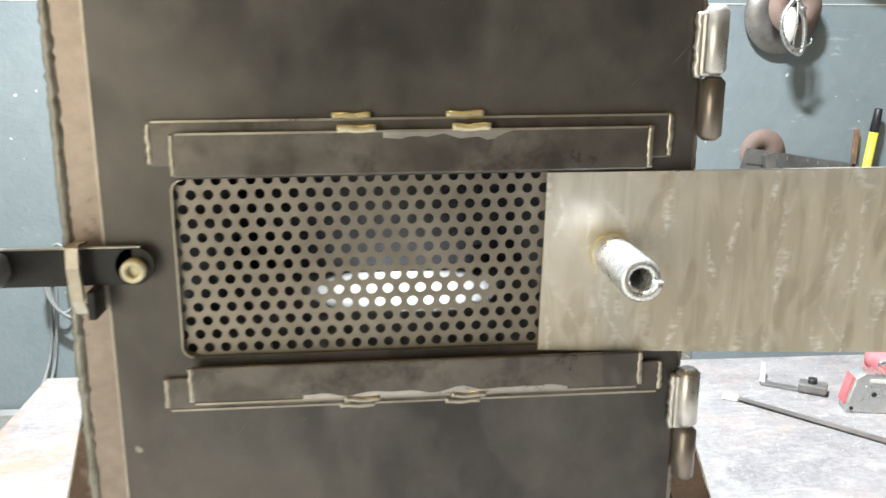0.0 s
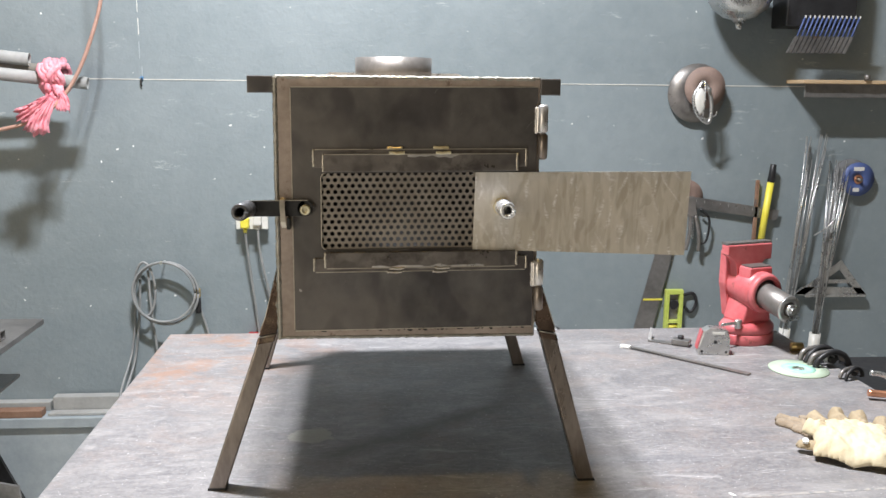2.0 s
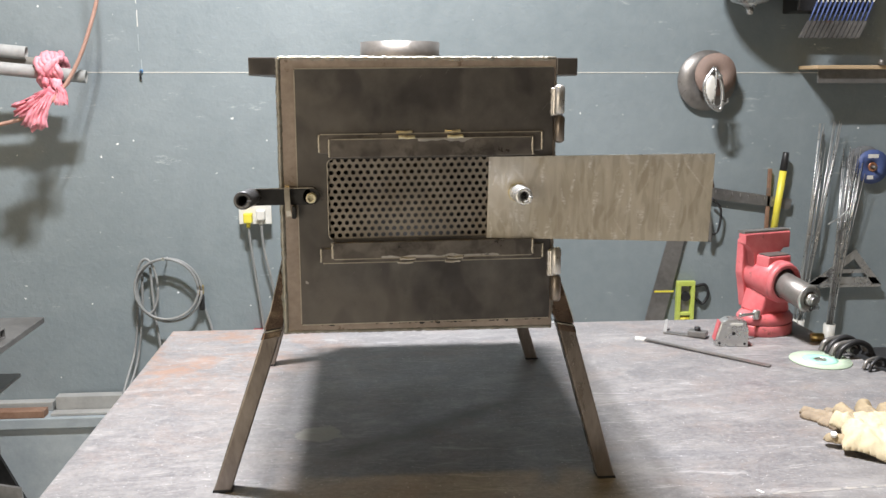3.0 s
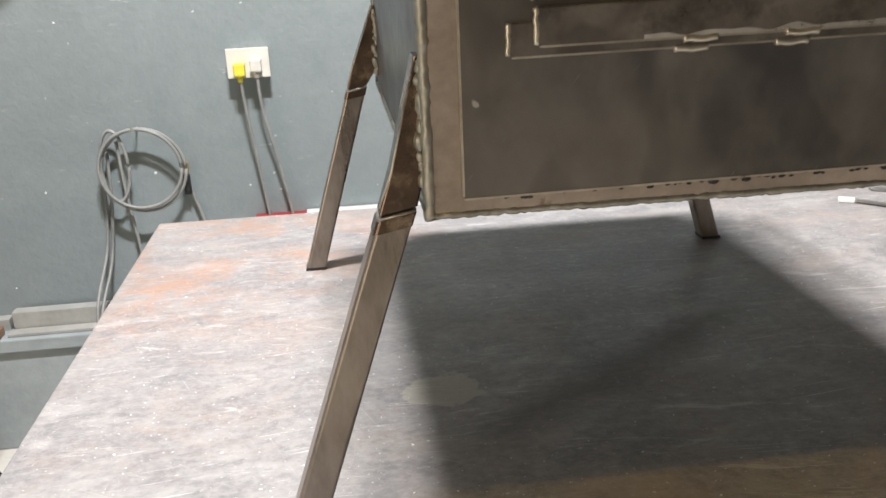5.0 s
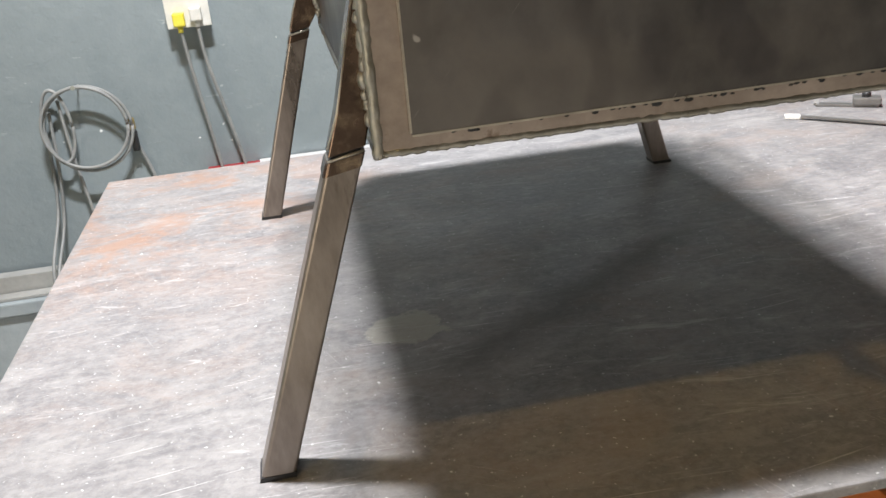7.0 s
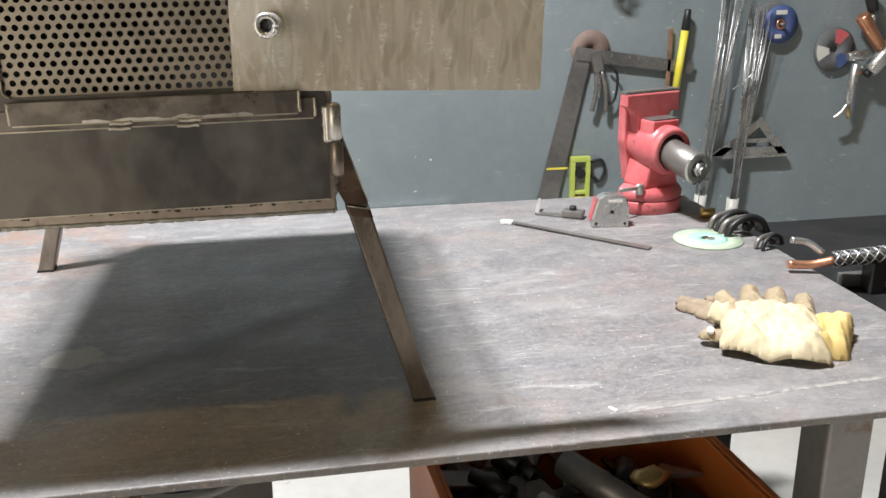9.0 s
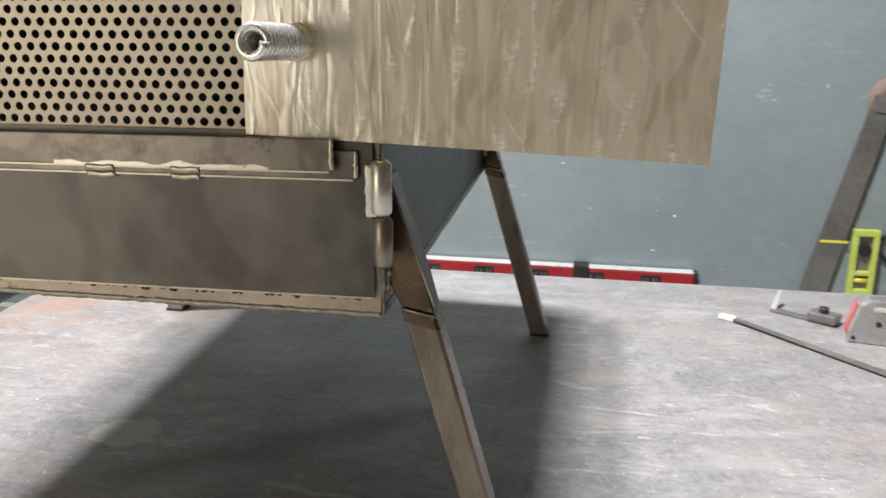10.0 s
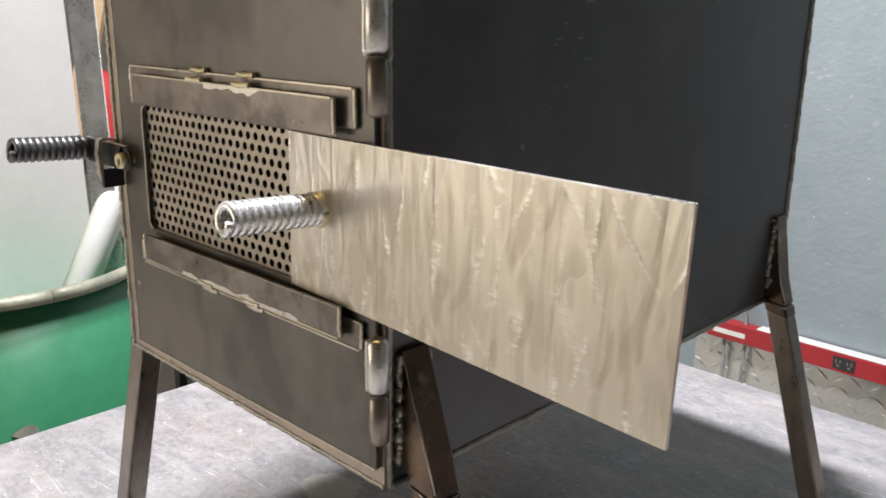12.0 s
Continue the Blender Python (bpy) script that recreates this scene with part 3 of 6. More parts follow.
# ---- the room ----
WALL_Y = 1.90
solid("floor", box(B(), -4, 4.5, -4.5, 2.1, -0.1, 0), CONCRETE, "pale worn concrete workshop floor", "floor", kind="structure")
back = solid("wall_back", box(B(), -4, 4.5, WALL_Y, WALL_Y + 0.12, 0.3055, 4.0), WALL, "grey-blue painted board wall with bare flecks", "wall", kind="structure")
part("joint_strip", box(B(), -4, 4.5, WALL_Y - 0.0015, WALL_Y + 0.01, 1.5285, 1.5312), PALE_PLASTIC, back, "pale sealed joint between wall boards")
rng = random.Random(5)
z = 1.532
while z < 2.4:
    long = rng.uniform(0.01, 0.06)
    x = -0.844 + rng.uniform(-0.004, 0.004)
    part("joint_strip", box(B(), x - 0.0015, x + rng.uniform(0.0005, 0.002), WALL_Y - 0.0015, WALL_Y + 0.01, z, z + long, 0.0004), PALE_PLASTIC if rng.random() < 0.6 else STEM, back, "flaking filler in the upright joint")
    z += long + rng.uniform(0.004, 0.035)
solid("ledge", box(B(), -4, 4.5, 1.783, 1.899, 0.3055, 0.345, 0.004), STEM, "blue-grey painted ledge capping the stem wall", "ledge", kind="structure")
solid("wall_stem", box(B(), -4, 4.5, 1.797, 2.02, 0, 0.305, 0.006), STEM, "painted concrete stem wall with a ledge under the boards", "wall", kind="structure")
# walls and ceiling added to close the room; tones chosen to set bounced light
solid("wall_left", box(B(), -4.12, -4, -4.5, 2.1, 0, 4.0), TAN_PAINT, "added wall closing the room, tan to set bounced light", "wall", kind="structure")
solid("wall_right", box(B(), 4.5, 4.62, -4.5, 2.1, 0, 4.0), TAN_PAINT, "added wall closing the room, tan to set bounced light", "wall", kind="structure")
solid("wall_front", box(B(), -4, 4.5, -4.62, -4.5, 0, 4.0), TAN_PAINT, "added wall closing the room, tan to set bounced light", "wall", kind="structure")
solid("ceiling", box(B(), -4.12, 4.62, -4.62, 2.1, 4.0, 4.1), BOUNCE_BROWN, "added unseen ceiling, dark brown to keep bounced light low", "ceiling", kind="structure")

# ---- the bench ----
TOP = 0.9
bench = thing("workbench", (0.2, 0.4, 0), "heavy steel welding bench with a scuffed plate top", "workbench")
bm = B()
box(bm, -0.555, 0.99, -0.108, 0.893, TOP - 0.010, TOP, 0.002)
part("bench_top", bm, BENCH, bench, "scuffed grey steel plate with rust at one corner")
for x0, x1, y0, y1 in ((-0.44, 0.83, 0.12, 0.16), (-0.44, 0.83, 0.74, 0.78), (-0.44, -0.40, 0.16, 0.74), (0.79, 0.83, 0.16, 0.74)):
    part("apron", box(B(), x0 + 0.001, x1 - 0.001, y0 + 0.001, y1 - 0.001, TOP - 0.06, TOP - 0.0105, 0.003), STOCK, bench)
for x in (-0.445, 0.768):
    for y in (-0.055, 0.79):
        part("leg", box(B(), x, x + 0.06, y, y + 0.06, 0.0, TOP - 0.0105, 0.004), STOCK, bench)


# ---- the stove ----
def build_stove():
    st = thing("camp_stove", (0, 0.32, TOP), "bare welded steel camp stove with sliding air plate on splayed legs", "stove")
    x0, x1, y0, y1, z0, z1 = -0.190, 0.186, 0.005, 0.635, 1.1435, 1.521
    t = 0.003
    body = part("side_panel", box(B(), x0, x0 + t, y0 + t, y1 - t, z0 + t, z1 - t), MILL_SIDE, st, "smooth dark blue-grey mill sheet")
    part("side_panel", box(B(), x1 - t, x1, y0 + t, y1 - t, z0 + t, z1 - t), MILL_SIDE, st, "smooth dark blue-grey mill sheet")
    part("back_panel", box(B(), x0, x1, y1 - t, y1, z0 + t, z1 - t), MILL_SIDE, st)
    part("bottom_panel", box(B(), x0, x1, y0 + t, y1, z0, z0 + t), MILL_SIDE, st)
    # pale sheet added so the light spot under the flue shows brighter
    part("inner_floor", box(B(), x0 + 0.004, x1 - 0.004, y0 + 0.008, y1 - 0.004, z0 + t + 0.0003, z0 + t + 0.0015), SPOT_STEEL, st, "added pale liner that brightens the flue's light spot")
    # top plate with a round flue hole
    cx, cy, rad = -0.010, 0.515, 0.073
    bm, n = B(), 48
    for z, flip in ((z1, False), (z1 - t, True)):
        inner, outer = [], []
        for k in range(n):
            a = 2 * math.pi * k / n
            c, s = math.cos(a), math.sin(a)
            inner.append(bm.verts.new((cx + rad * c, cy + rad * s, z)))
            far = min(((x1 if c > 0 else x0) - cx) / c if abs(c) > 1e-6 else 9, ((y1 if s > 0 else y0) - cy) / s if abs(s) > 1e-6 else 9)
            outer.append(bm.verts.new((cx + far * c, cy + far * s, z)))
        for k in range(n):
            bm.faces.new((inner[k], outer[k], outer[(k + 1) % n], inner[(k + 1) % n]))
        if flip:
            low_in, low_out = inner, outer
        else:
            up_in, up_out = inner, outer
    for a, b in ((up_in, low_in), (up_out, low_out)):
        for k in range(n):
            bm.faces.new((a[k], a[(k + 1) % n], b[(k + 1) % n], b[k]))
    # square corners that the fan of faces leaves open
    for xx in (x0, x1):
        for yy in (y0, y1):
            box(bm, *sorted((xx, xx * 0.55)), *sorted((yy, yy + (0.12 if yy == y0 else -0.12))), z1 - 0.0025, z1 - 0.0005)
    part("top_plate", bm, GROUND, st, "bright ground steel top")
    part("flue_collar", rod(B(), (cx, cy, z1 - 0.004), (cx, cy, 1.566), rad + 0.0025, n=48, inner=rad - 0.0005), IRON, st, "short heat-tinted steel flue collar")
    part("rear_lip", prism(B(), [(-0.178, 0.629, z1 + 0.0005), (0.168, 0.629, z1 + 0.0005), (0.130, 0.629, z1 + 0.018), (-0.140, 0.629, z1 + 0.018)],
                           [(-0.178, 0.633, z1 + 0.0005), (0.168, 0.633, z1 + 0.0005), (0.130, 0.633, z1 + 0.018), (-0.140, 0.633, z1 + 0.018)]), GRINDMARK, st, "bright lip along the rear edge")
    # side rails along the top edges
    for xa, xb in ((x0 - 0.038, x0 - 0.0005), (x1 + 0.0005, x1 + 0.030)):
        rail = part("side_rail", box(B(), xa, xb, 0.005, 0.605, 1.499, 1.5225, 0.0015), MILL, st)
        part("rail_corner", box(B(), xb - 0.0008 if xa > 0 else xa - 0.0004, xb + 0.0004 if xa > 0 else xa + 0.0008, 0.006, 0.604, 1.4986, 1.4998), EDGE, rail, "pale strip along the lower corner")
        for y in (0.17, 0.47):
            part("rail_tack", bead(B(), ((xa if xa > 0 else xb), y, 1.4985), ((xa if xa > 0 else xb), y + 0.028, 1.4985), 0.0032, int(100 * y), 0.5), WELD, rail)
    # front frame round the door opening
    bm = B()
    for a in ((x0, x1, 1.498, z1), (x0, x1, z0, 1.166), (x0, -0.160, 1.166, 1.498), (0.176, x1, 1.166, 1.498)):
        box(bm, a[0], a[1], y0 - 0.0005, y0 + t, a[2], a[3])
    part("front_frame", bm, FRAME_STEEL, st, "brownish ground steel frame round the door")
    seams = [((x0, 0.006, z0 + 0.001), (x1, 0.006, z0 + 0.001), 0.0028), ((x0 + 0.0005, 0.006, z0 - 0.001), (x0 + 0.0005, 0.006, z1), 0.0038), ((x1, 0.009, z0), (x1, 0.009, z1), 0.0026),
             ((x0, 0.007, z1), (x1, 0.007, z1), 0.0034)]
    seams += [((xx, 0.01, z0 + 0.001), (xx, y1, z0 + 0.001), 0.0028) for xx in (x0, x1)] + [((xx, y1, z0), (xx, y1, z1), 0.003) for xx in (x0, x1)]
    for k, (a, b, r) in enumerate(seams):
        part("weld_seam", bead(B(), a, b, r, k + 1), WELD, st, "lumpy weld bead")
    build_door(st)
    for ob in [o for o in st.children_recursive if o.name.split(".")[0] in DOOR_PARTS]:
        ob.data.transform(DOOR_FIT)
    for sx, xa, joint, foot, y in ((-1, x0, -0.2100, -0.2930, 0.030), (1, x1, 0.2110, 0.2810, 0.030), (-1, x0, -0.2190, -0.2930, 0.614), (1, x1, 0.1990, 0.2730, 0.614)):
        build_leg(st, sx, xa, joint, foot, y)
    return st


# door parts sheared up at the hinges and flattened, to fit the camera's view
DOOR_PARTS = ("door", "top_edge", "side_edge", "lower_edge", "opening_lip", "scale_flakes", "perforated_plate", "guide_rail", "rail_edge", "weld_tack", "grind_mark", "latch_bar", "bar_edge", "latch_bolt")
DOOR_FIT = Matrix(((1, 0, 0, 0), (0, 0.72, 0, 0), (0.0095, 0, 1, 0.0016), (0, 0, 0, 1)))


def build_door(st):
    dx0, dx1, dz0, dz1 = -0.168, 0.1825, 1.1555, 1.5075
    ox0, ox1, oz0, oz1 = -0.127, 0.156, 1.2765, 1.3865
    bm = B()
    for y in (0.0, 0.0045):
        outer = [bm.verts.new(p) for p in rounded(dx0, dx1, dz0, dz1, 0.002, y)]
        inner = [bm.verts.new(p) for p in rounded(ox0, ox1, oz0, oz1, 0.007, y)]
        for k in range(len(outer)):
            j = (k + 1) % len(outer)
            bm.faces.new((outer[k], outer[j], inner[j], inner[k]))
        if y == 0.0:
            first = outer, inner
    for a, b in zip(first, (outer, inner)):
        for k in range(len(a)):
            j = (k + 1) % len(a)
            bm.faces.new((a[k], a[j], b[j], b[k]))
    door = part("door", bm, MILL, st, "dark mill-scale steel door plate with a long air opening")
    # pale strips painted as the highlights along the door's edges
    part("top_edge", box(B(), dx0 + 0.001, dx1 - 0.001, -0.0006, 0.0042, dz1 - 0.001, dz1 + 0.0006), EDGE, door)
    part("side_edge", box(B(), dx0 - 0.0006, dx0 + 0.0008, -0.0006, 0.0042, dz0 + 0.002, dz1 - 0.002), EDGE, door)
    part("lower_edge", box(B(), dx0 + 0.001, dx1 - 0.001, -0.0006, 0.0042, dz0 - 0.0006, dz0 + 0.0008), EDGE, door)
    bm = B()
    rng = random.Random(17)
    for k in range(46):
        fx = dx0 + 0.01 + (dx1 - dx0 - 0.02) * rng.random() ** 0.8
        r = rng.uniform(0.0006, 0.0018)
        lump(bm, (fx, 0.0046, dz0 - 0.0022 + rng.uniform(-0.0008, 0.001)), (r * rng.uniform(1.0, 2.4), 0.0006, r * 0.9), 0.0, 0.4, k, 1)
    part("scale_flakes", bm, BLACK_BAR, door, "black burnt flakes along the door's lower edge")
    bm = B()
    rim = rounded(ox0, ox1, oz0, oz1, 0.007, -0.0003)
    sweep(bm, [Vector(p) for p in rim[len(rim) // 4 - 2:] if p[0] < 0.12], 0.0009, 6)
    part("opening_lip", bm, EDGE, door, "bright filed lip of the opening")
    # perforated plate: staggered round holes
    bm = B()
    pitch, hole, y0, y1, n = 0.0100, 0.00315, 0.0052, 0.0066, 12
    rise = pitch * 0.866
    for row in range(15):
        for col in range(31):
            hx, hz = -0.137 + col * pitch + (pitch / 2 if row % 2 else 0), 1.2725 + row * rise
            hexa = [(hx + pitch / math.sqrt(3) * math.cos(radians(90 + 60 * k)), hz + pitch / math.sqrt(3) * math.sin(radians(90 + 60 * k))) for k in range(6)]
            rim12 = [(hx + hole * math.cos(radians(90 + 30 * k)), hz + hole * math.sin(radians(90 + 30 * k))) for k in range(12)]
            a = [bm.verts.new((x, y0, z)) for x, z in rim12]
            b = [bm.verts.new((x, y1, z)) for x, z in rim12]
            h = [bm.verts.new((x, y0, z)) for x, z in hexa]
            g = [bm.verts.new((x, y1, z)) for x, z in hexa]
            for k in range(12):
                j = (k + 1) % 12
                bm.faces.new((a[k], a[j], b[j], b[k]))
            for ring, hx6 in ((a, h), (b, g)):
                for k in range(6):
                    bm.faces.new((hx6[k], hx6[(k + 1) % 6], ring[(2 * k + 2) % 12], ring[2 * k + 1], ring[2 * k]))
    bmesh.ops.remove_doubles(bm, verts=bm.verts[:], dist=0.0002)
    part("perforated_plate", bm, PERF, door, "perforated steel sheet with staggered round holes")
    # guide rails above and below the opening
    for name, strips in (("upper", ((-0.137, 0.167, 1.3945, 1.4205, -0.0045, -0.0003), (-0.123, 0.153, 1.3890, 1.4140, -0.0135, -0.0090))),
                         ("lower", ((-0.138, 0.171, 1.2435, 1.2640, -0.0045, -0.0003), (-0.122, 0.1555, 1.2500, 1.2730, -0.0135, -0.0090)))):
        up = name == "upper"
        bm = B()
        for xa, xb, za, zb, ya, yb in strips:
            box(bm, xa, xb, ya, yb, za, zb, 0.001)
        za, zb = (1.400, 1.4125) if up else (1.2515, 1.2640)
        box(bm, strips[1][0] + 0.002, strips[1][1] - 0.002, -0.0088, -0.0047, za if up else za, zb if not up else zb)
        rail = part("guide_rail", bm, RAIL, door, "layered flat-bar guide rail with ground weld marks")
        bm = B()
        for xa, xb, za, zb, ya, yb in strips:
            for xe in (xa, xb):
                bead(bm, (xe, ya + 0.001, za + 0.001), (xe, ya + 0.001, zb), 0.0018, int(1000 * abs(xe)), 0.5)
            ze = zb if up else za
            box(bm, xa + 0.002, xb - 0.002, ya - 0.0005, ya + 0.0006, ze - 0.0009, ze + 0.0004)
        part("rail_edge", bm, EDGE, rail, "pale ground edges")
        for k, xc in enumerate((-0.022, 0.044)):
            for m, (xa, xb, za, zb, ya, yb) in enumerate(strips):
                bm = B()
                ze = zb if up else za
                xs = xc + (0.003 if m else 0.0)
                sweep(bm, [(xs - 0.011 + 0.022 * i / 12, ya + 0.0006, ze + 0.0012 * (1 if up else -1) + 0.0004 * math.sin(i * 0.7 + k)) for i in range(13)], 0.0024, 8, 0.05, k + 2 * m)
                part("weld_tack", bm, WELD_GOLD if up else EDGE, rail, "pale weld tack")
        if not up:
            edge = [(-0.055 + 0.0055 * i, 1.2530 + 0.0040 * noise.noise(Vector((i * 0.31, 4, 0)))) for i in range(31)]
            outline = [(x, 1.2496) for x, z in edge] + [(x, max(z, 1.2503)) for x, z in edge[::-1]]
            part("grind_mark", prism(B(), [(x, -0.0139, z) for x, z in outline], [(x, -0.0133, z) for x, z in outline]), GRINDMARK, rail)
        else:
            edge = [(-0.004 + 0.005 * i, 1.4100 + 0.0055 * noise.noise(Vector((i * 0.37, 9, 0)))) for i in range(16)]
            outline = [(x, min(z, 1.4135)) for x, z in edge] + [(x, 1.4143) for x, z in edge[::-1]]
            part("grind_mark", prism(B(), [(x, -0.0139, z) for x, z in outline], [(x, -0.0133, z) for x, z in outline]), GRINDMARK, rail)
    # sliding air plate and its spring knob
    bm = B()
    plate(bm, [(0.0915, -0.0024, 1.2765), (0.0940, -0.0024, 1.3890), (0.4110, -0.0088, 1.3915), (0.4075, -0.0087, 1.2672)], 0.0027)
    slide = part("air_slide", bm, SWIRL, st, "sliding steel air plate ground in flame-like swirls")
    # pale strip painted for the light that falls on the plate's top edge
    bm = prism(B(), [(0.17, -0.0069, 1.3897), (0.4112, -0.0117, 1.3916), (0.4112, -0.0086, 1.3916), (0.17, -0.0038, 1.3897)],
               [(0.17, -0.0069, 1.3902), (0.4112, -0.0117, 1.3921), (0.4112, -0.0086, 1.3921), (0.17, -0.0038, 1.3902)])
    part("slide_edge", bm, GRINDMARK, slide, "pale strip painting the light on the top edge")
    k0, k1 = Vector((0.1330, -0.0085, 1.3405)), Vector((0.1300, -0.080, 1.3440))
    bm = coil(B(), k0, k1, 0.0088, 0.0031, 12.5)
    part("spring_knob", bm, ZINC, slide, "bright coil-spring knob")
    part("knob_core", rod(B(), k0, k0.lerp(k1, 0.30), 0.0062, n=16), ZINC, slide)
    part("knob_weld", sweep(B(), [(0.1330 + 0.0105 * math.cos(a / 10 * math.pi), -0.0095, 1.3405 + 0.0105 * math.sin(a / 10 * math.pi)) for a in range(21)], 0.0026, 8, 0.25, 3), WELD_GOLD, slide)
    # latch: pivoting bar, bolt, spring handle, catch
    bm = B()
    box(bm, -0.226, -0.149, -0.0125, -0.0085, 1.3265, 1.3490, 0.001)
    rod(bm, (-0.149, -0.0125, 1.3378), (-0.149, -0.0085, 1.3378), 0.0112, n=20)
    bar = part("latch_bar", bm, BLACK_BAR, st, "black pivoting latch bar")
    part("bar_edge", box(B(), -0.226, -0.145, -0.0128, -0.0082, 1.3487, 1.3496), EDGE, bar)
    part("latch_bolt", rod(rod(B(), (-0.149, -0.0205, 1.3360), (-0.149, -0.0126, 1.3360), 0.0072, n=20, inner=0.0036, bevel=0.0), (-0.149, -0.016, 1.336), (-0.149, -0.0, 1.336), 0.0036), WELD_GOLD, bar, "hollow-head bolt")
    h0, h1 = Vector((-0.228, -0.010, 1.3385)), Vector((-0.2310, -0.078, 1.3420))
    part("spring_handle", coil(B(), h0, h1, 0.0088, 0.0031, 11.5), DARK_SPRING, bar, "dark coil-spring handle")
    part("handle_core", rod(B(), h0, h0.lerp(h1, 0.30), 0.0060, n=16), DARK_SPRING, bar)
    bm = B()
    sweep_pts = [(-0.1805, -0.002, 1.3520), (-0.1805, -0.0185, 1.3515), (-0.1805, -0.0205, 1.3400), (-0.1795, -0.0200, 1.3200), (-0.1785, -0.0160, 1.3120), (-0.1785, -0.004, 1.3100)]
    for p, q in zip(sweep_pts, sweep_pts[1:]):
        prism(bm, [(p[0] - 0.0035, p[1], p[2]), (p[0] + 0.0035, p[1], p[2]), (q[0] + 0.0035, q[1], q[2]), (q[0] - 0.0035, q[1], q[2])],
              [(p[0] - 0.0035, p[1] + 0.004, p[2] - 0.002), (p[0] + 0.0035, p[1] + 0.004, p[2] - 0.002), (q[0] + 0.0035, q[1] + 0.004, q[2] + 0.002), (q[0] - 0.0035, q[1] + 0.004, q[2] + 0.002)])
    part("latch_catch", bm, EDGE, st, "bent bright steel latch catch")
    part("catch_plate", box(B(), -0.1745, -0.1695, -0.0205, -0.0003, 1.3090, 1.3260, 0.001), BLACK_BAR, st)
    # weld-on barrel hinges
    for z in (1.4080, 1.1840):
        hinge = part("barrel_hinge", rod(B(), (0.1905, -0.0040, z), (0.1905, -0.0040, z + 0.0375), 0.0072, n=20, bevel=0.003), LEG_STEEL, st, "bullet-shaped weld-on hinge")
        part("hinge_upper", rod(B(), (0.1895, -0.0040, z + 0.0380), (0.1895, -0.0040, z + 0.0780), 0.0076, n=20, bevel=0.003), GRINDMARK, hinge, "bright ground upper barrel")
        bm = B()
        box(bm, 0.1800, 0.1885, -0.0085, -0.0004, z + 0.0375, z + 0.0745, 0.002)
        bead(bm, (0.1805, -0.004, z + 0.037), (0.1800, -0.004, z + 0.074), 0.0026, 3, 0.6)
        part("hinge_weld", bm, GRINDMARK, hinge)


def build_leg(st, sx, xa, joint, foot, y):
    """A flat-faced stub welded to the body, and the square leg tube that plugs on to it."""
    w = 0.0125
    seed = int(1000 * (abs(joint) + y))

    def at(z):
        return joint + (foot - joint) * (1.1445 - z) / (1.1445 - TOP)

    def ring(z, r=w, tip=0.0):
        c = at(z)
        return [(c - r * 1.04, y - r, z - tip * sx), (c + r * 1.04, y - r, z + tip * sx), (c + r * 1.04, y + r, z + tip * sx), (c - r * 1.04, y + r, z - tip * sx)]

    # the stub narrows upwards, its inner edge against the body
    low = ring(1.1462, w, -0.0025)
    inner = xa + sx * 0.0005
    mid = [(min(inner, at(1.172) + sx * w), y - w, 1.172), (max(inner, at(1.172) + sx * w), y - w, 1.172)]
    mid += [(mid[1][0], y + w, 1.172), (mid[0][0], y + w, 1.172)]
    top = [(min(inner, xa + sx * 0.0045), y - w, 1.246), (max(inner, xa + sx * 0.0045), y - w, 1.246)]
    top += [(top[1][0], y + w, 1.246), (top[0][0], y + w, 1.246)]
    bm = B()
    rows = [[bm.verts.new(p) for p in r] for r in (low, mid, top)]
    bm.faces.new(rows[0][::-1]), bm.faces.new(rows[2])
    for a, b in zip(rows, rows[1:]):
        for k in range(4):
            bm.faces.new((a[k], a[(k + 1) % 4], b[(k + 1) % 4], b[k]))
    edges = [e for e in bm.edges if abs(e.verts[0].co.z - e.verts[1].co.z) > 0.01]
    bmesh.ops.bevel(bm, geom=edges, offset=0.0012, segments=2, affect="EDGES", profile=0.5)
    stub = part("leg_stub", bm, HEATED, st, "heat-tinted tube stub welded to the side")
    outer = sx * 0.0005
    part("stub_edge", sweep(B(), [Vector((low[0 if sx < 0 else 1][0] - outer, y - w + 0.0006, 1.149)), Vector((mid[0 if sx < 0 else 1][0] - outer, y - w + 0.0006, 1.172)), Vector((top[0 if sx < 0 else 1][0] - outer, y - w + 0.0006, 1.243))], 0.0008, 6), EDGE, stub, "bright strip along the corner")
    for k in (-1, 1):
        rng = random.Random(seed + k)
        bm = B()
        bead(bm, (inner + sx * 0.001, y + k * (w + 0.0005), 1.163), (inner, y + k * (w * 0.95), 1.243), 0.0030, seed + k, 0.9)
        z = 1.164
        while z < 1.240:
            r = rng.uniform(0.0026, 0.0046)
            lump(bm, (inner + sx * rng.uniform(0.0, 0.003), y + k * (w + 0.001), z), (r, r * 0.8, r * rng.uniform(0.9, 1.7)), 0.0, 0.25, rng.random() * 9, 2)
            z += r * rng.uniform(1.3, 3.2)
        part("stub_weld", bm, WELD, stub, "lumpy bubbled weld")
    part("stub_core", prism(B(), ring(1.130, 0.0095), ring(1.1465, 0.0095)), BLACK_BAR, stub)
    bm = B()
    prism(bm, ring(TOP + 0.0015, w), ring(1.1435, w, -0.0025))
    e = [ed for ed in bm.edges if abs((ed.verts[0].co - ed.verts[1].co).z) > 0.1]
    bmesh.ops.bevel(bm, geom=e, offset=0.0028, segments=3, affect="EDGES", profile=0.5)
    leg = part("leg", bm, LEG_STEEL, st, "splayed square-tube steel leg")
    bm = prism(B(), ring(1.1325, w + 0.0007, -0.0025), ring(1.1418, w + 0.0007, -0.0025))
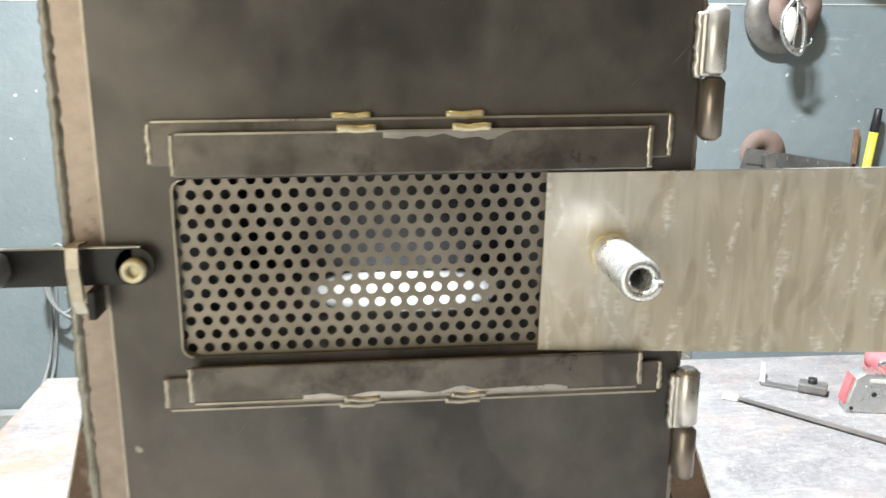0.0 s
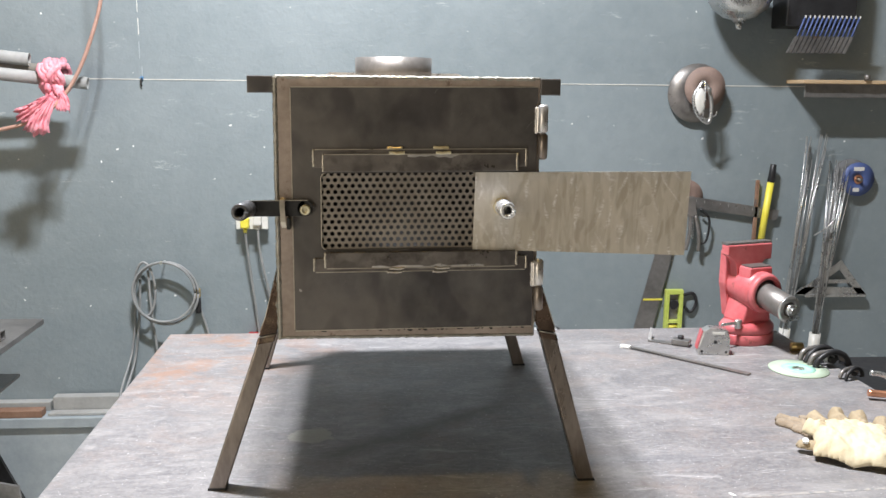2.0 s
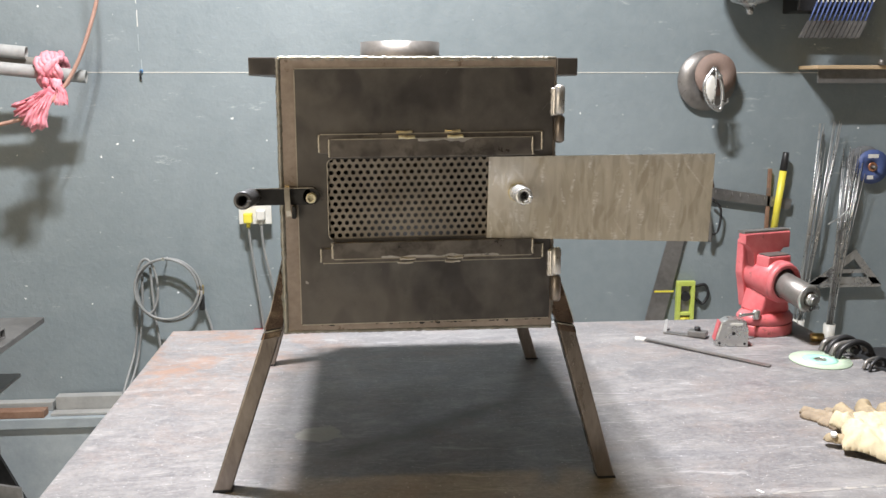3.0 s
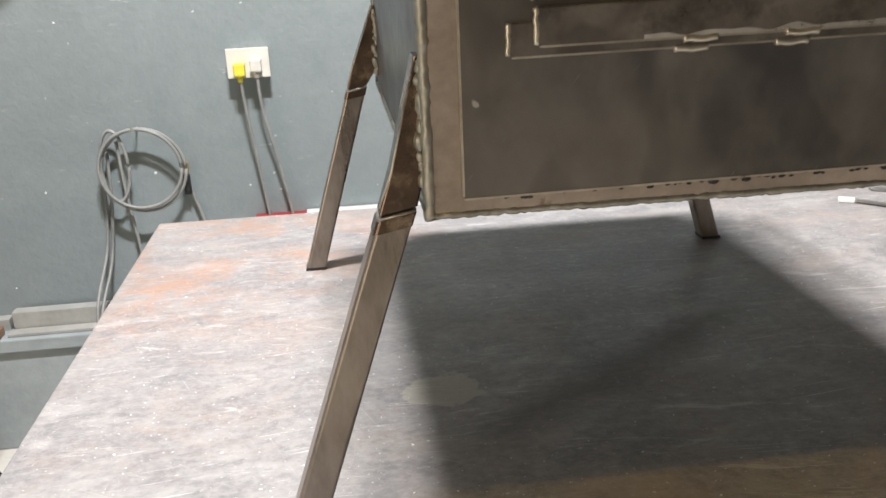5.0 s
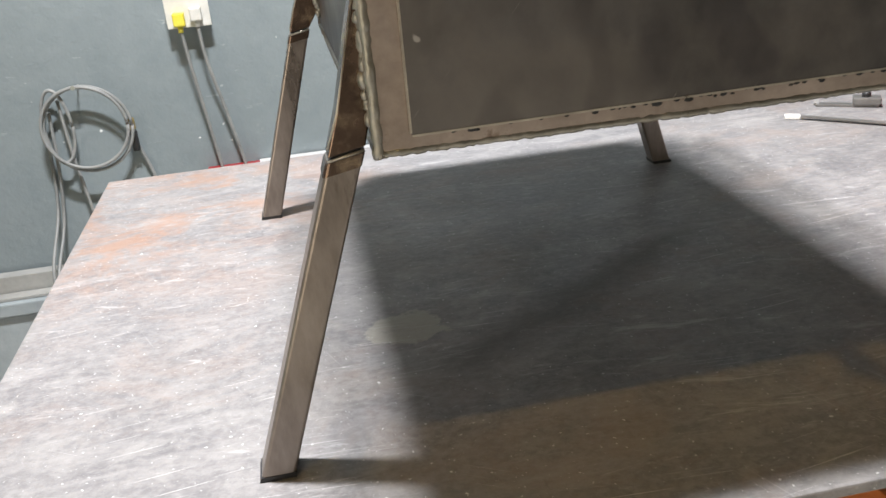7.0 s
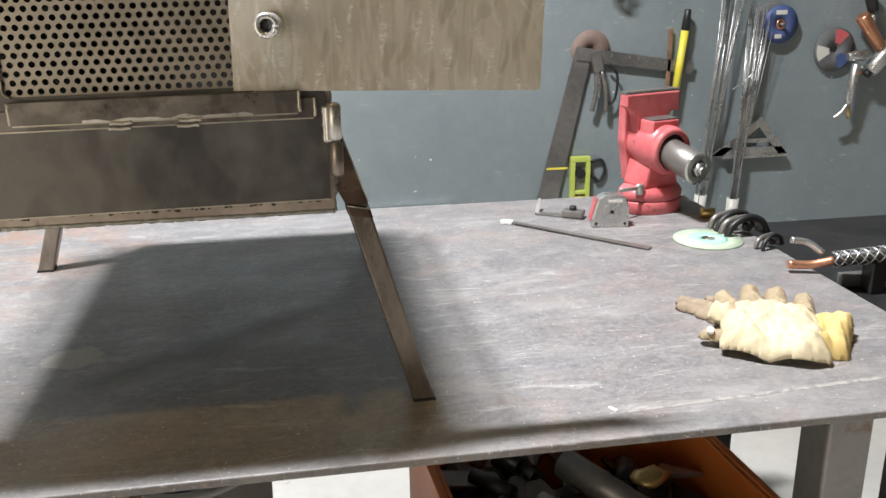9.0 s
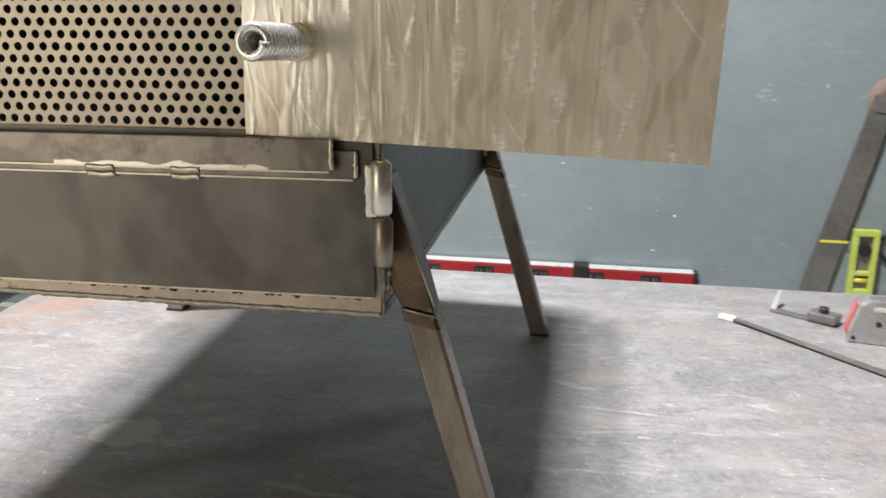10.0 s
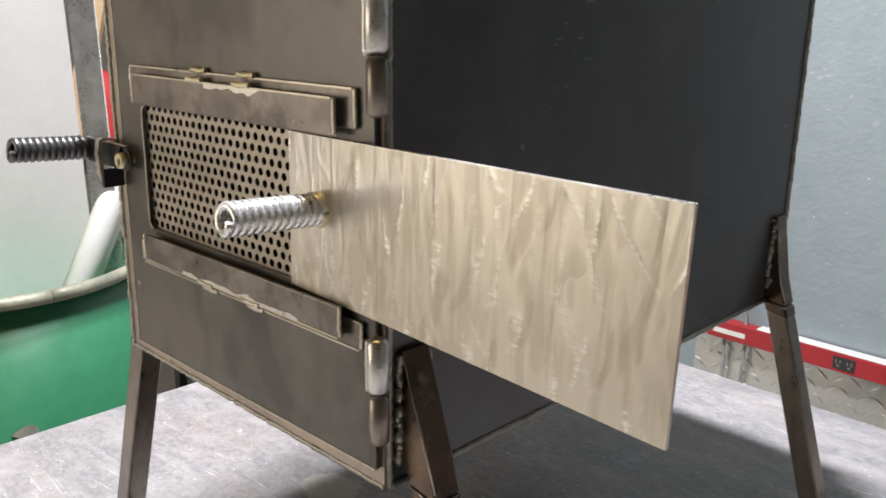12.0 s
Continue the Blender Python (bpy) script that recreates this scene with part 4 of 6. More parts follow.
    bmesh.ops.bevel(bm, geom=[ed for ed in bm.edges if abs((ed.verts[0].co - ed.verts[1].co).z) > 0.005], offset=0.0030, segments=3, affect="EDGES", profile=0.5)
    part("leg_collar", bm, HEATED, leg, "heat-blued band at the mouth of the tube")
    part("collar_edge", sweep(B(), [Vector(p) + Vector((0, -0.0004, 0)) for p in ring(1.1432, w - 0.0004, -0.0025)[:2]], 0.0009, 6), EDGE, leg)
    part("foot_cap", prism(B(), ring(TOP, w + 0.0006), ring(TOP + 0.004, w + 0.0006)), BLACK, leg, "black foot cap")


build_stove()


# ---- things on the bench ----
# vise on its swivel base, jaws towards the wall, screw housing towards the room
vise = thing("bench_vise", (0.872, 0.775, TOP), "red cast bench vise bolted to the plate corner", "vise")
VM = turned(0.872, 0.775, TOP, 17) @ Matrix.Diagonal((0.96, 0.74, 1.0, 1.0))


def cast(side, y0, y1, soft=0.004):
    """A casting of one outline across the vise, with rounded edges."""
    bm = prism(B(), [(x, y0, z) for x, z in side], [(x, y1, z) for x, z in side])
    bmesh.ops.bevel(bm, geom=bm.edges[:], offset=soft, segments=2, affect="EDGES", profile=0.5)
    return lay(bm, VM)


part("base_ring", lay(revolve(B(), [(0.073, 0.0), (0.075, 0.002), (0.075, 0.024), (0.073, 0.026)], 44), VM), RED_PAINT, vise)
part("swivel_base", lay(revolve(B(), [(0.070, 0.0265), (0.074, 0.029), (0.074, 0.042), (0.066, 0.051), (0.050, 0.054)], 44), VM), RED_PAINT, vise)
bm = prism(B(), [(-0.046, -0.046, 0.052), (0.046, -0.046, 0.052), (0.046, 0.050, 0.052), (-0.046, 0.050, 0.052)], [(-0.034, -0.052, 0.108), (0.034, -0.052, 0.108), (0.034, 0.046, 0.108), (-0.034, 0.046, 0.108)])
bmesh.ops.bevel(bm, geom=bm.edges[:], offset=0.006, segments=2, affect="EDGES", profile=0.5)
part("pedestal", lay(bm, VM), RED_PAINT, vise)
bm = rod(B(), (0, 0.052, 0.138), (0, -0.066, 0.132), 0.044, 0.050, n=36, bevel=0.004)
part("housing", lay(bm, VM), RED_PAINT, vise)
part("housing_ring", lay(rod(B(), (0, -0.0665, 0.132), (0, -0.084, 0.131), 0.050, 0.046, n=36, inner=0.036), VM), RED_PAINT, vise)
# black disc painted in for the shaded gap round the slide
part("housing_bore", lay(rod(B(), (0, -0.0668, 0.132), (0, -0.072, 0.132), 0.0355, n=32), VM), BLACK, vise)
part("anvil_block", cast([(-0.036, 0.160), (0.036, 0.160), (0.034, 0.191), (-0.034, 0.191)], -0.052, 0.004, 0.003), RED_PAINT, vise)
part("anvil_pad", lay(box(B(), -0.031, 0.031, -0.049, 0.000, 0.1912, 0.1945, 0.001), VM), IRON, vise, "worn bare steel anvil pad")
part("front_jaw", cast([(-0.036, 0.150), (0.036, 0.150), (0.037, 0.194), (0.046, 0.209), (0.050, 0.209), (0.050, 0.201), (0.070, 0.201), (0.070, 0.241), (-0.070, 0.241), (-0.070, 0.216), (-0.052, 0.211), (-0.040, 0.196)], 0.006, 0.040, 0.003), RED_PAINT, vise)
part("rear_jaw", cast([(-0.050, 0.222), (-0.020, 0.222), (-0.026, 0.168), (-0.022, 0.125), (-0.008, 0.055), (-0.034, 0.055), (-0.042, 0.110), (-0.051, 0.140)], 0.044, 0.076), RED_PAINT, vise)
bm = B()
box(bm, -0.070, 0.070, 0.010, 0.044, 0.2412, 0.2450)
for k in range(34):
    box(bm, -0.070 + k * 0.0041, -0.0675 + k * 0.0041, 0.010, 0.0435, 0.2450, 0.2466)
part("jaw_insert", lay(bm, VM), IRON, vise, "serrated bare steel jaw insert")
part("slide_tube", lay(rod(B(), (0, -0.060, 0.130), (0, -0.180, 0.112), 0.030, 0.031, n=32, bevel=0.002), VM), IRON, vise, "bare steel slide with the screw end")
part("end_ring", lay(rod(B(), (0, -0.1802, 0.112), (0, -0.1860, 0.111), 0.0325, n=32, inner=0.018), VM), BRIGHT, vise)
part("screw_end", lay(rod(rod(B(), (0, -0.181, 0.112), (0, -0.198, 0.110), 0.014, n=6), (0, -0.198, 0.110), (0, -0.207, 0.109), 0.008, n=12), VM), BRIGHT, vise)
bolt = part("lock_bolt", lay(rod(rod(B(), (-0.058, -0.046, 0.044), (-0.058, -0.046, 0.066), 0.010, n=14, bevel=0.002), (-0.118, -0.060, 0.061), (-0.055, -0.046, 0.058), 0.0042, n=10), VM), BRIGHT, vise, "lock nut with a tommy bar")
part("handle", lay(rod(B(), (0.010, -0.172, 0.086), (0.078, -0.120, 0.072), 0.0055, n=10), VM), BRIGHT, vise)

# tape measure
tape = thing("tape_measure", (0.745, 0.675, TOP), "chrome and red tape measure standing on edge", "tape measure")
TM = turned(0.746, 0.672, TOP, -10)
prof = [(-0.036, 0.0), (0.036, 0.0), (0.036, 0.040), (0.030, 0.060), (0.018, 0.064), (-0.012, 0.064), (-0.026, 0.056), (-0.036, 0.018)]
bm = prism(B(), [(x, -0.017, z) for x, z in prof], [(x, 0.017, z) for x, z in prof])
bmesh.ops.bevel(bm, geom=bm.edges[:], offset=0.003, segments=2, affect="EDGES", profile=0.5)
part("case", lay(bm, TM), BRIGHT, tape, "worn chrome case")
part("grip", lay(prism(B(), [(-0.0368, -0.0120, 0.012), (-0.0368, 0.0120, 0.012), (-0.0262, 0.0120, 0.056), (-0.0262, -0.0120, 0.056)], [(-0.0390, -0.0120, 0.013), (-0.0390, 0.0120, 0.013), (-0.0290, 0.0120, 0.058), (-0.0290, -0.0120, 0.058)]), TM), RED_PAINT, tape, "red rubber grip")
part("clip_plate", lay(box(B(), -0.012, 0.016, -0.0192, -0.0172, 0.018, 0.044, 0.0008), TM), BRIGHT, tape)
part("screw", lay(rod(B(), (0.002, -0.0200, 0.032), (0.002, -0.0190, 0.032), 0.004, n=12), TM), BLACK, tape)
for sx in (-0.028, 0.028):
    part("screw", lay(rod(B(), (sx, -0.0180, 0.008), (sx, -0.0170, 0.008), 0.003, n=10), TM), BLACK, tape)
part("label_plate", lay(box(B(), -0.006, 0.022, -0.0180, -0.0172, 0.050, 0.056, 0.0005), TM), PALE_PLASTIC, tape)

# small sliding gauge
clip = thing("depth_gauge", (0.675, 0.755, TOP), "small folded steel gauge lying open", "gauge")
CM = turned(0.672, 0.752, TOP, -32)
part("blade", lay(box(box(B(), -0.052, 0.045, -0.010, 0.006, 0.0, 0.004, 0.0008), 0.005, 0.048, -0.014, 0.014, 0.004, 0.016, 0.002), CM), STOCK, clip)
part("arm", lay(prism(B(), [(-0.055, -0.002, 0.001), (-0.046, -0.002, 0.001), (-0.052, 0.034, 0.022), (-0.058, 0.034, 0.022)], [(-0.055, -0.002, 0.004), (-0.046, -0.002, 0.004), (-0.052, 0.034, 0.025), (-0.058, 0.034, 0.025)]), CM), STOCK, clip)
part("thumb_screw", lay(rod(B(), (0.025, 0.0, 0.016), (0.025, 0.0, 0.024), 0.007, n=14), CM), BLACK, clip)

# marking strip with a soapstone tip
mark = thing("marking_holder", (0.65, 0.62, TOP), "long thin grey steel soapstone holder with white tip", "marker")
p0, p1 = Vector((0.562, 0.715, TOP + 0.004)), Vector((0.765, 0.508, TOP + 0.002))
side = (p1 - p0).normalized().cross(Vector((0, 0, 1)))
part("strip", prism(B(), [p0 - side * 0.005, p0 + side * 0.005, p1 + side * 0.008, p1 - side * 0.008], [p + Vector((0, 0, 0.0016)) for p in (p0 - side * 0.005, p0 + side * 0.005, p1 + side * 0.008, p1 - side * 0.008)]), IRON, mark)
part("tip", box(B(), -0.014, 0.010, -0.007, 0.007, 0.0, 0.006, 0.001, turned(0.553, 0.722, TOP + 0.0005, -30)), SOAPSTONE, mark, "white soapstone tip")

# cutting disc lying flat, with its label ring
disc = thing("cutting_disc", (0.892, 0.540, TOP), "pale green abrasive cutting disc lying on the bench", "cutting disc")
at = (0.892, 0.540, TOP + 0.0005)
part("wheel", rod(B(), at, (at[0], at[1], TOP + 0.0030), 0.0635, n=56, inner=0.011), DISC_GREEN, disc)
part("label_ring", rod(B(), (at[0], at[1], TOP + 0.0031), (at[0], at[1], TOP + 0.0036), 0.036, n=40, inner=0.013), DISC_LABEL, disc, "mint printed label")
part("bushing", rod(B(), (at[0], at[1], TOP + 0.0031), (at[0], at[1], TOP + 0.0042), 0.0128, n=24, inner=0.0108), BRIGHT, disc)

solid("brass_nut", rod(B(), (0.945, 0.685, TOP + 0.0095), (0.972, 0.680, TOP + 0.0095), 0.0105, n=6, inner=0.005), BRASS, "brass hexagon fitting lying by the vise", "fitting")

# spring clamps hanging over the bench edge
def spring_clamp(at, deg, scale, jaw):
    c = thing("spring_clamp", at, "black spring clamp with grey arched handles at the bench edge", "clamp", "clamps at the bench edge")
    m = turned(*at, deg) @ Matrix.Scale(scale, 4)
    for k, dy in enumerate((-0.016, 0.012)):
        pts = curve_points([(-0.055, dy, 0.002), (-0.040, dy, 0.030), (0.0, dy, 0.048 - 0.010 * k), (0.040, dy, 0.034), (0.058, dy, 0.004)], 6)
        part("arm", lay(sweep(B(), pts, 0.0085, 8), m), jaw if k else BLACK, c)
    part("pivot", lay(rod(B(), (0.0, -0.022, 0.022), (0.0, 0.020, 0.022), 0.010, n=14), m), BLACK, c)
    part("spring", lay(coil(B(), (0.0, -0.010, 0.022), (0.0, 0.008, 0.022), 0.013, 0.0022, 4), m), BRIGHT, c)
    part("jaw_pad", lay(box(B(), 0.044, 0.066, -0.020, 0.016, 0.0, 0.010, 0.002), m), BLACK, c)


spring_clamp((0.966, 0.600, TOP + 0.001), 12, 0.74, IRON)
spring_clamp((0.972, 0.560, TOP + 0.001), 6, 0.76, IRON)
spring_clamp((0.978, 0.478, TOP + 0.001), 24, 0.50, IRON)

# leather work gloves
glove = thing("work_gloves", (0.80, 0.14, TOP), "pair of pale leather work gloves lying stacked", "gloves")
GM = turned(0.772, 0.100, TOP, -24) @ Matrix.Scale(0.98, 4)


def limb(a, c, r):
    """Height of a finger lying from a to c, over a spot."""
    ax, ay, cx, cy = *a, *c

    def over(u, v):
        l2 = (cx - ax) ** 2 + (cy - ay) ** 2
        s = min(max(((u - ax) * (cx - ax) + (v - ay) * (cy - ay)) / l2, 0), 1)
        d = math.hypot(u - ax - s * (cx - ax), v - ay - s * (cy - ay))
        rr = r * (1 - 0.12 * s)
        return math.sqrt(max(rr * rr - d * d, 0)) * 1.25
    return over


def palm(poly, high, soft):
    """Height of a limp hand or cuff with rounded borders."""
    def over(u, v):
        e = 1.0
        for p, q in zip(poly, poly[1:] + poly[:1]):
            l = math.dist(p, q)
            e = min(e, ((q[0] - p[0]) * (v - p[1]) - (q[1] - p[1]) * (u - p[0])) / l)
        if e <= 0:
            return 0.0
        k = min(e / soft, 1)
        return high * math.sqrt(1 - (1 - k) ** 2)
    return over


def leather(over, z0, seed, size=0.0028, wrinkle=0.0035, arch=None):
    """A limp leather piece: a folded upper skin over a flat lower one."""
    bm = B()
    up, down = {}, {}
    n = int(0.16 / size)

    def spot(i, j):
        if (i, j) not in up:
            u, v = i * size, j * size
            h = over(u, v)
            w = noise.noise(Vector((u * 45, v * 30, seed))) + 0.6 * noise.noise(Vector((u * 110, v * 80, seed + 9))) - 0.7 * abs(noise.noise(Vector((u * 30 + v * 22, v * 46, seed + 5))))
            lift = arch(u, v) if arch else 0.0
            up[i, j] = bm.verts.new((u, v, z0 + lift + max(h + w * wrinkle * min(h / 0.01, 1.5), 0.002)))
            down[i, j] = bm.verts.new((u, v, z0 + lift))
        return up[i, j], down[i, j]

    cells = {(i, j) for i in range(-n, n) for j in range(-n, n) if over((i + 0.5) * size, (j + 0.5) * size) > 0}
    for i, j in cells:
        c = [spot(i, j), spot(i + 1, j), spot(i + 1, j + 1), spot(i, j + 1)]
        bm.faces.new([k[0] for k in c]).smooth = True
        bm.faces.new([k[1] for k in c][::-1]).smooth = True
        for di, dj, a, d in ((0, -1, 0, 1), (1, 0, 1, 2), (0, 1, 2, 3), (-1, 0, 3, 0)):
            if (i + di, j + dj) not in cells:
                bm.faces.new((c[a][1], c[d][1], c[d][0], c[a][0])).smooth = True
    return bm


LEATHER_TIP = material("worn_finger_leather", (0.30, 0.235, 0.15), (0.42, 0.34, 0.225), 0.8, 0, 14, 90, (0.28, 0.22, 0.15), 0.58, 0.15, 22, 0.5, 160, distance=0.002)
low = part("lower_glove", lay(leather(palm([(-0.085, 0.045), (0.02, -0.02), (0.075, 0.0), (0.07, 0.09), (-0.06, 0.105)], 0.020, 0.018), 0.0, 1), GM), LEATHER_DARK, glove, "darker soiled glove underneath")
for k, (a, c, r) in enumerate((((-0.055, 0.062), (-0.118, 0.088), 0.0125), ((-0.055, 0.085), (-0.118, 0.108), 0.0125), ((-0.04, 0.10), (-0.078, 0.138), 0.008), ((-0.06, 0.052), (-0.092, 0.064), 0.011))):
    part("finger", lay(leather(limb(a, c, r), 0.001, 11 + k, 0.0022, 0.003), GM), LEATHER_DARK, low)
upper = part("upper_glove", lay(leather(palm([(-0.072, -0.070), (-0.02, -0.084), (0.040, -0.086), (0.068, -0.074), (0.062, 0.058), (0.0, 0.07), (-0.055, 0.052), (-0.070, 0.0)], 0.026, 0.030), 0.016, 5, 0.0024, 0.0034, lambda u, v: 0.010 * max(0, (-0.035 - v) / 0.05) * abs(math.sin(u * 42 + 0.4)) - 0.012 * max(0, (-0.02 - v) / 0.06)), GM), LEATHER, glove, "pale cream leather glove on top")
for k, (a, c, r) in enumerate((((-0.046, 0.030), (-0.062, 0.086), 0.0165), ((-0.016, 0.035), (-0.022, 0.112), 0.0175), ((0.016, 0.035), (0.014, 0.116), 0.0175), ((0.046, 0.030), (0.052, 0.098), 0.0165))):
    part("finger", lay(leather(limb(a, c, r), 0.018, 21 + k, 0.0022, 0.005), GM), LEATHER_TIP, upper, "browned worn leather finger")
part("thumb", lay(leather(limb((-0.040, -0.004), (-0.070, 0.022), 0.019), 0.018, 31, 0.0024, 0.005), GM), LEATHER, upper)
part("wrist_strap", lay(leather(limb((-0.055, -0.036), (-0.088, -0.034), 0.012), 0.010, 33, 0.0022, 0.002), GM), LEATHER_TIP, upper, "snap strap")
part("snap_button", lay(rod(B(), (-0.084, -0.040, 0.021), (-0.0843, -0.042, 0.0265), 0.0050, n=14), GM), SOAPSTONE, upper)
bm = leather(palm([(0.040, -0.058), (0.092, -0.050), (0.112, 0.040), (0.100, 0.056), (0.040, 0.050)], 0.030, 0.020), 0.001, 41, 0.0024, 0.006, lambda u, v: 0.012 * max(0, (u - 0.07) / 0.04) * max(0, (v + 0.02) / 0.06))
part("cuff", lay(bm, GM), material("yellow_cuff_leather", (0.62, 0.44, 0.15), (0.72, 0.55, 0.24), 0.75, 0, 14, 90, None, bump=0.4, bump_scale=160), glove, "stiff yellow leather cuff")

# electrode holder on the tool cart beside the bench
cart = thing("tool_cart", (1.25, 0.40, 0), "dark steel tool cart standing beside the bench", "cart")
part("tray", box(B(), 1.005, 1.55, 0.10, 0.72, 0.84, 0.870, 0.004), BLACK_BAR, cart)
part("shelf_edge", box(B(), 1.03, 1.50, 0.33, 0.345, 0.871, 0.895, 0.002), STOCK, cart)
for x in (1.02, 1.50):
    for y in (0.12, 0.67):
        part("leg", box(B(), x, x + 0.035, y, y + 0.035, 0, 0.839, 0.003), BLACK_BAR, cart)
torch = thing("electrode_holder", (1.10, 0.32, 0.871), "electrode holder with a knurled grip and copper jaw", "torch")
t0, t1 = Vector((1.005, 0.325, 0.925)), Vector((1.19, 0.27, 0.955))
part("grip", rod(B(), t0, t1, 0.0125, 0.0145, n=20, bevel=0.003), BLACK_BAR, torch)
bm = B()
for s in (1, -1):
    for ph in range(4):
        u, w = around(t0, t1)
        bm = B()
        sweep(bm, [t0.lerp(t1, i / 40) + (u * math.cos(s * i * 0.5 + ph * math.pi / 2) + w * math.sin(s * i * 0.5 + ph * math.pi / 2)) * (0.0126 + 0.002 * i / 40) for i in range(41)], 0.0014, 5)
        part("knurl_wire", bm, BRIGHT, torch, "bright woven knurling wire")
part("jaw", sweep(B(), curve_points([(1.008, 0.325, 0.924), (0.975, 0.338, 0.914), (0.940, 0.348, 0.914)], 6), 0.0075, 8), COPPER, torch, "copper jaw")
part("cable", sweep(B(), curve_points([t1 - (t1 - t0) * 0.02, (1.235, 0.258, 0.945), (1.275, 0.245, 0.900), (1.330, 0.225, 0.879), (1.45, 0.20, 0.879)], 7), 0.0085, 10), BLACK, torch, "black rubber lead")
part("stand", box(B(), 1.06, 1.085, 0.295, 0.325, 0.8702, 0.925, 0.002), BLACK, torch)
part("lever", sweep(B(), curve_points([(1.00, 0.345, 0.930), (0.980, 0.362, 0.945), (0.955, 0.372, 0.948)], 5), 0.006, 8), BRIGHT, torch)
solid("metal_chip", box(B(), -0.002, 0.002, -0.006, 0.006, 0.0, 0.0015, 0.0004, turned(0.493, -0.045, TOP, 30)), SOAPSTONE, "pale metal sliver lying on the bench", "chip")
solid("scratch_mark", lay(prism(B(), [(0.50, -0.051, 0), (0.86, -0.026, 0), (0.86, -0.034, 0), (0.50, -0.056, 0)], [(0.50, -0.051, 0.0003), (0.86, -0.026, 0.0003), (0.86, -0.034, 0.0003), (0.50, -0.056, 0.0003)]), Matrix.Translation((0, 0, TOP))), material("chalk_line", (0.40, 0.37, 0.34), (0.30, 0.29, 0.285), 0.8, 0, 40, 150, (0.22, 0.22, 0.225), 0.5, 0.1, 60, 0.1), "faint chalk line drawn on the bench plate", "mark")


# ---- on the wall ----
WY = WALL_Y


def on_wall(x, z, out=0.01):
    return (x, WY - out, z)


# a blue wall plug with a stray end, where the board joints cross
plug = thing("wall_plug", on_wall(-0.843, 1.53), "small blue plastic wall plug with a dark end hanging", "wall plug")
part("collar", rod(B(), on_wall(-0.843, 1.534, 0.0), on_wall(-0.843, 1.534, 0.008), 0.006, n=12, inner=0.003), material("blue_wall_plug", (0.06, 0.20, 0.42), (0.10, 0.28, 0.52), 0.5, 0, 20, 90), plug)
part("end", sweep(B(), curve_points([on_wall(-0.843, 1.534, 0.006), on_wall(-0.846, 1.522, 0.010), on_wall(-0.844, 1.506, 0.006)], 5), 0.0028, 8), BLACK, plug)
# coiled cable on a nail
cable = thing("cable_coil", on_wall(-0.79, 0.89), "grey cable coiled on a nail with hanging tails", "cable")
for k, (cx, cz, rx, rz, out) in enumerate(((-0.786, 0.779, 0.112, 0.114, 0.046), (-0.792, 0.785, 0.109, 0.108, 0.056), (-0.862, 0.792, 0.036, 0.098, 0.036))):
    part("loop", sweep(B(), [(cx + rx * math.cos(a * math.pi / 20), WY - out - 0.004 * math.sin(a * 0.3), cz + rz * math.sin(a * math.pi / 20)) for a in range(41)], 0.0046, 8), GREY_CABLE, cable)
for k, pts in enumerate((((-0.905, 0.80), (-0.905, 0.70), (-0.925, 0.55), (-0.945, 0.40), (-0.930, 0.20)), ((-0.880, 0.83), (-0.890, 0.68), (-0.915, 0.52), (-0.935, 0.38), (-0.915, 0.20)),
                         ((-0.850, 0.86), (-0.845, 0.72), (-0.830, 0.55), (-0.825, 0.42)), ((-0.690, 0.77), (-0.670, 0.70), (-0.645, 0.60), (-0.640, 0.48)))):
    part("tail", sweep(B(), curve_points([on_wall(x, z, 0.016 + 0.006 * (k % 3) + (0.125 if z < 0.405 else 0)) for x, z in pts], 7), 0.0046, 8), GREY_CABLE, cable)
part("plug", box(B(), -0.686, -0.670, WY - 0.036, WY - 0.014, 0.758, 0.790, 0.004), BRASS, cable, "dull yellow plug body")
part("plug_end", rod(B(), (-0.679, WY - 0.022, 0.70), (-0.679, WY - 0.022, 0.752), 0.010, n=12), BLACK, cable)
solid("nail", rod(rod(B(), (-0.795, WY, 0.889), (-0.795, WY - 0.064, 0.894), 0.0022, n=8), (-0.795, WY - 0.064, 0.894), (-0.795, WY - 0.067, 0.894), 0.0062, n=12), BRIGHT, "bright steel nail driven into the wall", "nail", kind="structure")

outlet = thing("wall_outlet", on_wall(-0.477, 1.05), "pale surface wall outlet with two plugs and cords", "outlet")
part("box", box(B(), -0.530, -0.424, WY - 0.034, WY - 0.0005, 1.012, 1.084, 0.004), PALE_PLASTIC, outlet)
part("cover", box(B(), -0.533, -0.421, WY - 0.039, WY - 0.0342, 1.009, 1.087, 0.0015), PALE_PLASTIC, outlet)
for k, (px, mat, zz) in enumerate(((-0.500, YELLOW, 1.034), (-0.456, PALE_PLASTIC, 1.044))):
    plug = part("plug", rod(box(B(), px - 0.015, px + 0.015, WY - 0.068, WY - 0.0392, zz - 0.018, zz + 0.016, 0.004), (px, WY - 0.054, zz - 0.034), (px, WY - 0.054, zz - 0.017), 0.007, n=10), mat, outlet)
    part("cord", sweep(B(), curve_points([(px, WY - 0.054, zz - 0.030), (px + 0.006, WY - 0.045, 0.92), (px + 0.022 + 0.012 * k, WY - 0.030, 0.76), (px + 0.040 + 0.02 * k, WY - 0.026, 0.58), (px + 0.05, WY - 0.03, 0.35)], 7), 0.0048, 8), GREY_CABLE, plug)

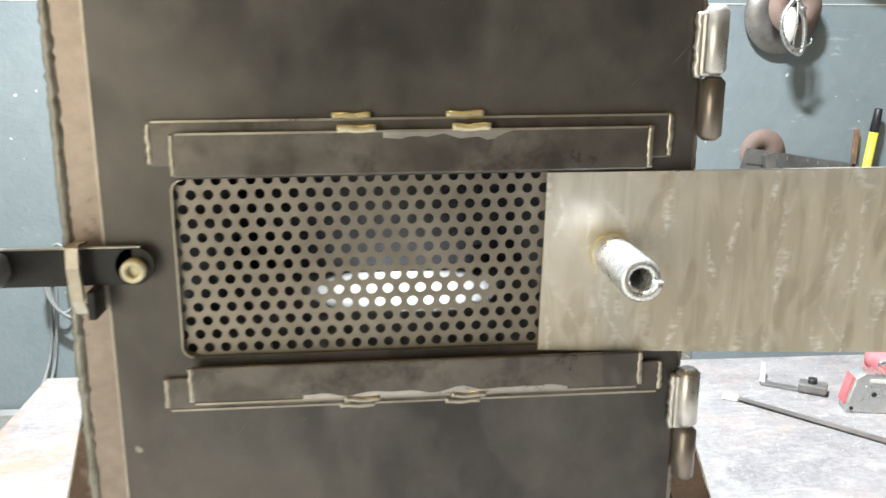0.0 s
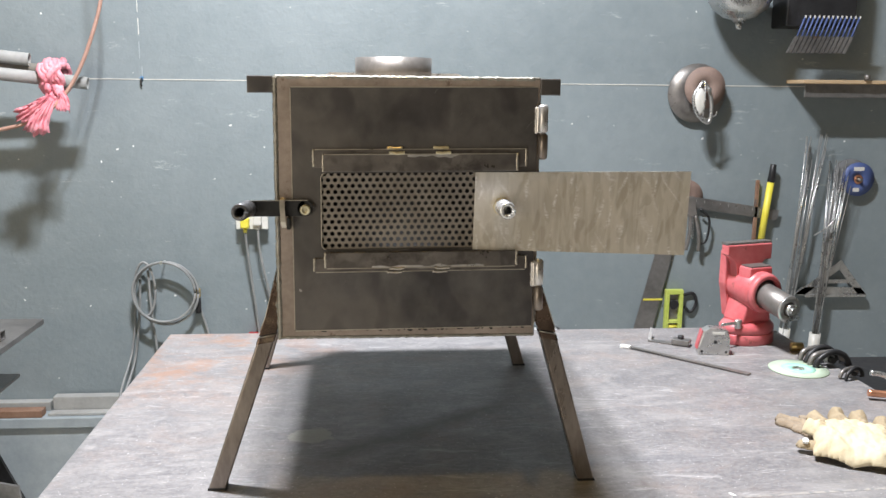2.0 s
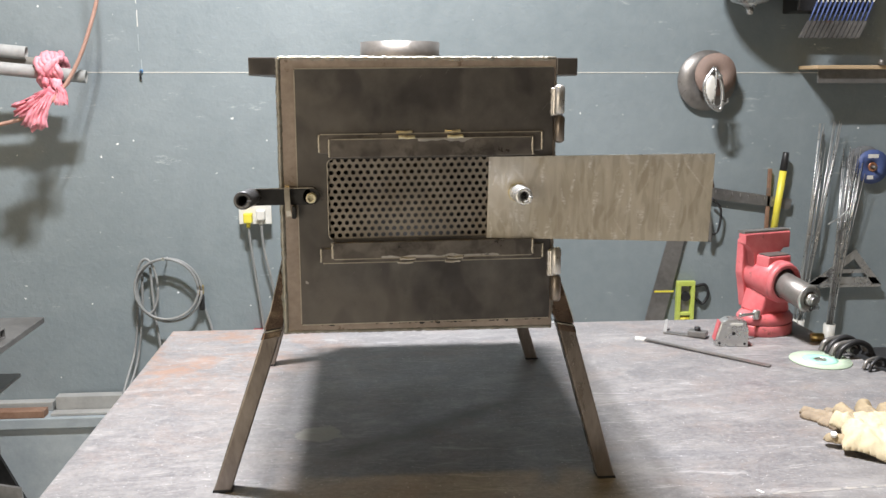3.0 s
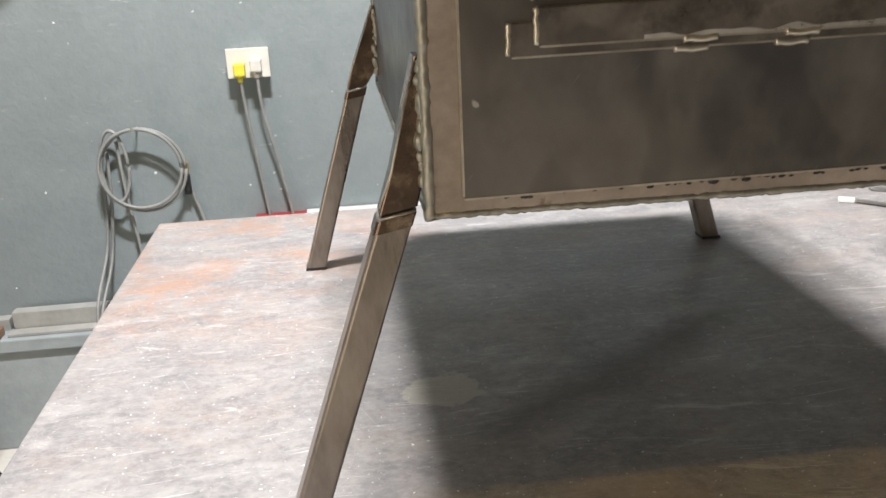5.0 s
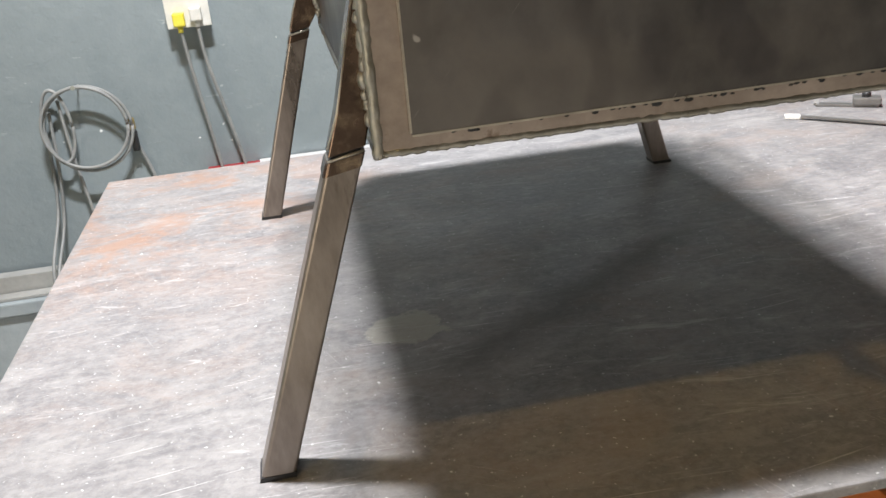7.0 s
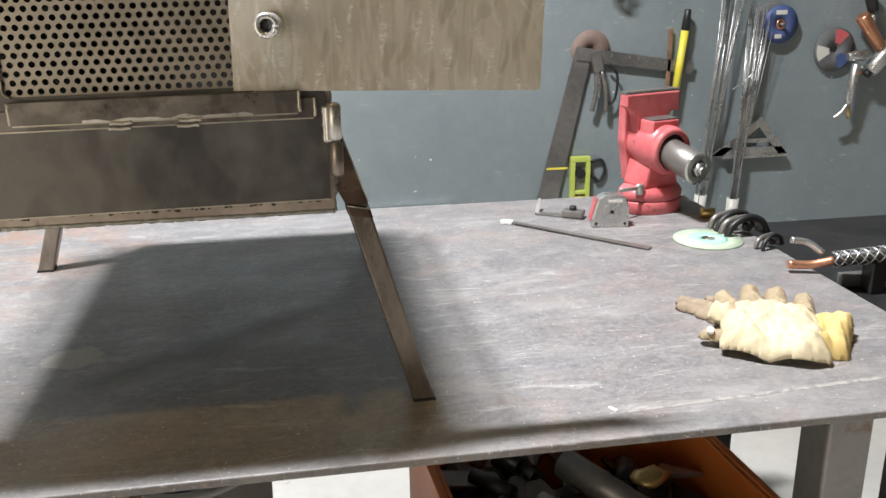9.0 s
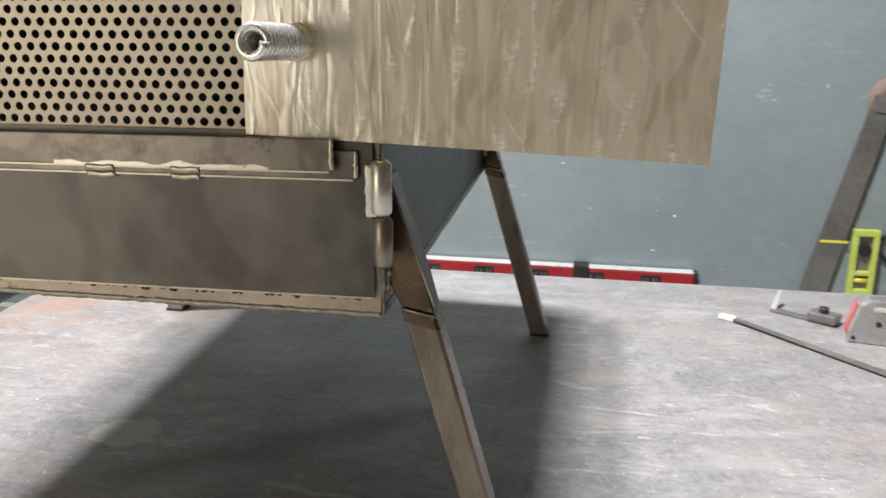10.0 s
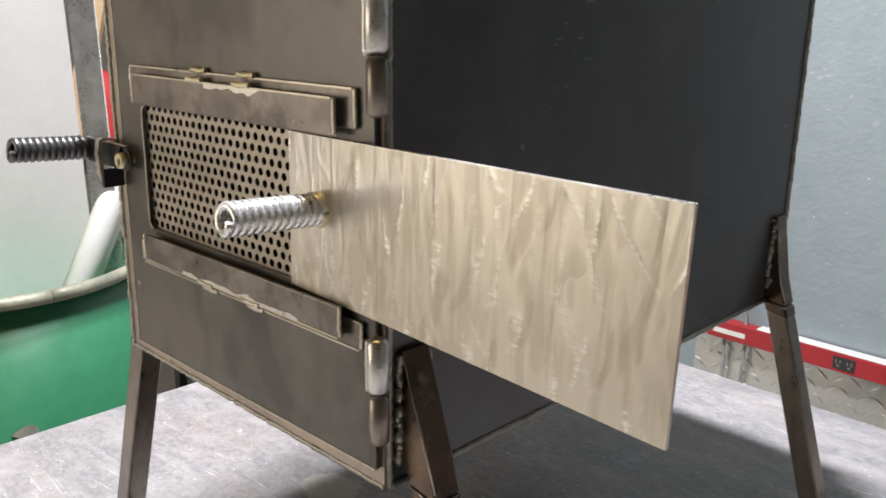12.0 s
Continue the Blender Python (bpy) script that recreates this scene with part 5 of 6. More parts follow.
# big carpenter's square on the wall
sq = thing("framing_square", on_wall(1.10, 1.11), "large tarnished steel framing square hanging on the wall", "square")
bm = prism(B(), [on_wall(1.062, 1.135, 0.012), on_wall(1.118, 1.122, 0.012), on_wall(1.000, 0.560, 0.012), on_wall(0.925, 0.560, 0.012)], [on_wall(1.062, 1.135, 0.016), on_wall(1.118, 1.122, 0.016), on_wall(1.000, 0.560, 0.016), on_wall(0.925, 0.560, 0.016)])
part("long_arm", bm, STOCK, sq)
part("short_arm", prism(B(), [on_wall(1.062, 1.135, 0.0165), on_wall(1.475, 1.072, 0.0165), on_wall(1.468, 1.034, 0.0165), on_wall(1.062, 1.092, 0.0165)], [on_wall(1.062, 1.135, 0.020), on_wall(1.475, 1.072, 0.020), on_wall(1.468, 1.034, 0.020), on_wall(1.062, 1.092, 0.020)]), STOCK, sq)
for k in range(11):
    x = 1.12 + k * 0.031
    part("graduation", box(B(), x, x + 0.0025, WY - 0.0208, WY - 0.0198, 1.108 - k * 0.0047, 1.119 - k * 0.0047), BRIGHT, sq)
part("tape_band", prism(B(), [on_wall(0.972, 0.735, 0.0162), on_wall(1.045, 0.735, 0.0162), on_wall(1.044, 0.728, 0.0162), on_wall(0.970, 0.728, 0.0162)], [on_wall(0.972, 0.735, 0.0172), on_wall(1.045, 0.735, 0.0172), on_wall(1.044, 0.728, 0.0172), on_wall(0.970, 0.728, 0.0172)]), YELLOW, sq)
solid("fibre_disc", rod(B(), on_wall(1.115, 1.120, 0.001), on_wall(1.115, 1.120, 0.006), 0.066, n=40, inner=0.009), DISC_BROWN, "worn brown fibre sanding disc on the wall", "disc")
pl = thing("locking_pliers", on_wall(1.13, 1.02, 0.03), "nickel locking pliers hanging from the square", "pliers")
part("jaw", prism(B(), [on_wall(1.105, 1.115, 0.024), on_wall(1.135, 1.125, 0.024), on_wall(1.150, 1.060, 0.024), on_wall(1.120, 1.050, 0.024)], [on_wall(1.105, 1.115, 0.042), on_wall(1.135, 1.125, 0.042), on_wall(1.150, 1.060, 0.042), on_wall(1.120, 1.050, 0.042)]), IRON, pl)
for a, b in (((1.128, 1.06), (1.118, 0.925)), ((1.146, 1.055), (1.168, 0.92))):
    part("handle", sweep(B(), curve_points([on_wall(*a, 0.032), on_wall((a[0] + b[0]) / 2 + 0.006, 0.99, 0.034), on_wall(*b, 0.030)], 6), 0.008, 8), IRON, pl)
part("lever", sweep(B(), curve_points([on_wall(1.165, 1.08, 0.03), on_wall(1.20, 1.04, 0.034), on_wall(1.195, 0.96, 0.03), on_wall(1.16, 0.945, 0.03)], 6), 0.0045, 8), BLACK, pl)
part("spring", coil(B(), on_wall(1.137, 1.05, 0.034), on_wall(1.137, 0.97, 0.034), 0.006, 0.0014, 8), BRIGHT, pl)

lv = thing("torpedo_level", on_wall(1.085, 0.68), "lime green torpedo level hung upright on the wall", "level")
bm = B()
for a in ((1.055, 1.123, 0.752, 0.770), (1.055, 1.070, 0.56, 0.752), (1.108, 1.123, 0.56, 0.752), (1.070, 1.108, 0.640, 0.652), (1.070, 1.108, 0.58, 0.60)):
    box(bm, a[0], a[1], WY - 0.028, WY - 0.006, a[2], a[3], 0.002)
part("frame", bm, LIME, lv)
part("dial", rod(B(), on_wall(1.089, 0.712, 0.012), on_wall(1.089, 0.712, 0.026), 0.0175, n=24), BLACK, lv)
part("vial", rod(B(), on_wall(1.072, 0.625, 0.017), on_wall(1.106, 0.625, 0.017), 0.008, n=12), YELLOW, lv)
part("web", box(B(), 1.070, 1.108, WY - 0.014, WY - 0.008, 0.60, 0.752), STOCK, lv)
part("cord_loop", sweep(B(), curve_points([on_wall(1.122, 0.745), on_wall(1.165, 0.752), on_wall(1.180, 0.715), on_wall(1.160, 0.680), on_wall(1.135, 0.70)], 6), 0.006, 8), BLACK, lv)

pen = thing("marker_pen", on_wall(1.42, 1.1), "yellow paint marker with a black cap on the wall", "marker")
part("barrel", rod(B(), on_wall(1.404, 0.930, 0.03), on_wall(1.428, 1.178, 0.03), 0.0125, n=16), YELLOW, pen)
part("cap", rod(B(), on_wall(1.428, 1.179, 0.03), on_wall(1.434, 1.246, 0.03), 0.0135, 0.011, n=16, bevel=0.003), BLACK, pen)
solid("wooden_stick", box(B(), 1.378, 1.392, WY - 0.020, WY - 0.010, 0.93, 1.185, 0.002), RUSTY, "reddish brown wooden stick hung on the wall", "stick")


def rods(base, top, count, seed, name_label):
    """A loose bundle of thin filler rods standing in a tube."""
    r = thing("filler_rods", (base[0], WY - 0.05, base[1]), name_label, "rods", "bundles of filler rods")
    rng = random.Random(seed)
    for k in range(count):
        a = rng.uniform(-0.022, 0.022)
        top_z = top[1] + rng.uniform(-0.07, 0.05)
        part("rod", sweep(B(), [(base[0] + a * 0.5, WY - 0.045 + rng.uniform(-0.02, 0.02), base[1]), ((base[0] + top[0]) / 2 + a * 1.0 + rng.uniform(-0.004, 0.004), WY - 0.045, (base[1] + top_z) / 2), (top[0] + a * 1.7, WY - 0.040 + rng.uniform(-0.02, 0.02), top_z)], 0.0015, 5), BRIGHT if k % 3 else STOCK, r)
    part("holder", rod(B(), (base[0], WY - 0.045, base[1] - 0.06), (base[0] + (top[0] - base[0]) * 0.10, WY - 0.045, base[1] + 0.06), 0.021, n=20, inner=0.018), PALE_PLASTIC, r, "pale plastic tube")
    return r


rods((1.515, 0.56), (1.590, 1.315), 18, 3, "loose bundle of thin steel filler rods in a tube")
rods((1.640, 0.54), (1.688, 1.215), 24, 8, "dense bundle of thin steel filler rods in a tube")
solid("bent_wire", sweep(B(), curve_points([on_wall(1.590, 0.985, 0.075), on_wall(1.63, 1.01, 0.075), on_wall(1.665, 1.045, 0.075)], 5), 0.0025, 6), BRIGHT, "short bent wire stuck among the rods", "wire")

bd = thing("grinding_disc", on_wall(1.768, 1.19), "blue labelled grinding disc hanging on the wall", "disc")
part("wheel", rod(B(), on_wall(1.768, 1.190, 0.022), on_wall(1.768, 1.190, 0.028), 0.0630, n=44, inner=0.012), DISC_BLUE, bd)
part("backing_disc", rod(B(), on_wall(1.742, 1.200, 0.006), on_wall(1.742, 1.200, 0.020), 0.066, n=44, inner=0.012), DISC_GREY, bd)
part("hub", rod(B(), on_wall(1.768, 1.190, 0.0282), on_wall(1.768, 1.190, 0.031), 0.017, n=24, inner=0.009), COPPER, bd)
part("label_bar", box(B(), 1.748, 1.788, WY - 0.0292, WY - 0.0282, 1.222, 1.236), PALE_PLASTIC, bd)
part("label_bar", box(B(), 1.750, 1.774, WY - 0.0292, WY - 0.0282, 1.144, 1.158), PALE_PLASTIC, bd)
part("peg", rod(B(), on_wall(1.768, 1.190, 0.0), on_wall(1.768, 1.190, 0.05), 0.006, n=10), IRON, bd)

# set squares
for (a, b, c), lab in ((((1.560, 0.748), (1.850, 0.742), (1.735, 0.880)), "bright aluminium rafter square hung on the wall"),):
    rs = thing("rafter_square", on_wall(*a), lab, "square")
    for p, q, w in ((a, b, 0.030), (b, c, 0.026), (c, a, 0.026)):
        d = Vector((q[0] - p[0], 0, q[1] - p[1])).normalized()
        n = Vector((-d.z, 0, d.x)) * w
        P, Q = Vector(on_wall(*p, 0.02)), Vector(on_wall(*q, 0.02))
        part("edge", prism(B(), [P, Q, Q + n - d * w, P + n + d * w], [v + Vector((0, -0.005, 0)) for v in (P, Q, Q + n - d * w, P + n + d * w)]), BRIGHT, rs)
    part("fence", box(B(), 1.60, 1.84, WY - 0.034, WY - 0.016, 0.738, 0.748, 0.001), BRIGHT, rs)
    part("rib", box(B(), 1.65, 1.80, WY - 0.024, WY - 0.019, 0.790, 0.804), BRIGHT, rs)

# hanging air tools
fd = thing("flap_disc", on_wall(1.99, 1.10), "grey and red flap disc hanging on the wall", "disc")
part("wheel", rod(B(), on_wall(1.985, 1.100, 0.010), on_wall(1.985, 1.100, 0.018), 0.074, n=44, inner=0.011), DISC_GREY, fd)
for k in range(3):
    a0 = radians(70 + 120 * k)
    pts = [(1.985 + r * math.cos(a0 + d), WY - 0.0185, 1.100 + r * math.sin(a0 + d)) for r, ds in ((0.068, (-0.42, -0.2, 0, 0.2, 0.42)), (0.022, (0.42, 0, -0.42))) for d in ds]
    part("label_sector", plate(B(), pts, 0.0008), (RED_PAINT, PALE_PLASTIC, DISC_BLUE)[k], fd)
gun = thing("air_die_grinder", on_wall(2.04, 0.99, 0.05), "polished air die grinder hanging by its head", "air tool")
part("body", rod(B(), on_wall(2.050, 1.055, 0.055), on_wall(2.035, 0.915, 0.055), 0.017, 0.014, n=18, bevel=0.004), BRIGHT, gun)
part("head", rod(B(), on_wall(2.015, 1.078, 0.050), on_wall(2.085, 1.082, 0.055), 0.015, 0.019, n=18, bevel=0.004), BRIGHT, gun)
part("collar", rod(B(), on_wall(2.052, 1.030, 0.055), on_wall(2.051, 1.020, 0.055), 0.0178, n=18), COPPER, gun)
part("lever", sweep(B(), curve_points([on_wall(2.030, 0.918, 0.06), on_wall(2.010, 0.890, 0.062), on_wall(1.985, 0.868, 0.055)], 5), 0.008, 8), BRIGHT, gun)
part("inlet", rod(B(), on_wall(2.036, 0.915, 0.055), on_wall(2.044, 0.868, 0.055), 0.007, n=12), BRASS, gun)
gun2 = thing("air_ratchet", on_wall(2.14, 1.1, 0.05), "short polished air tool hung slanting on the wall", "air tool")
part("body", rod(B(), on_wall(2.095, 1.025, 0.06), on_wall(2.190, 1.130, 0.06), 0.026, 0.030, n=22, bevel=0.006), BRIGHT, gun2)
part("grip", rod(B(), on_wall(2.130, 1.105, 0.055), on_wall(2.045, 1.215, 0.055), 0.020, 0.024, n=18, bevel=0.005), COPPER, gun2)
part("nozzle", rod(B(), on_wall(2.095, 1.025, 0.06), on_wall(2.085, 1.014, 0.06), 0.014, n=14), BLACK, gun2)
for k, (x, z) in enumerate(((2.06, 1.29), (2.28, 1.28))):
    tool = thing("air_hammer", on_wall(x, z, 0.05), "black handled air hammer hung on the wall", "air tool")
    part("body", rod(B(), on_wall(x, z + 0.02, 0.05), on_wall(x + 0.03, z - 0.065, 0.05), 0.022, 0.018, n=16, bevel=0.004), BLACK if k == 0 else BRIGHT, tool)
    part("nose", rod(B(), on_wall(x + 0.03, z - 0.065, 0.05), on_wall(x + 0.035, z - 0.10, 0.05), 0.008, n=12), BRIGHT, tool)

# discs and wire hook, seen above the vise
hd = thing("disc_peg", on_wall(1.13, 1.52, 0.0), "grey and brown discs on a peg with a wire holder", "disc")
part("large_disc", rod(B(), on_wall(1.128, 1.502, 0.012), on_wall(1.128, 1.502, 0.020), 0.106, n=48, inner=0.011), IRON, hd, "large grey abrasive disc")
part("brown_disc", rod(B(), on_wall(1.140, 1.522, 0.060), on_wall(1.140, 1.522, 0.067), 0.074, n=44, inner=0.011), DISC_BROWN, hd, "brown fibre disc in front")
part("peg", rod(B(), on_wall(1.134, 1.516, 0.0), on_wall(1.134, 1.516, 0.13), 0.006, n=10), BRIGHT, hd)
bm = B()
sweep(bm, curve_points([on_wall(1.118, 1.545, 0.105), on_wall(1.085, 1.490, 0.110), on_wall(1.098, 1.430, 0.115), on_wall(1.140, 1.400, 0.115), on_wall(1.150, 1.450, 0.112), on_wall(1.140, 1.510, 0.108), on_wall(1.118, 1.545, 0.105)], 6), 0.007, 8)
sweep(bm, curve_points([on_wall(1.122, 1.545, 0.110), on_wall(1.120, 1.480, 0.125), on_wall(1.120, 1.415, 0.120), on_wall(1.165, 1.425, 0.115), on_wall(1.168, 1.440, 0.115)], 6), 0.0028, 8)
part("wire_holder", bm, BRIGHT, hd, "bent bright wire holder")
part("cup", lump(B(), on_wall(1.105, 1.472, 0.112), (0.022, 0.012, 0.048), 0, 0.1, 2), PALE_PLASTIC, hd)

rf = thing("lamp_reflector", on_wall(1.225, 1.82, 0.10), "spun metal dome reflector hanging on the wall", "reflector")
prof = [(0.118, 0.10), (0.112, 0.045), (0.090, 0.005), (0.055, -0.022), (0.022, -0.032), (0.020, -0.040)]
bm = B()
n = 40
rings = [[bm.verts.new((1.222 + r * math.cos(2 * math.pi * k / n), WY - 0.125 + r * math.sin(2 * math.pi * k / n), 1.785 + h)) for k in range(n)] for r, h in prof + [(r - 0.003, h + 0.003) for r, h in prof[::-1]]]
for a, b in zip(rings, rings[1:] + rings[:1]):
    for k in range(n):
        f = bm.faces.new((a[k], a[(k + 1) % n], b[(k + 1) % n], b[k]))
        f.smooth = True
part("dome", bm, BRIGHT, rf)
part("knob", rod(B(), (1.222, WY - 0.125, 1.748), (1.222, WY - 0.125, 1.722), 0.014, 0.010, n=16), BRIGHT, rf)
part("hanger", rod(B(), (1.222, WY, 1.87), (1.222, WY - 0.13, 1.87), 0.006, n=10), BLACK, rf)
part("bulb_base", box(B(), 1.15, 1.30, WY - 0.20, WY - 0.05, 1.855, 1.885, 0.01), RUSTY, rf)

br = thing("brush_holder", on_wall(1.52, 1.78, 0.06), "black box of blue handled acid brushes on the wall", "brush holder")
part("box", box(B(), 1.395, 1.650, WY - 0.12, WY - 0.001, 1.735, 1.960, 0.005), BLACK, br)
for k in range(13):
    x = 1.432 + k * 0.0165
    brush = part("brush_handle", rod(B(), (x + 0.024, WY - 0.135, 1.768), (x, WY - 0.135, 1.700), 0.0034, n=8), DISC_BLUE, br, "blue brush handle")
    part("bristles", prism(B(), [(x - 0.034, WY - 0.128, 1.645), (x - 0.020, WY - 0.128, 1.645), (x - 0.020, WY - 0.142, 1.645), (x - 0.034, WY - 0.142, 1.645)], [(x - 0.006, WY - 0.130, 1.702), (x + 0.006, WY - 0.130, 1.702), (x + 0.006, WY - 0.140, 1.702), (x - 0.006, WY - 0.140, 1.702)]), STOCK, brush)
    part("ferrule", box(B(), x + 0.022, x + 0.027, WY - 0.139, WY - 0.1365, 1.764, 1.773), PALE_PLASTIC, brush)

sh = thing("wall_shelf", on_wall(1.9, 1.54, 0.06), "narrow pine shelf board on a grey steel bracket", "shelf")
part("board", box(B(), 1.470, 2.45, WY - 0.135, WY - 0.001, 1.540, 1.553, 0.002), WOOD, sh)
part("bracket", box(B(), 1.490, 2.45, WY - 0.110, WY - 0.104, 1.492, 1.539, 0.001), STOCK, sh)
part("bolt", rod(B(), (1.70, WY - 0.14, 1.555), (1.70, WY - 0.14, 1.572), 0.010, n=6), IRON, sh)

# power strip and tread plate behind the bench
tp = thing("tread_plate", (0.15, WY, 0.301), "aluminium diamond tread plate fixed low on the wall", "tread plate")
part("sheet", box(B(), -0.555, 0.95, WY - 0.006, WY - 0.0005, 0.3015, 0.568), TREAD, tp)
bm = B()
for r in range(7):
    for c in range(34):
        x, z = -0.535 + c * 0.044 + (0.022 if r % 2 else 0), 0.322 + r * 0.036
        s = 1 if (r + c) % 2 else -1
        u, w = Vector((0.0165, 0, 0.0125 * s)), Vector((-0.0032 * s, 0, 0.0042))
        c0 = Vector((x, WY - 0.0062, z))
        top_ = [bm.verts.new(c0 + u * 0.7 + Vector((0, -0.0026, 0))), bm.verts.new(c0 - u * 0.7 + Vector((0, -0.0026, 0)))]
        ring = [bm.verts.new(c0 + u), bm.verts.new(c0 + w), bm.verts.new(c0 - u), bm.verts.new(c0 - w)]
        bm.faces.new((ring[0], ring[1], top_[1], top_[0])), bm.faces.new((ring[1], ring[2], top_[1]))
        bm.faces.new((ring[2], ring[3], top_[0], top_[1])), bm.faces.new((ring[3], ring[0], top_[0]))
tagged(part("tread", bm, TREAD, tp), kind="stuff")
ps = thing("power_strip", on_wall(0.03, 0.59), "long red metal power strip with black outlets", "power strip")
part("case", box(B(), -0.505, 0.640, WY - 0.045, WY - 0.0065, 0.5695, 0.623, 0.004), STRIP_RED, ps)
# pale strip painted for the light on the red case's top face
part("top_lip", box(B(), -0.36, 0.639, WY - 0.044, WY - 0.007, 0.6232, 0.6255, 0.0008), ALU, ps, "pale strip standing in for light on the top face")
part("end_cap", box(B(), 0.6405, 0.652, WY - 0.046, WY - 0.0065, 0.568, 0.625, 0.003), BLACK, ps)
part("name_bar", box(B(), -0.485, -0.39, WY - 0.0462, WY - 0.0452, 0.587, 0.601), PALE_PLASTIC, ps, "unreadable pale lettering")
for k in range(6):
    x = -0.28 + k * 0.160
    out = part("socket", box(B(), x - 0.028, x + 0.028, WY - 0.0475, WY - 0.0452, 0.580, 0.613, 0.001), BLACK, ps)
    for dx in (-0.014, 0.014):
        for ex, ez, w_, h_ in ((-0.005, 0.003, 0.0014, 0.005), (0.005, 0.003, 0.0014, 0.005), (0, -0.008, 0.003, 0.0025)):
            part("slot", box(B(), x + dx + ex - w_, x + dx + ex + w_, WY - 0.0482, WY - 0.0476, 0.597 + ez - h_, 0.597 + ez + h_), IRON, out)
part("bracket", box(B(), 0.300, 0.345, WY - 0.052, WY - 0.004, 0.5665, 0.632, 0.003), BLACK_BAR, ps)

# ledge: bars lying along it
solid("flat_bar", box(B(), -2.4, -1.222, 1.787, 1.832, 0.3455, 0.371, 0.002), RUSTY, "rusty flat steel bar lying on the ledge", "steel bar", "bars on the ledge")
chan = thing("channel_bar", (-0.9, 1.865, 0.3455), "pale grey steel channel bar lying on the ledge", "steel bar", "bars on the ledge")
part("web", box(B(), -1.20, -0.60, 1.845, 1.849, 0.3460, 0.400, 0.0008), PVC, chan)
part("flange", box(B(), -1.20, -0.60, 1.8495, 1.885, 0.396, 0.400, 0.0008), PVC, chan)
part("flange", box(B(), -1.20, -0.60, 1.8495, 1.885, 0.3460, 0.350, 0.0008), PVC, chan)
solid("flat_bar", box(B(), -1.205, -0.58, 1.800, 1.838, 0.3455, 0.3555, 0.002), PVC, "pale flat bar lying on the ledge", "steel bar", "bars on the ledge")
solid("flat_bar", box(B(), -2.4, -1.215, 1.856, 1.895, 0.3455, 0.378, 0.002), PVC, "pale square bar lying on the ledge", "steel bar", "bars on the ledge")

# conduit overhead, with a rag and a cord
cd = thing("conduit_bundle", (-1.3, 1.45, 1.52), "grey conduit pipes hung at the wall", "pipes")
part("pipe", rod(B(), (-2.6, 1.22, 1.690), (-0.872, 1.40, 1.512), 0.0185, n=20, inner=0.0155), PVC, cd)
part("pipe", rod(B(), (-2.6, 1.27, 1.730), (-1.035, 1.41, 1.578), 0.0185, n=20, inner=0.0155), PVC, cd)
part("pipe", rod(B(), (-2.6, 1.30, 1.700), (-0.975, 1.43, 1.548), 0.0150, n=20, inner=0.0125), TAN_PAINT, cd)
part("hanger_rod", rod(B(), (-1.9, 1.27, 1.60), (-1.9, 1.27, 3.72), 0.006, n=8), STOCK, cd)
part("hanger_hook", box(B(), -1.93, -1.87, 1.20, 1.34, 1.592, 1.600, 0.002), STOCK, cd)
rag = thing("pink_rag", (-0.97, 1.40, 1.50), "crumpled pink plastic bag tied round the pipes", "rag")


def crumpled(rows, cols, line, wide, fold, seed, fringe=0.0):
    """A puckered film along a line, its width gathered into folds."""
    bm = B()
    rng = random.Random(seed)
    pts = curve_points(line, max(rows // (len(line) - 1), 1))
    grid = []
    for i, c in enumerate(pts):
        f = i / (len(pts) - 1)
        d = (pts[min(i + 1, len(pts) - 1)] - pts[max(i - 1, 0)]).normalized()
        side = d.cross(Vector((0, 1, 0))).normalized()
        row = []
        for k in range(cols + 1):
            e = 2 * k / cols - 1
            w = wide(f) * (1 + 0.18 * noise.noise(Vector((k * 0.8, i * 0.5, seed))))
            out = fold(f) * (math.sin(k * 2.1 + 2.0 * noise.noise(Vector((k * 0.3, i * 0.25, seed + 3)))) + 0.7 * noise.noise(Vector((k * 1.3, i * 0.7, seed + 8))))
            drop = d * (fringe * rng.random() if i == len(pts) - 1 else 0.0)
            row.append(bm.verts.new(c + side * (e * w) + Vector((0, out - 0.012 * (1 - e * e), 0)) + drop))
        grid.append(row)
    for a, b in zip(grid, grid[1:]):
        for k in range(cols):
            bm.faces.new((a[k], a[k + 1], b[k + 1], b[k])).smooth = (k % 3 != 0)
    return bm


def film_part(name, bm, label=""):
    ob = part(name, bm, PINK, rag, label)
    so = ob.modifiers.new("thickness", "SOLIDIFY")
    so.thickness = 0.0015


for k in range(7):
    cx = -0.990 + 0.052 * k / 6
    ring = [(cx + 0.006 * math.sin(a * 1.1 + k), 1.402 + (0.036 + 0.006 * math.sin(a * 1.7 + k * 2)) * math.cos(a * math.pi / 12), 1.532 + (0.038 + 0.007 * math.sin(a * 2.3 + k)) * math.sin(a * math.pi / 12)) for a in range(25)]
    part("winding", sweep(B(), ring, 0.0085, 7, 0.35, k + 3), PINK, rag)
bm = B()
for k in range(9):
    lump(bm, (-0.950 + 0.018 * math.sin(k * 2.2), 1.360 + 0.010 * math.cos(k * 1.7), 1.480 + 0.018 * math.cos(k * 2.9)), (0.012, 0.010, 0.016), k, 0.7, k * 1.7, 2)
part("knot", bm, PINK, rag)
film_part("tail", crumpled(18, 22, [(-0.948, 1.352, 1.478), (-0.975, 1.346, 1.452), (-1.005, 1.344, 1.425), (-1.030, 1.344, 1.405)], lambda f: 0.012 + 0.032 * f, lambda f: 0.004 + 0.008 * f, 4, 0.022), "fanned ragged tail")
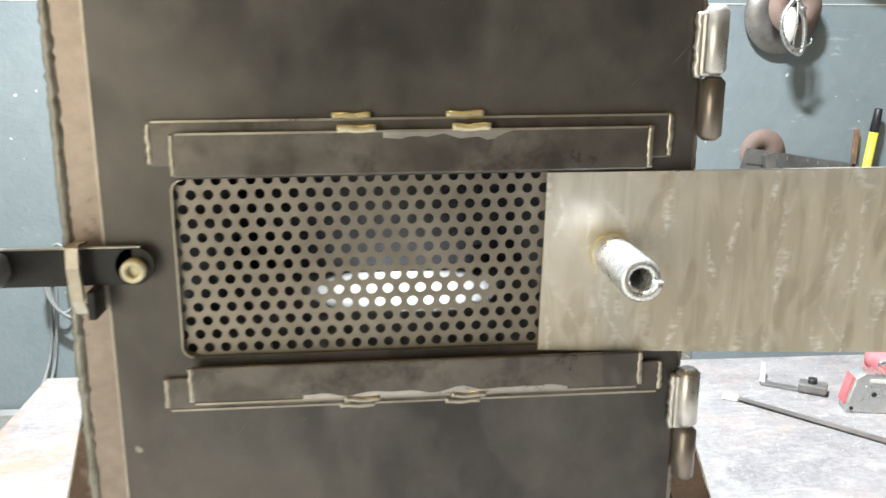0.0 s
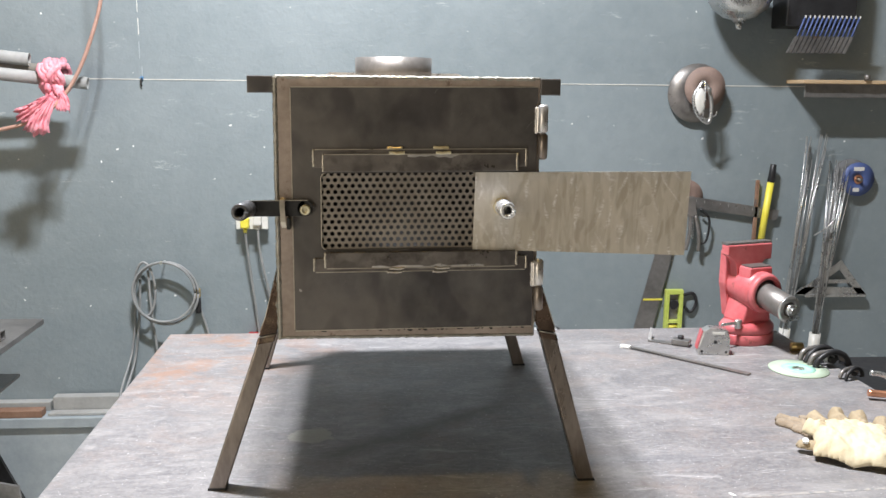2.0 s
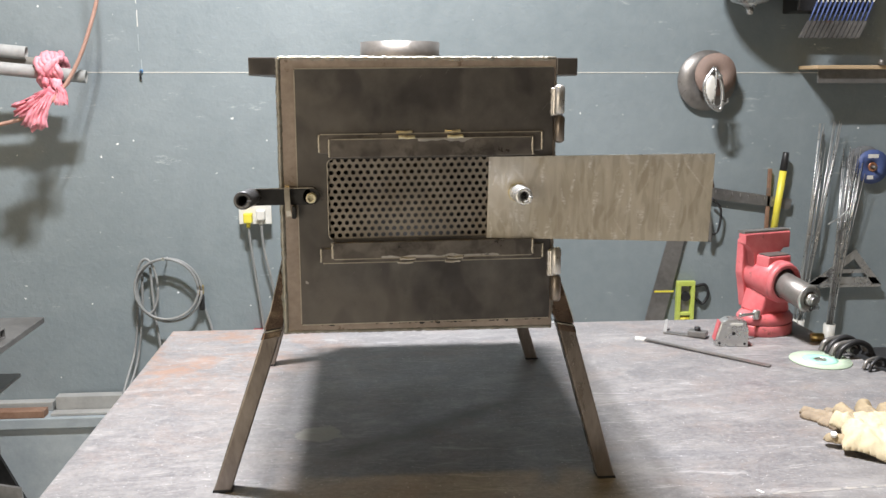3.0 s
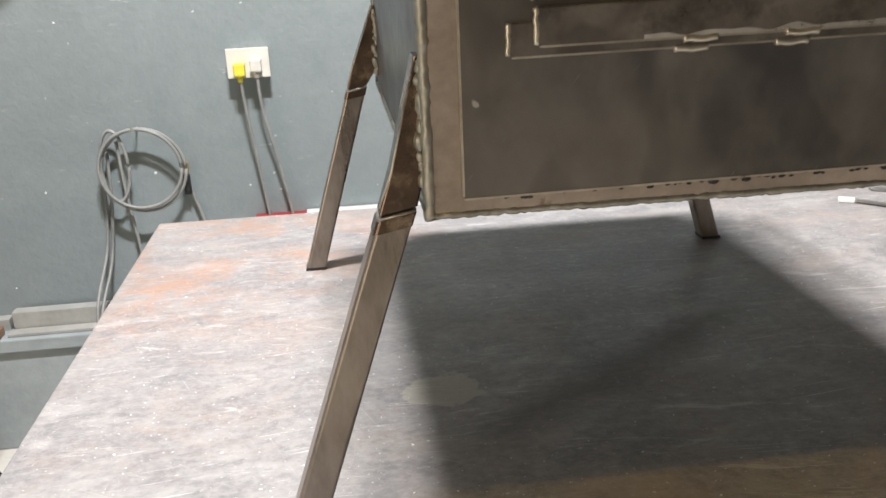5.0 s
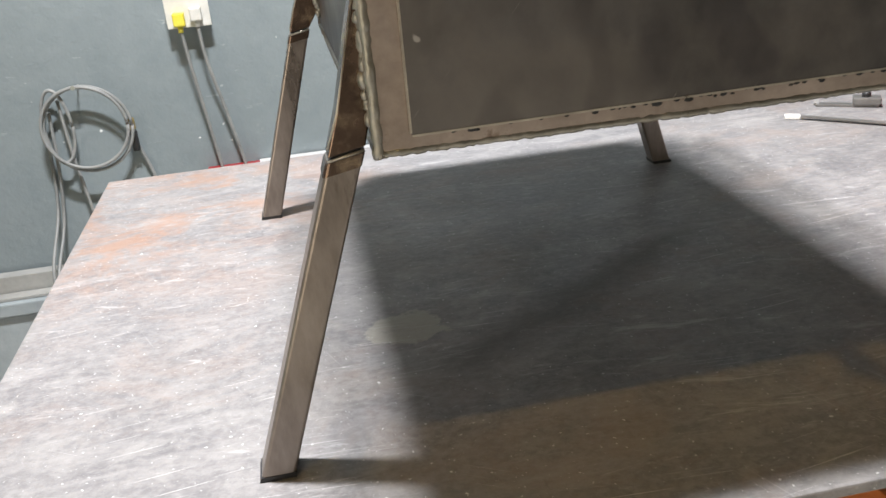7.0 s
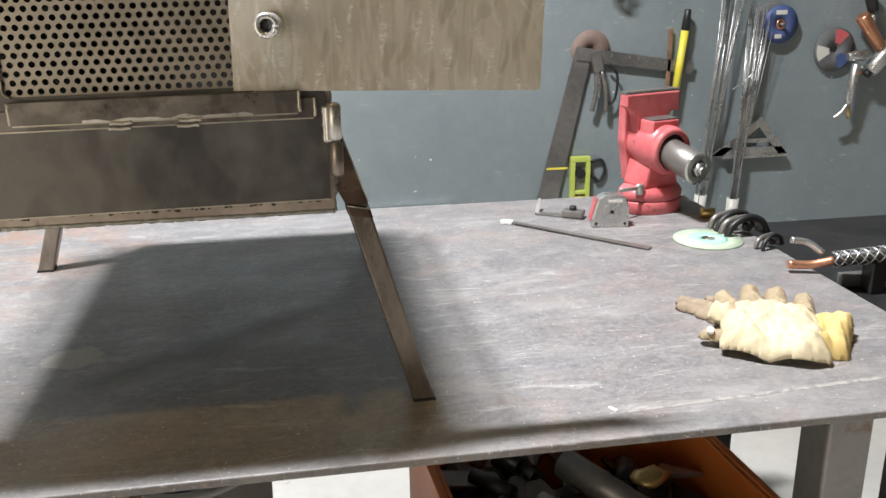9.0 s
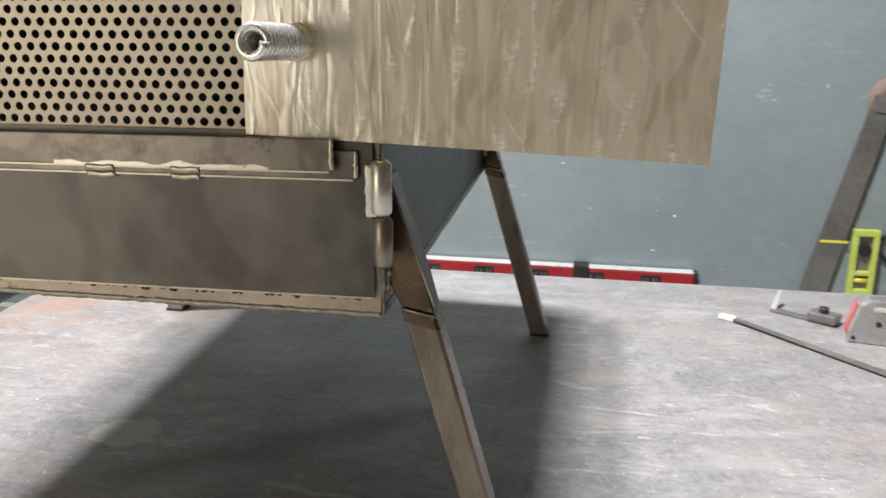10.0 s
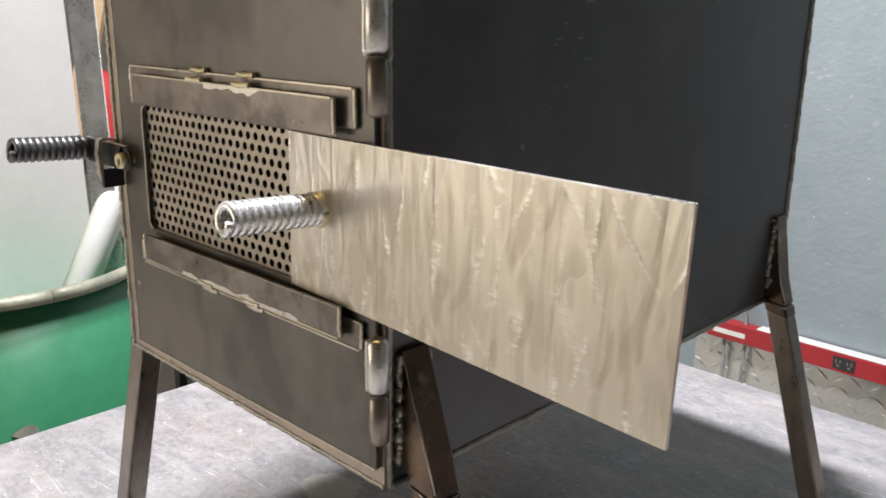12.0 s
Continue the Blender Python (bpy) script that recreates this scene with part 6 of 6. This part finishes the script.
film_part("tail", crumpled(14, 16, [(-0.955, 1.348, 1.470), (-0.972, 1.340, 1.440), (-0.992, 1.338, 1.408), (-1.000, 1.338, 1.385)], lambda f: 0.010 + 0.022 * f, lambda f: 0.004 + 0.007 * f, 9, 0.020))
film_part("tail", crumpled(10, 14, [(-0.935, 1.352, 1.485), (-0.925, 1.346, 1.465), (-0.928, 1.344, 1.440)], lambda f: 0.010 + 0.010 * f, lambda f: 0.005, 14, 0.010))
oc = solid("extension_cord", sweep(B(), curve_points([(-0.80, 1.36, 2.05), (-0.800, 1.36, 1.80), (-0.850, 1.36, 1.62), (-0.915, 1.352, 1.49), (-0.990, 1.342, 1.42), (-1.08, 1.338, 1.385), (-1.20, 1.338, 1.378), (-1.6, 1.34, 1.42)], 8), 0.0055, 8), ORANGE_CORD, "orange extension cord looped over the pipes", "cord")

# pipes, rag, cord scaled wallward from a camera position, keeping its view
CAMERA_SCALE = Matrix.Translation((-0.056, -1.235, 1.5)) @ Matrix.Scale(1.122, 4) @ Matrix.Translation((0.056, 1.235, -1.5))
for hung in (*cd.children, *rag.children, oc):
    hung.data.transform(CAMERA_SCALE)

# steel rack at the left of the bench
rk = thing("steel_rack", (-1.45, 1.35, 0), "steel stock rack with offcuts, beside the bench", "rack")
part("shelf", box(B(), -1.95, -1.075, 1.12, 1.48, 0.772, 0.790, 0.002), STOCK, rk)
part("shelf", box(B(), -1.95, -1.16, 1.15, 1.48, 0.600, 0.612, 0.002), STOCK, rk)
for x in (-1.90, -1.22):
    part("post", box(B(), x, x + 0.04, 1.30, 1.34, 0.0, 0.771, 0.003), STOCK, rk)
for k, (x, z, m) in enumerate(((-1.10, 0.791, STOCK), (-1.17, 0.613, WOOD), (-1.19, 0.640, STOCK))):
    tube = tagged(solid("steel_tube", box(box(box(box(B(), x - 0.8, x, 1.22, 1.255, z, z + 0.003), x - 0.8, x, 1.22, 1.255, z + 0.025, z + 0.028), x - 0.8, x, 1.22, 1.2235, z + 0.003, z + 0.025), x - 0.8, x, 1.2515, 1.255, z + 0.003, z + 0.025), m, "length of square steel tube lying on the rack", "steel tube", "stock on the rack"))
for k, (pts, m) in enumerate((([(-1.30, 1.25, 0.52), (-1.17, 1.22, 0.53), (-0.985, 1.30, 0.005), (-1.20, 1.32, 0.005)], BLACK_BAR), ([(-1.30, 1.18, 0.42), (-1.06, 1.16, 0.38), (-1.06, 1.18, 0.27), (-1.30, 1.20, 0.30)], STOCK), ([(-1.25, 1.12, 0.30), (-1.12, 1.12, 0.31), (-1.10, 1.16, 0.005), (-1.24, 1.16, 0.005)], STOCK))):
    solid("plate_offcut", plate(B(), pts, 0.008), m, ("dark triangular plate offcut leaning on the rack", "grey flat bar offcut leaning on the rack", "grey plate offcut standing on the floor")[k], "offcut", "offcuts by the rack")
for k in range(6):
    x, y = -1.10 + 0.06 * k, 1.30 + 0.05 * (k % 3)
    solid("scrap_piece", box(B(), -0.06, 0.06, -0.025, 0.025, 0, 0.018 + 0.006 * k, 0.002, turned(x, y, 0.0, 25 * k)), (RUSTY, STOCK, WOOD)[k % 3], "short scrap offcut lying on the floor", "offcut", "scrap on the floor")

# ---- under the bench ----
# one middle post built as two strips, a pale and a brown face
part("leg", box(B(), -0.170, -0.117, -0.005, 0.060, 0.0, TOP - 0.0105, 0.003), GREY_TUB, bench, "pale face of the middle post")
part("leg", box(B(), -0.1165, -0.063, -0.002, 0.055, 0.0, TOP - 0.0105, 0.003), RUSTY, bench, "brown face of the middle post")
cr = thing("orange_crate", (0.55, 0.15, 0.46), "orange plastic crate filled with steel scrap", "crate")
CMX = turned(0.344, 0.073, 0.413, -12.5) @ Matrix(((1, -0.30, 0, 0), (0, 1, 0, 0), (0, 0, 1, 0), (0, 0, 0, 1)))
W_, D_, H_ = 0.475, 0.40, 0.235
for nm, a in (("front_side", (0, W_, 0, 0.008)), ("rear_side", (0, W_, D_ - 0.008, D_)), ("end_side", (0, 0.008, 0.008, D_ - 0.008)), ("end_side", (W_ - 0.008, W_, 0.008, D_ - 0.008))):
    side_ = part(nm, lay(box(B(), a[0], a[1], a[2], a[3], 0.008, H_, 0.002), CMX), ORANGE_BIN, cr)
    if nm == "front_side":
        for z in (0.12, 0.175, 0.21):
            part("rib", lay(box(B(), 0.02, W_ - 0.02, -0.012, -0.0005, z, z + 0.008, 0.002), CMX), ORANGE_BIN, side_)
        for k in range(9):
            part("slot", lay(box(B(), 0.16 + k * 0.034, 0.184 + k * 0.034, -0.0015, 0.0, 0.188, 0.202), CMX), RUSTY, side_)
part("base", lay(box(B(), 0, W_, 0, D_, 0.0, 0.0075), CMX), ORANGE_BIN, cr)
part("rim", lay(box(box(box(box(B(), -0.012, W_ + 0.012, -0.014, -0.0005, H_ - 0.012, H_ + 0.002, 0.002), -0.012, W_ + 0.012, D_ + 0.0005, D_ + 0.014, H_ - 0.012, H_ + 0.002, 0.002), -0.014, -0.0005, -0.0004, D_, H_ - 0.012, H_ + 0.002, 0.002), W_ + 0.0005, W_ + 0.014, -0.0004, D_, H_ - 0.012, H_ + 0.002, 0.002), CMX), ORANGE_BIN, cr)
rng = random.Random(12)
for k in range(80):
    x, y = rng.uniform(0.05, W_ - 0.06), rng.uniform(0.05, D_ - 0.06)
    m = CMX @ turned(x, y, rng.uniform(0.09, 0.185), rng.uniform(0, 180)) @ Matrix.Rotation(rng.uniform(-0.4, 0.4), 4, "X")
    kind = rng.random()
    bm = B()
    if kind < 0.4:
        box(bm, -0.05, 0.05, -0.022, 0.022, 0, 0.006, 0.001)
    elif kind < 0.7:
        rod(bm, (-0.035, 0, 0.012), (0.035, 0, 0.012), 0.016, n=14, inner=0.013)
    else:
        prism(bm, [(-0.04, -0.02, 0), (0.05, -0.015, 0), (0.01, 0.035, 0)], [(-0.04, -0.02, 0.006), (0.05, -0.015, 0.006), (0.01, 0.035, 0.006)])
    # darker steels put the bench's shade into the scrap's colour
    solid("scrap_offcut", lay(bm, m), (IRON, BLACK_BAR, STOCK, BLACK_BAR)[k % 4], "steel offcut in the orange crate, darkened for the bench's shade", "offcut", "scrap in the crate")
for k, (x, y, l, d) in enumerate(((0.20, 0.065, 0.17, -4), (0.37, 0.09, 0.15, -30), (0.26, 0.13, 0.14, -28))):
    solid("wood_strip", lay(box(B(), -l / 2, l / 2, -0.010, 0.010, 0, 0.010, 0.001), CMX @ turned(x + 0.04, y, 0.185, d)), WOOD, "pale wood strip lying on the scrap", "strip", "strips in the crate")
solid("scrap_pipe", lay(rod(B(), (0.30, 0.13, 0.195), (0.22, 0.24, 0.215), 0.026, n=22, inner=0.023), CMX), STOCK, "short grey pipe offcut lying in the crate", "pipe")
solid("brass_scrap", lay(lump(B(), (0.34, 0.20, 0.215), (0.035, 0.022, 0.012), 0.6, 0.5, 3, 2), CMX), BRASS, "crumpled yellow metal scrap lying in the crate", "scrap")
solid("scrap_barrel", revolve(B(), [(0.27, 0.0), (0.275, 0.02), (0.270, 0.18), (0.276, 0.195), (0.270, 0.21), (0.275, 0.398), (0.268, 0.412)], 44, (0.45, 0.30, 0)), BLACK_BAR, "black steel barrel standing under the orange crate", "barrel")

tub = thing("grey_tub", (-0.32, 0.28, 0), "grey plastic tub full of pipe offcuts", "tub")
bm = B()
n = 40
prof = [(0.82, 0.0), (1.0, 0.61), (1.06, 0.615), (1.06, 0.64), (0.97, 0.64), (0.80, 0.03)]
rings = []
for s, z in prof:
    rings.append([bm.verts.new((-0.315 + s * 0.19 * (abs(math.cos(a)) ** 0.5) * (1 if math.cos(a) > 0 else -1), 0.26 + s * 0.22 * (abs(math.sin(a)) ** 0.5) * (1 if math.sin(a) > 0 else -1), z)) for a in (2 * math.pi * k / n for k in range(n))])
for a, b in zip(rings, rings[1:]):
    for k in range(n):
        f = bm.faces.new((a[k], a[(k + 1) % n], b[(k + 1) % n], b[k]))
        f.smooth = True
bm.faces.new(rings[0][::-1]), bm.faces.new(rings[-1])
part("shell", bm, GREY_TUB, tub)
for k, (a, b, r, m) in enumerate((((-0.245, 0.13, 0.685), (-0.34, 0.36, 0.20), 0.040, BLACK_BAR), ((-0.36, 0.16, 0.70), (-0.34, 0.36, 0.10), 0.030, STOCK), ((-0.29, 0.30, 0.74), (-0.28, 0.30, 0.10), 0.028, IRON), ((-0.20, 0.24, 0.68), (-0.30, 0.34, 0.12), 0.024, STOCK), ((-0.40, 0.28, 0.72), (-0.36, 0.28, 0.10), 0.034, PVC))):
    solid("pipe_offcut", rod(B(), a, b, r, n=24, inner=r - 0.004), m, "length of steel pipe standing in the tub", "pipe", "pipes in the tub")
rb = thing("round_bin", (-0.055, 0.36, 0), "round grey waste bin standing under the bench", "bin")
part("shell", rod(B(), (-0.055, 0.36, 0.0), (-0.055, 0.36, 0.66), 0.112, 0.130, n=40, inner=0.108), GREY_TUB, rb)
part("rim", sweep(B(), [(-0.055 + 0.131 * math.cos(a * math.pi / 24), 0.36 + 0.131 * math.sin(a * math.pi / 24), 0.664) for a in range(49)], 0.006, 8), GREY_TUB, rb)
# black sleeve lines the inside of the bin
part("liner", rod(B(), (-0.055, 0.36, 0.3), (-0.055, 0.36, 0.655), 0.106, n=40, inner=0.1), BLACK, rb, "black inner sleeve")
solid("floor_cable", sweep(B(), curve_points([(0.03, 0.36, 0.012), (0.02, 0.30, 0.20), (0.08, 0.26, 0.30), (0.16, 0.22, 0.20), (0.22, 0.16, 0.012), (0.30, 0.0, 0.008), (0.35, -0.25, 0.008)], 8), 0.006, 8), GREY_CABLE, "grey cable arching over the floor", "cable")

# ---- left of the bench ----
dr = thing("green_drum", (-1.13, 0.17, 0), "green steel scrap drum with an open top", "drum")
DX, DY, DR, DZ = -1.13, 0.17, 0.285, 1.0
bm = B()
n = 56
prof = [(0.280, 0.0), (0.283, 0.02), (0.278, 0.30), (0.287, 0.32), (0.278, 0.34), (0.278, 0.64), (0.287, 0.66), (0.278, 0.68), (0.280, 0.985), (0.274, 0.985), (0.274, 0.02)]
rings = [[bm.verts.new((DX + r * math.cos(2 * math.pi * k / n), DY + r * math.sin(2 * math.pi * k / n), z)) for k in range(n)] for r, z in prof]
for a, b in zip(rings, rings[1:]):
    for k in range(n):
        f = bm.faces.new((a[k], a[(k + 1) % n], b[(k + 1) % n], b[k]))
        f.smooth = True
bm.faces.new(rings[0][::-1]), bm.faces.new(rings[-1])
part("shell", bm, GREEN_DRUM, dr)
part("rim", sweep(B(), [(DX + 0.282 * math.cos(a * math.pi / 32), DY + 0.282 * math.sin(a * math.pi / 32), 0.99) for a in range(65)], 0.0115, 10), RIM_PALE, dr, "rolled rim worn to sandy primer")
solid("aluminium_sheet", prism(B(), [(-0.990, 0.330, 0.05), (-1.27, -0.03, 0.05), (-1.30, -0.06, 1.95), (-1.02, 0.300, 1.95)], [(-0.996, 0.334, 0.05), (-1.276, -0.026, 0.05), (-1.306, -0.056, 1.95), (-1.026, 0.304, 1.95)]), ALU, "tall aluminium sheet offcut standing in the drum", "metal sheet")
solid("bent_sheet", prism(B(), [(-0.985, 0.336, 0.05), (-0.955, 0.372, 0.05), (-0.985, 0.345, 1.70), (-1.015, 0.310, 1.70)], [(-0.989, 0.339, 0.05), (-0.959, 0.376, 0.05), (-0.989, 0.349, 1.70), (-1.019, 0.314, 1.70)]), BRIGHT, "narrow bent metal strip standing in the drum", "metal strip")
solid("white_pipe", rod(B(), (-0.878, 0.105, 0.735), (-1.313, 1.044, 2.09), 0.030, n=24, inner=0.026), SOAPSTONE, "white pipe leaning out of the drum", "pipe")

st2 = thing("anvil_stand", (-1.9, 1.0, 0), "grey steel channel block on a black stand", "stand")
part("channel_base", box(B(), -2.13, -1.66, 0.85, 1.15, 0.545, 0.575, 0.006), GREY_TUB, st2)
part("channel_side", box(B(), -2.13, -2.105, 0.85, 1.15, 0.576, 0.86, 0.006), GREY_TUB, st2)
part("channel_top", box(B(), -2.13, -1.78, 0.85, 1.15, 0.861, 0.885, 0.006), GREY_TUB, st2)
for x, y in ((-2.10, 0.88), (-1.73, 0.88), (-2.10, 1.07), (-1.73, 1.07)):
    part("leg", box(B(), x, x + 0.05, y, y + 0.05, 0, 0.544, 0.003), BLACK_BAR, st2)
solid("blue_bucket", revolve(B(), [(0.12, 0), (0.15, 0.30), (0.155, 0.31), (0.14, 0.31)], 32, (-1.55, 1.25, 0)), DENIM, "dark blue bucket standing on the floor", "bucket")
for k in range(5):
    solid("dark_rag", lump(B(), (-2.05 + 0.07 * k, 0.98 + 0.05 * (k % 2), 0.91 + 0.012 * (k % 3)), (0.06, 0.045, 0.026), k, 0.5, k + 20), (BLACK, GREY_CABLE, STOCK)[k % 3], "crumpled dark rag lying on the steel block", "rag", "rags on the block")
hide = B()
rows = []
for i in range(16):
    z = 1.33 - i * 0.052
    rows.append([hide.verts.new((-2.46 + 0.073 * k + 0.02 * math.sin(i * 0.6 + k), 1.36 + 0.04 * math.sin(k * 1.3 + i * 0.25) - 0.012 * i * (0.2 + 0.04 * k), z - 0.02 * math.cos(k * 0.9))) for k in range(12)])
for a, b in zip(rows, rows[1:]):
    for k in range(11):
        f = hide.faces.new((a[k], a[k + 1], b[k + 1], b[k]))
        f.smooth = True
hd2 = thing("leather_apron", (-1.66, 1.30, 0.5), "tan suede welding apron draped over a wooden rack", "apron")
cloth = part("hide", hide, SUEDE, hd2)
so = cloth.modifiers.new("thickness", "SOLIDIFY")
so.thickness = 0.008
wr = thing("wood_rack", (-1.7, 1.45, 0), "rack with wooden boards standing behind the apron", "rack")
part("rail", box(B(), -2.50, -1.63, 1.43, 1.47, 1.30, 1.335, 0.003), WOOD, wr)
for x in (-2.49, -1.70):
    part("post", box(B(), x, x + 0.04, 1.475, 1.515, 0.0, 1.33, 0.003), WOOD, wr)
for k in range(5):
    solid("wood_board", box(B(), -2.26 + 0.10 * k, -2.18 + 0.10 * k, 1.52, 1.56, 0.0, 1.45 + 0.07 * ((k * 3) % 4), 0.003), WOOD if k % 2 else PALE_PLASTIC, "pale pine board standing upright in the rack", "board", "boards in the rack")
solid("red_cloth", lump(B(), (-2.33, 0.95, 1.10), (0.10, 0.10, 0.16), 0.2, 0.35, 14), RED_CLOTH, "red cloth bundle resting on the shelf", "cloth")
sd = thing("side_shelf", (-2.4, 0.85, 0), "dark shelf unit standing behind the drum", "shelf")
part("board", box(B(), -2.62, -2.16, 0.55, 1.15, 0.93, 0.955, 0.003), BLACK_BAR, sd)
for x in (-2.60, -2.21):
    for y in (0.58, 1.08):
        part("post", box(B(), x, x + 0.04, y, y + 0.04, 0, 0.929, 0.003), BLACK_BAR, sd)
solid("pale_plank", prism(B(), [(-2.26, 0.76, 0.956), (-2.20, 0.80, 0.956), (-2.17, 0.99, 1.75), (-2.23, 0.95, 1.75)], [(-2.28, 0.78, 0.956), (-2.22, 0.82, 0.956), (-2.19, 1.01, 1.75), (-2.25, 0.97, 1.75)]), WOOD, "pale wooden plank leaning on the shelf", "plank")
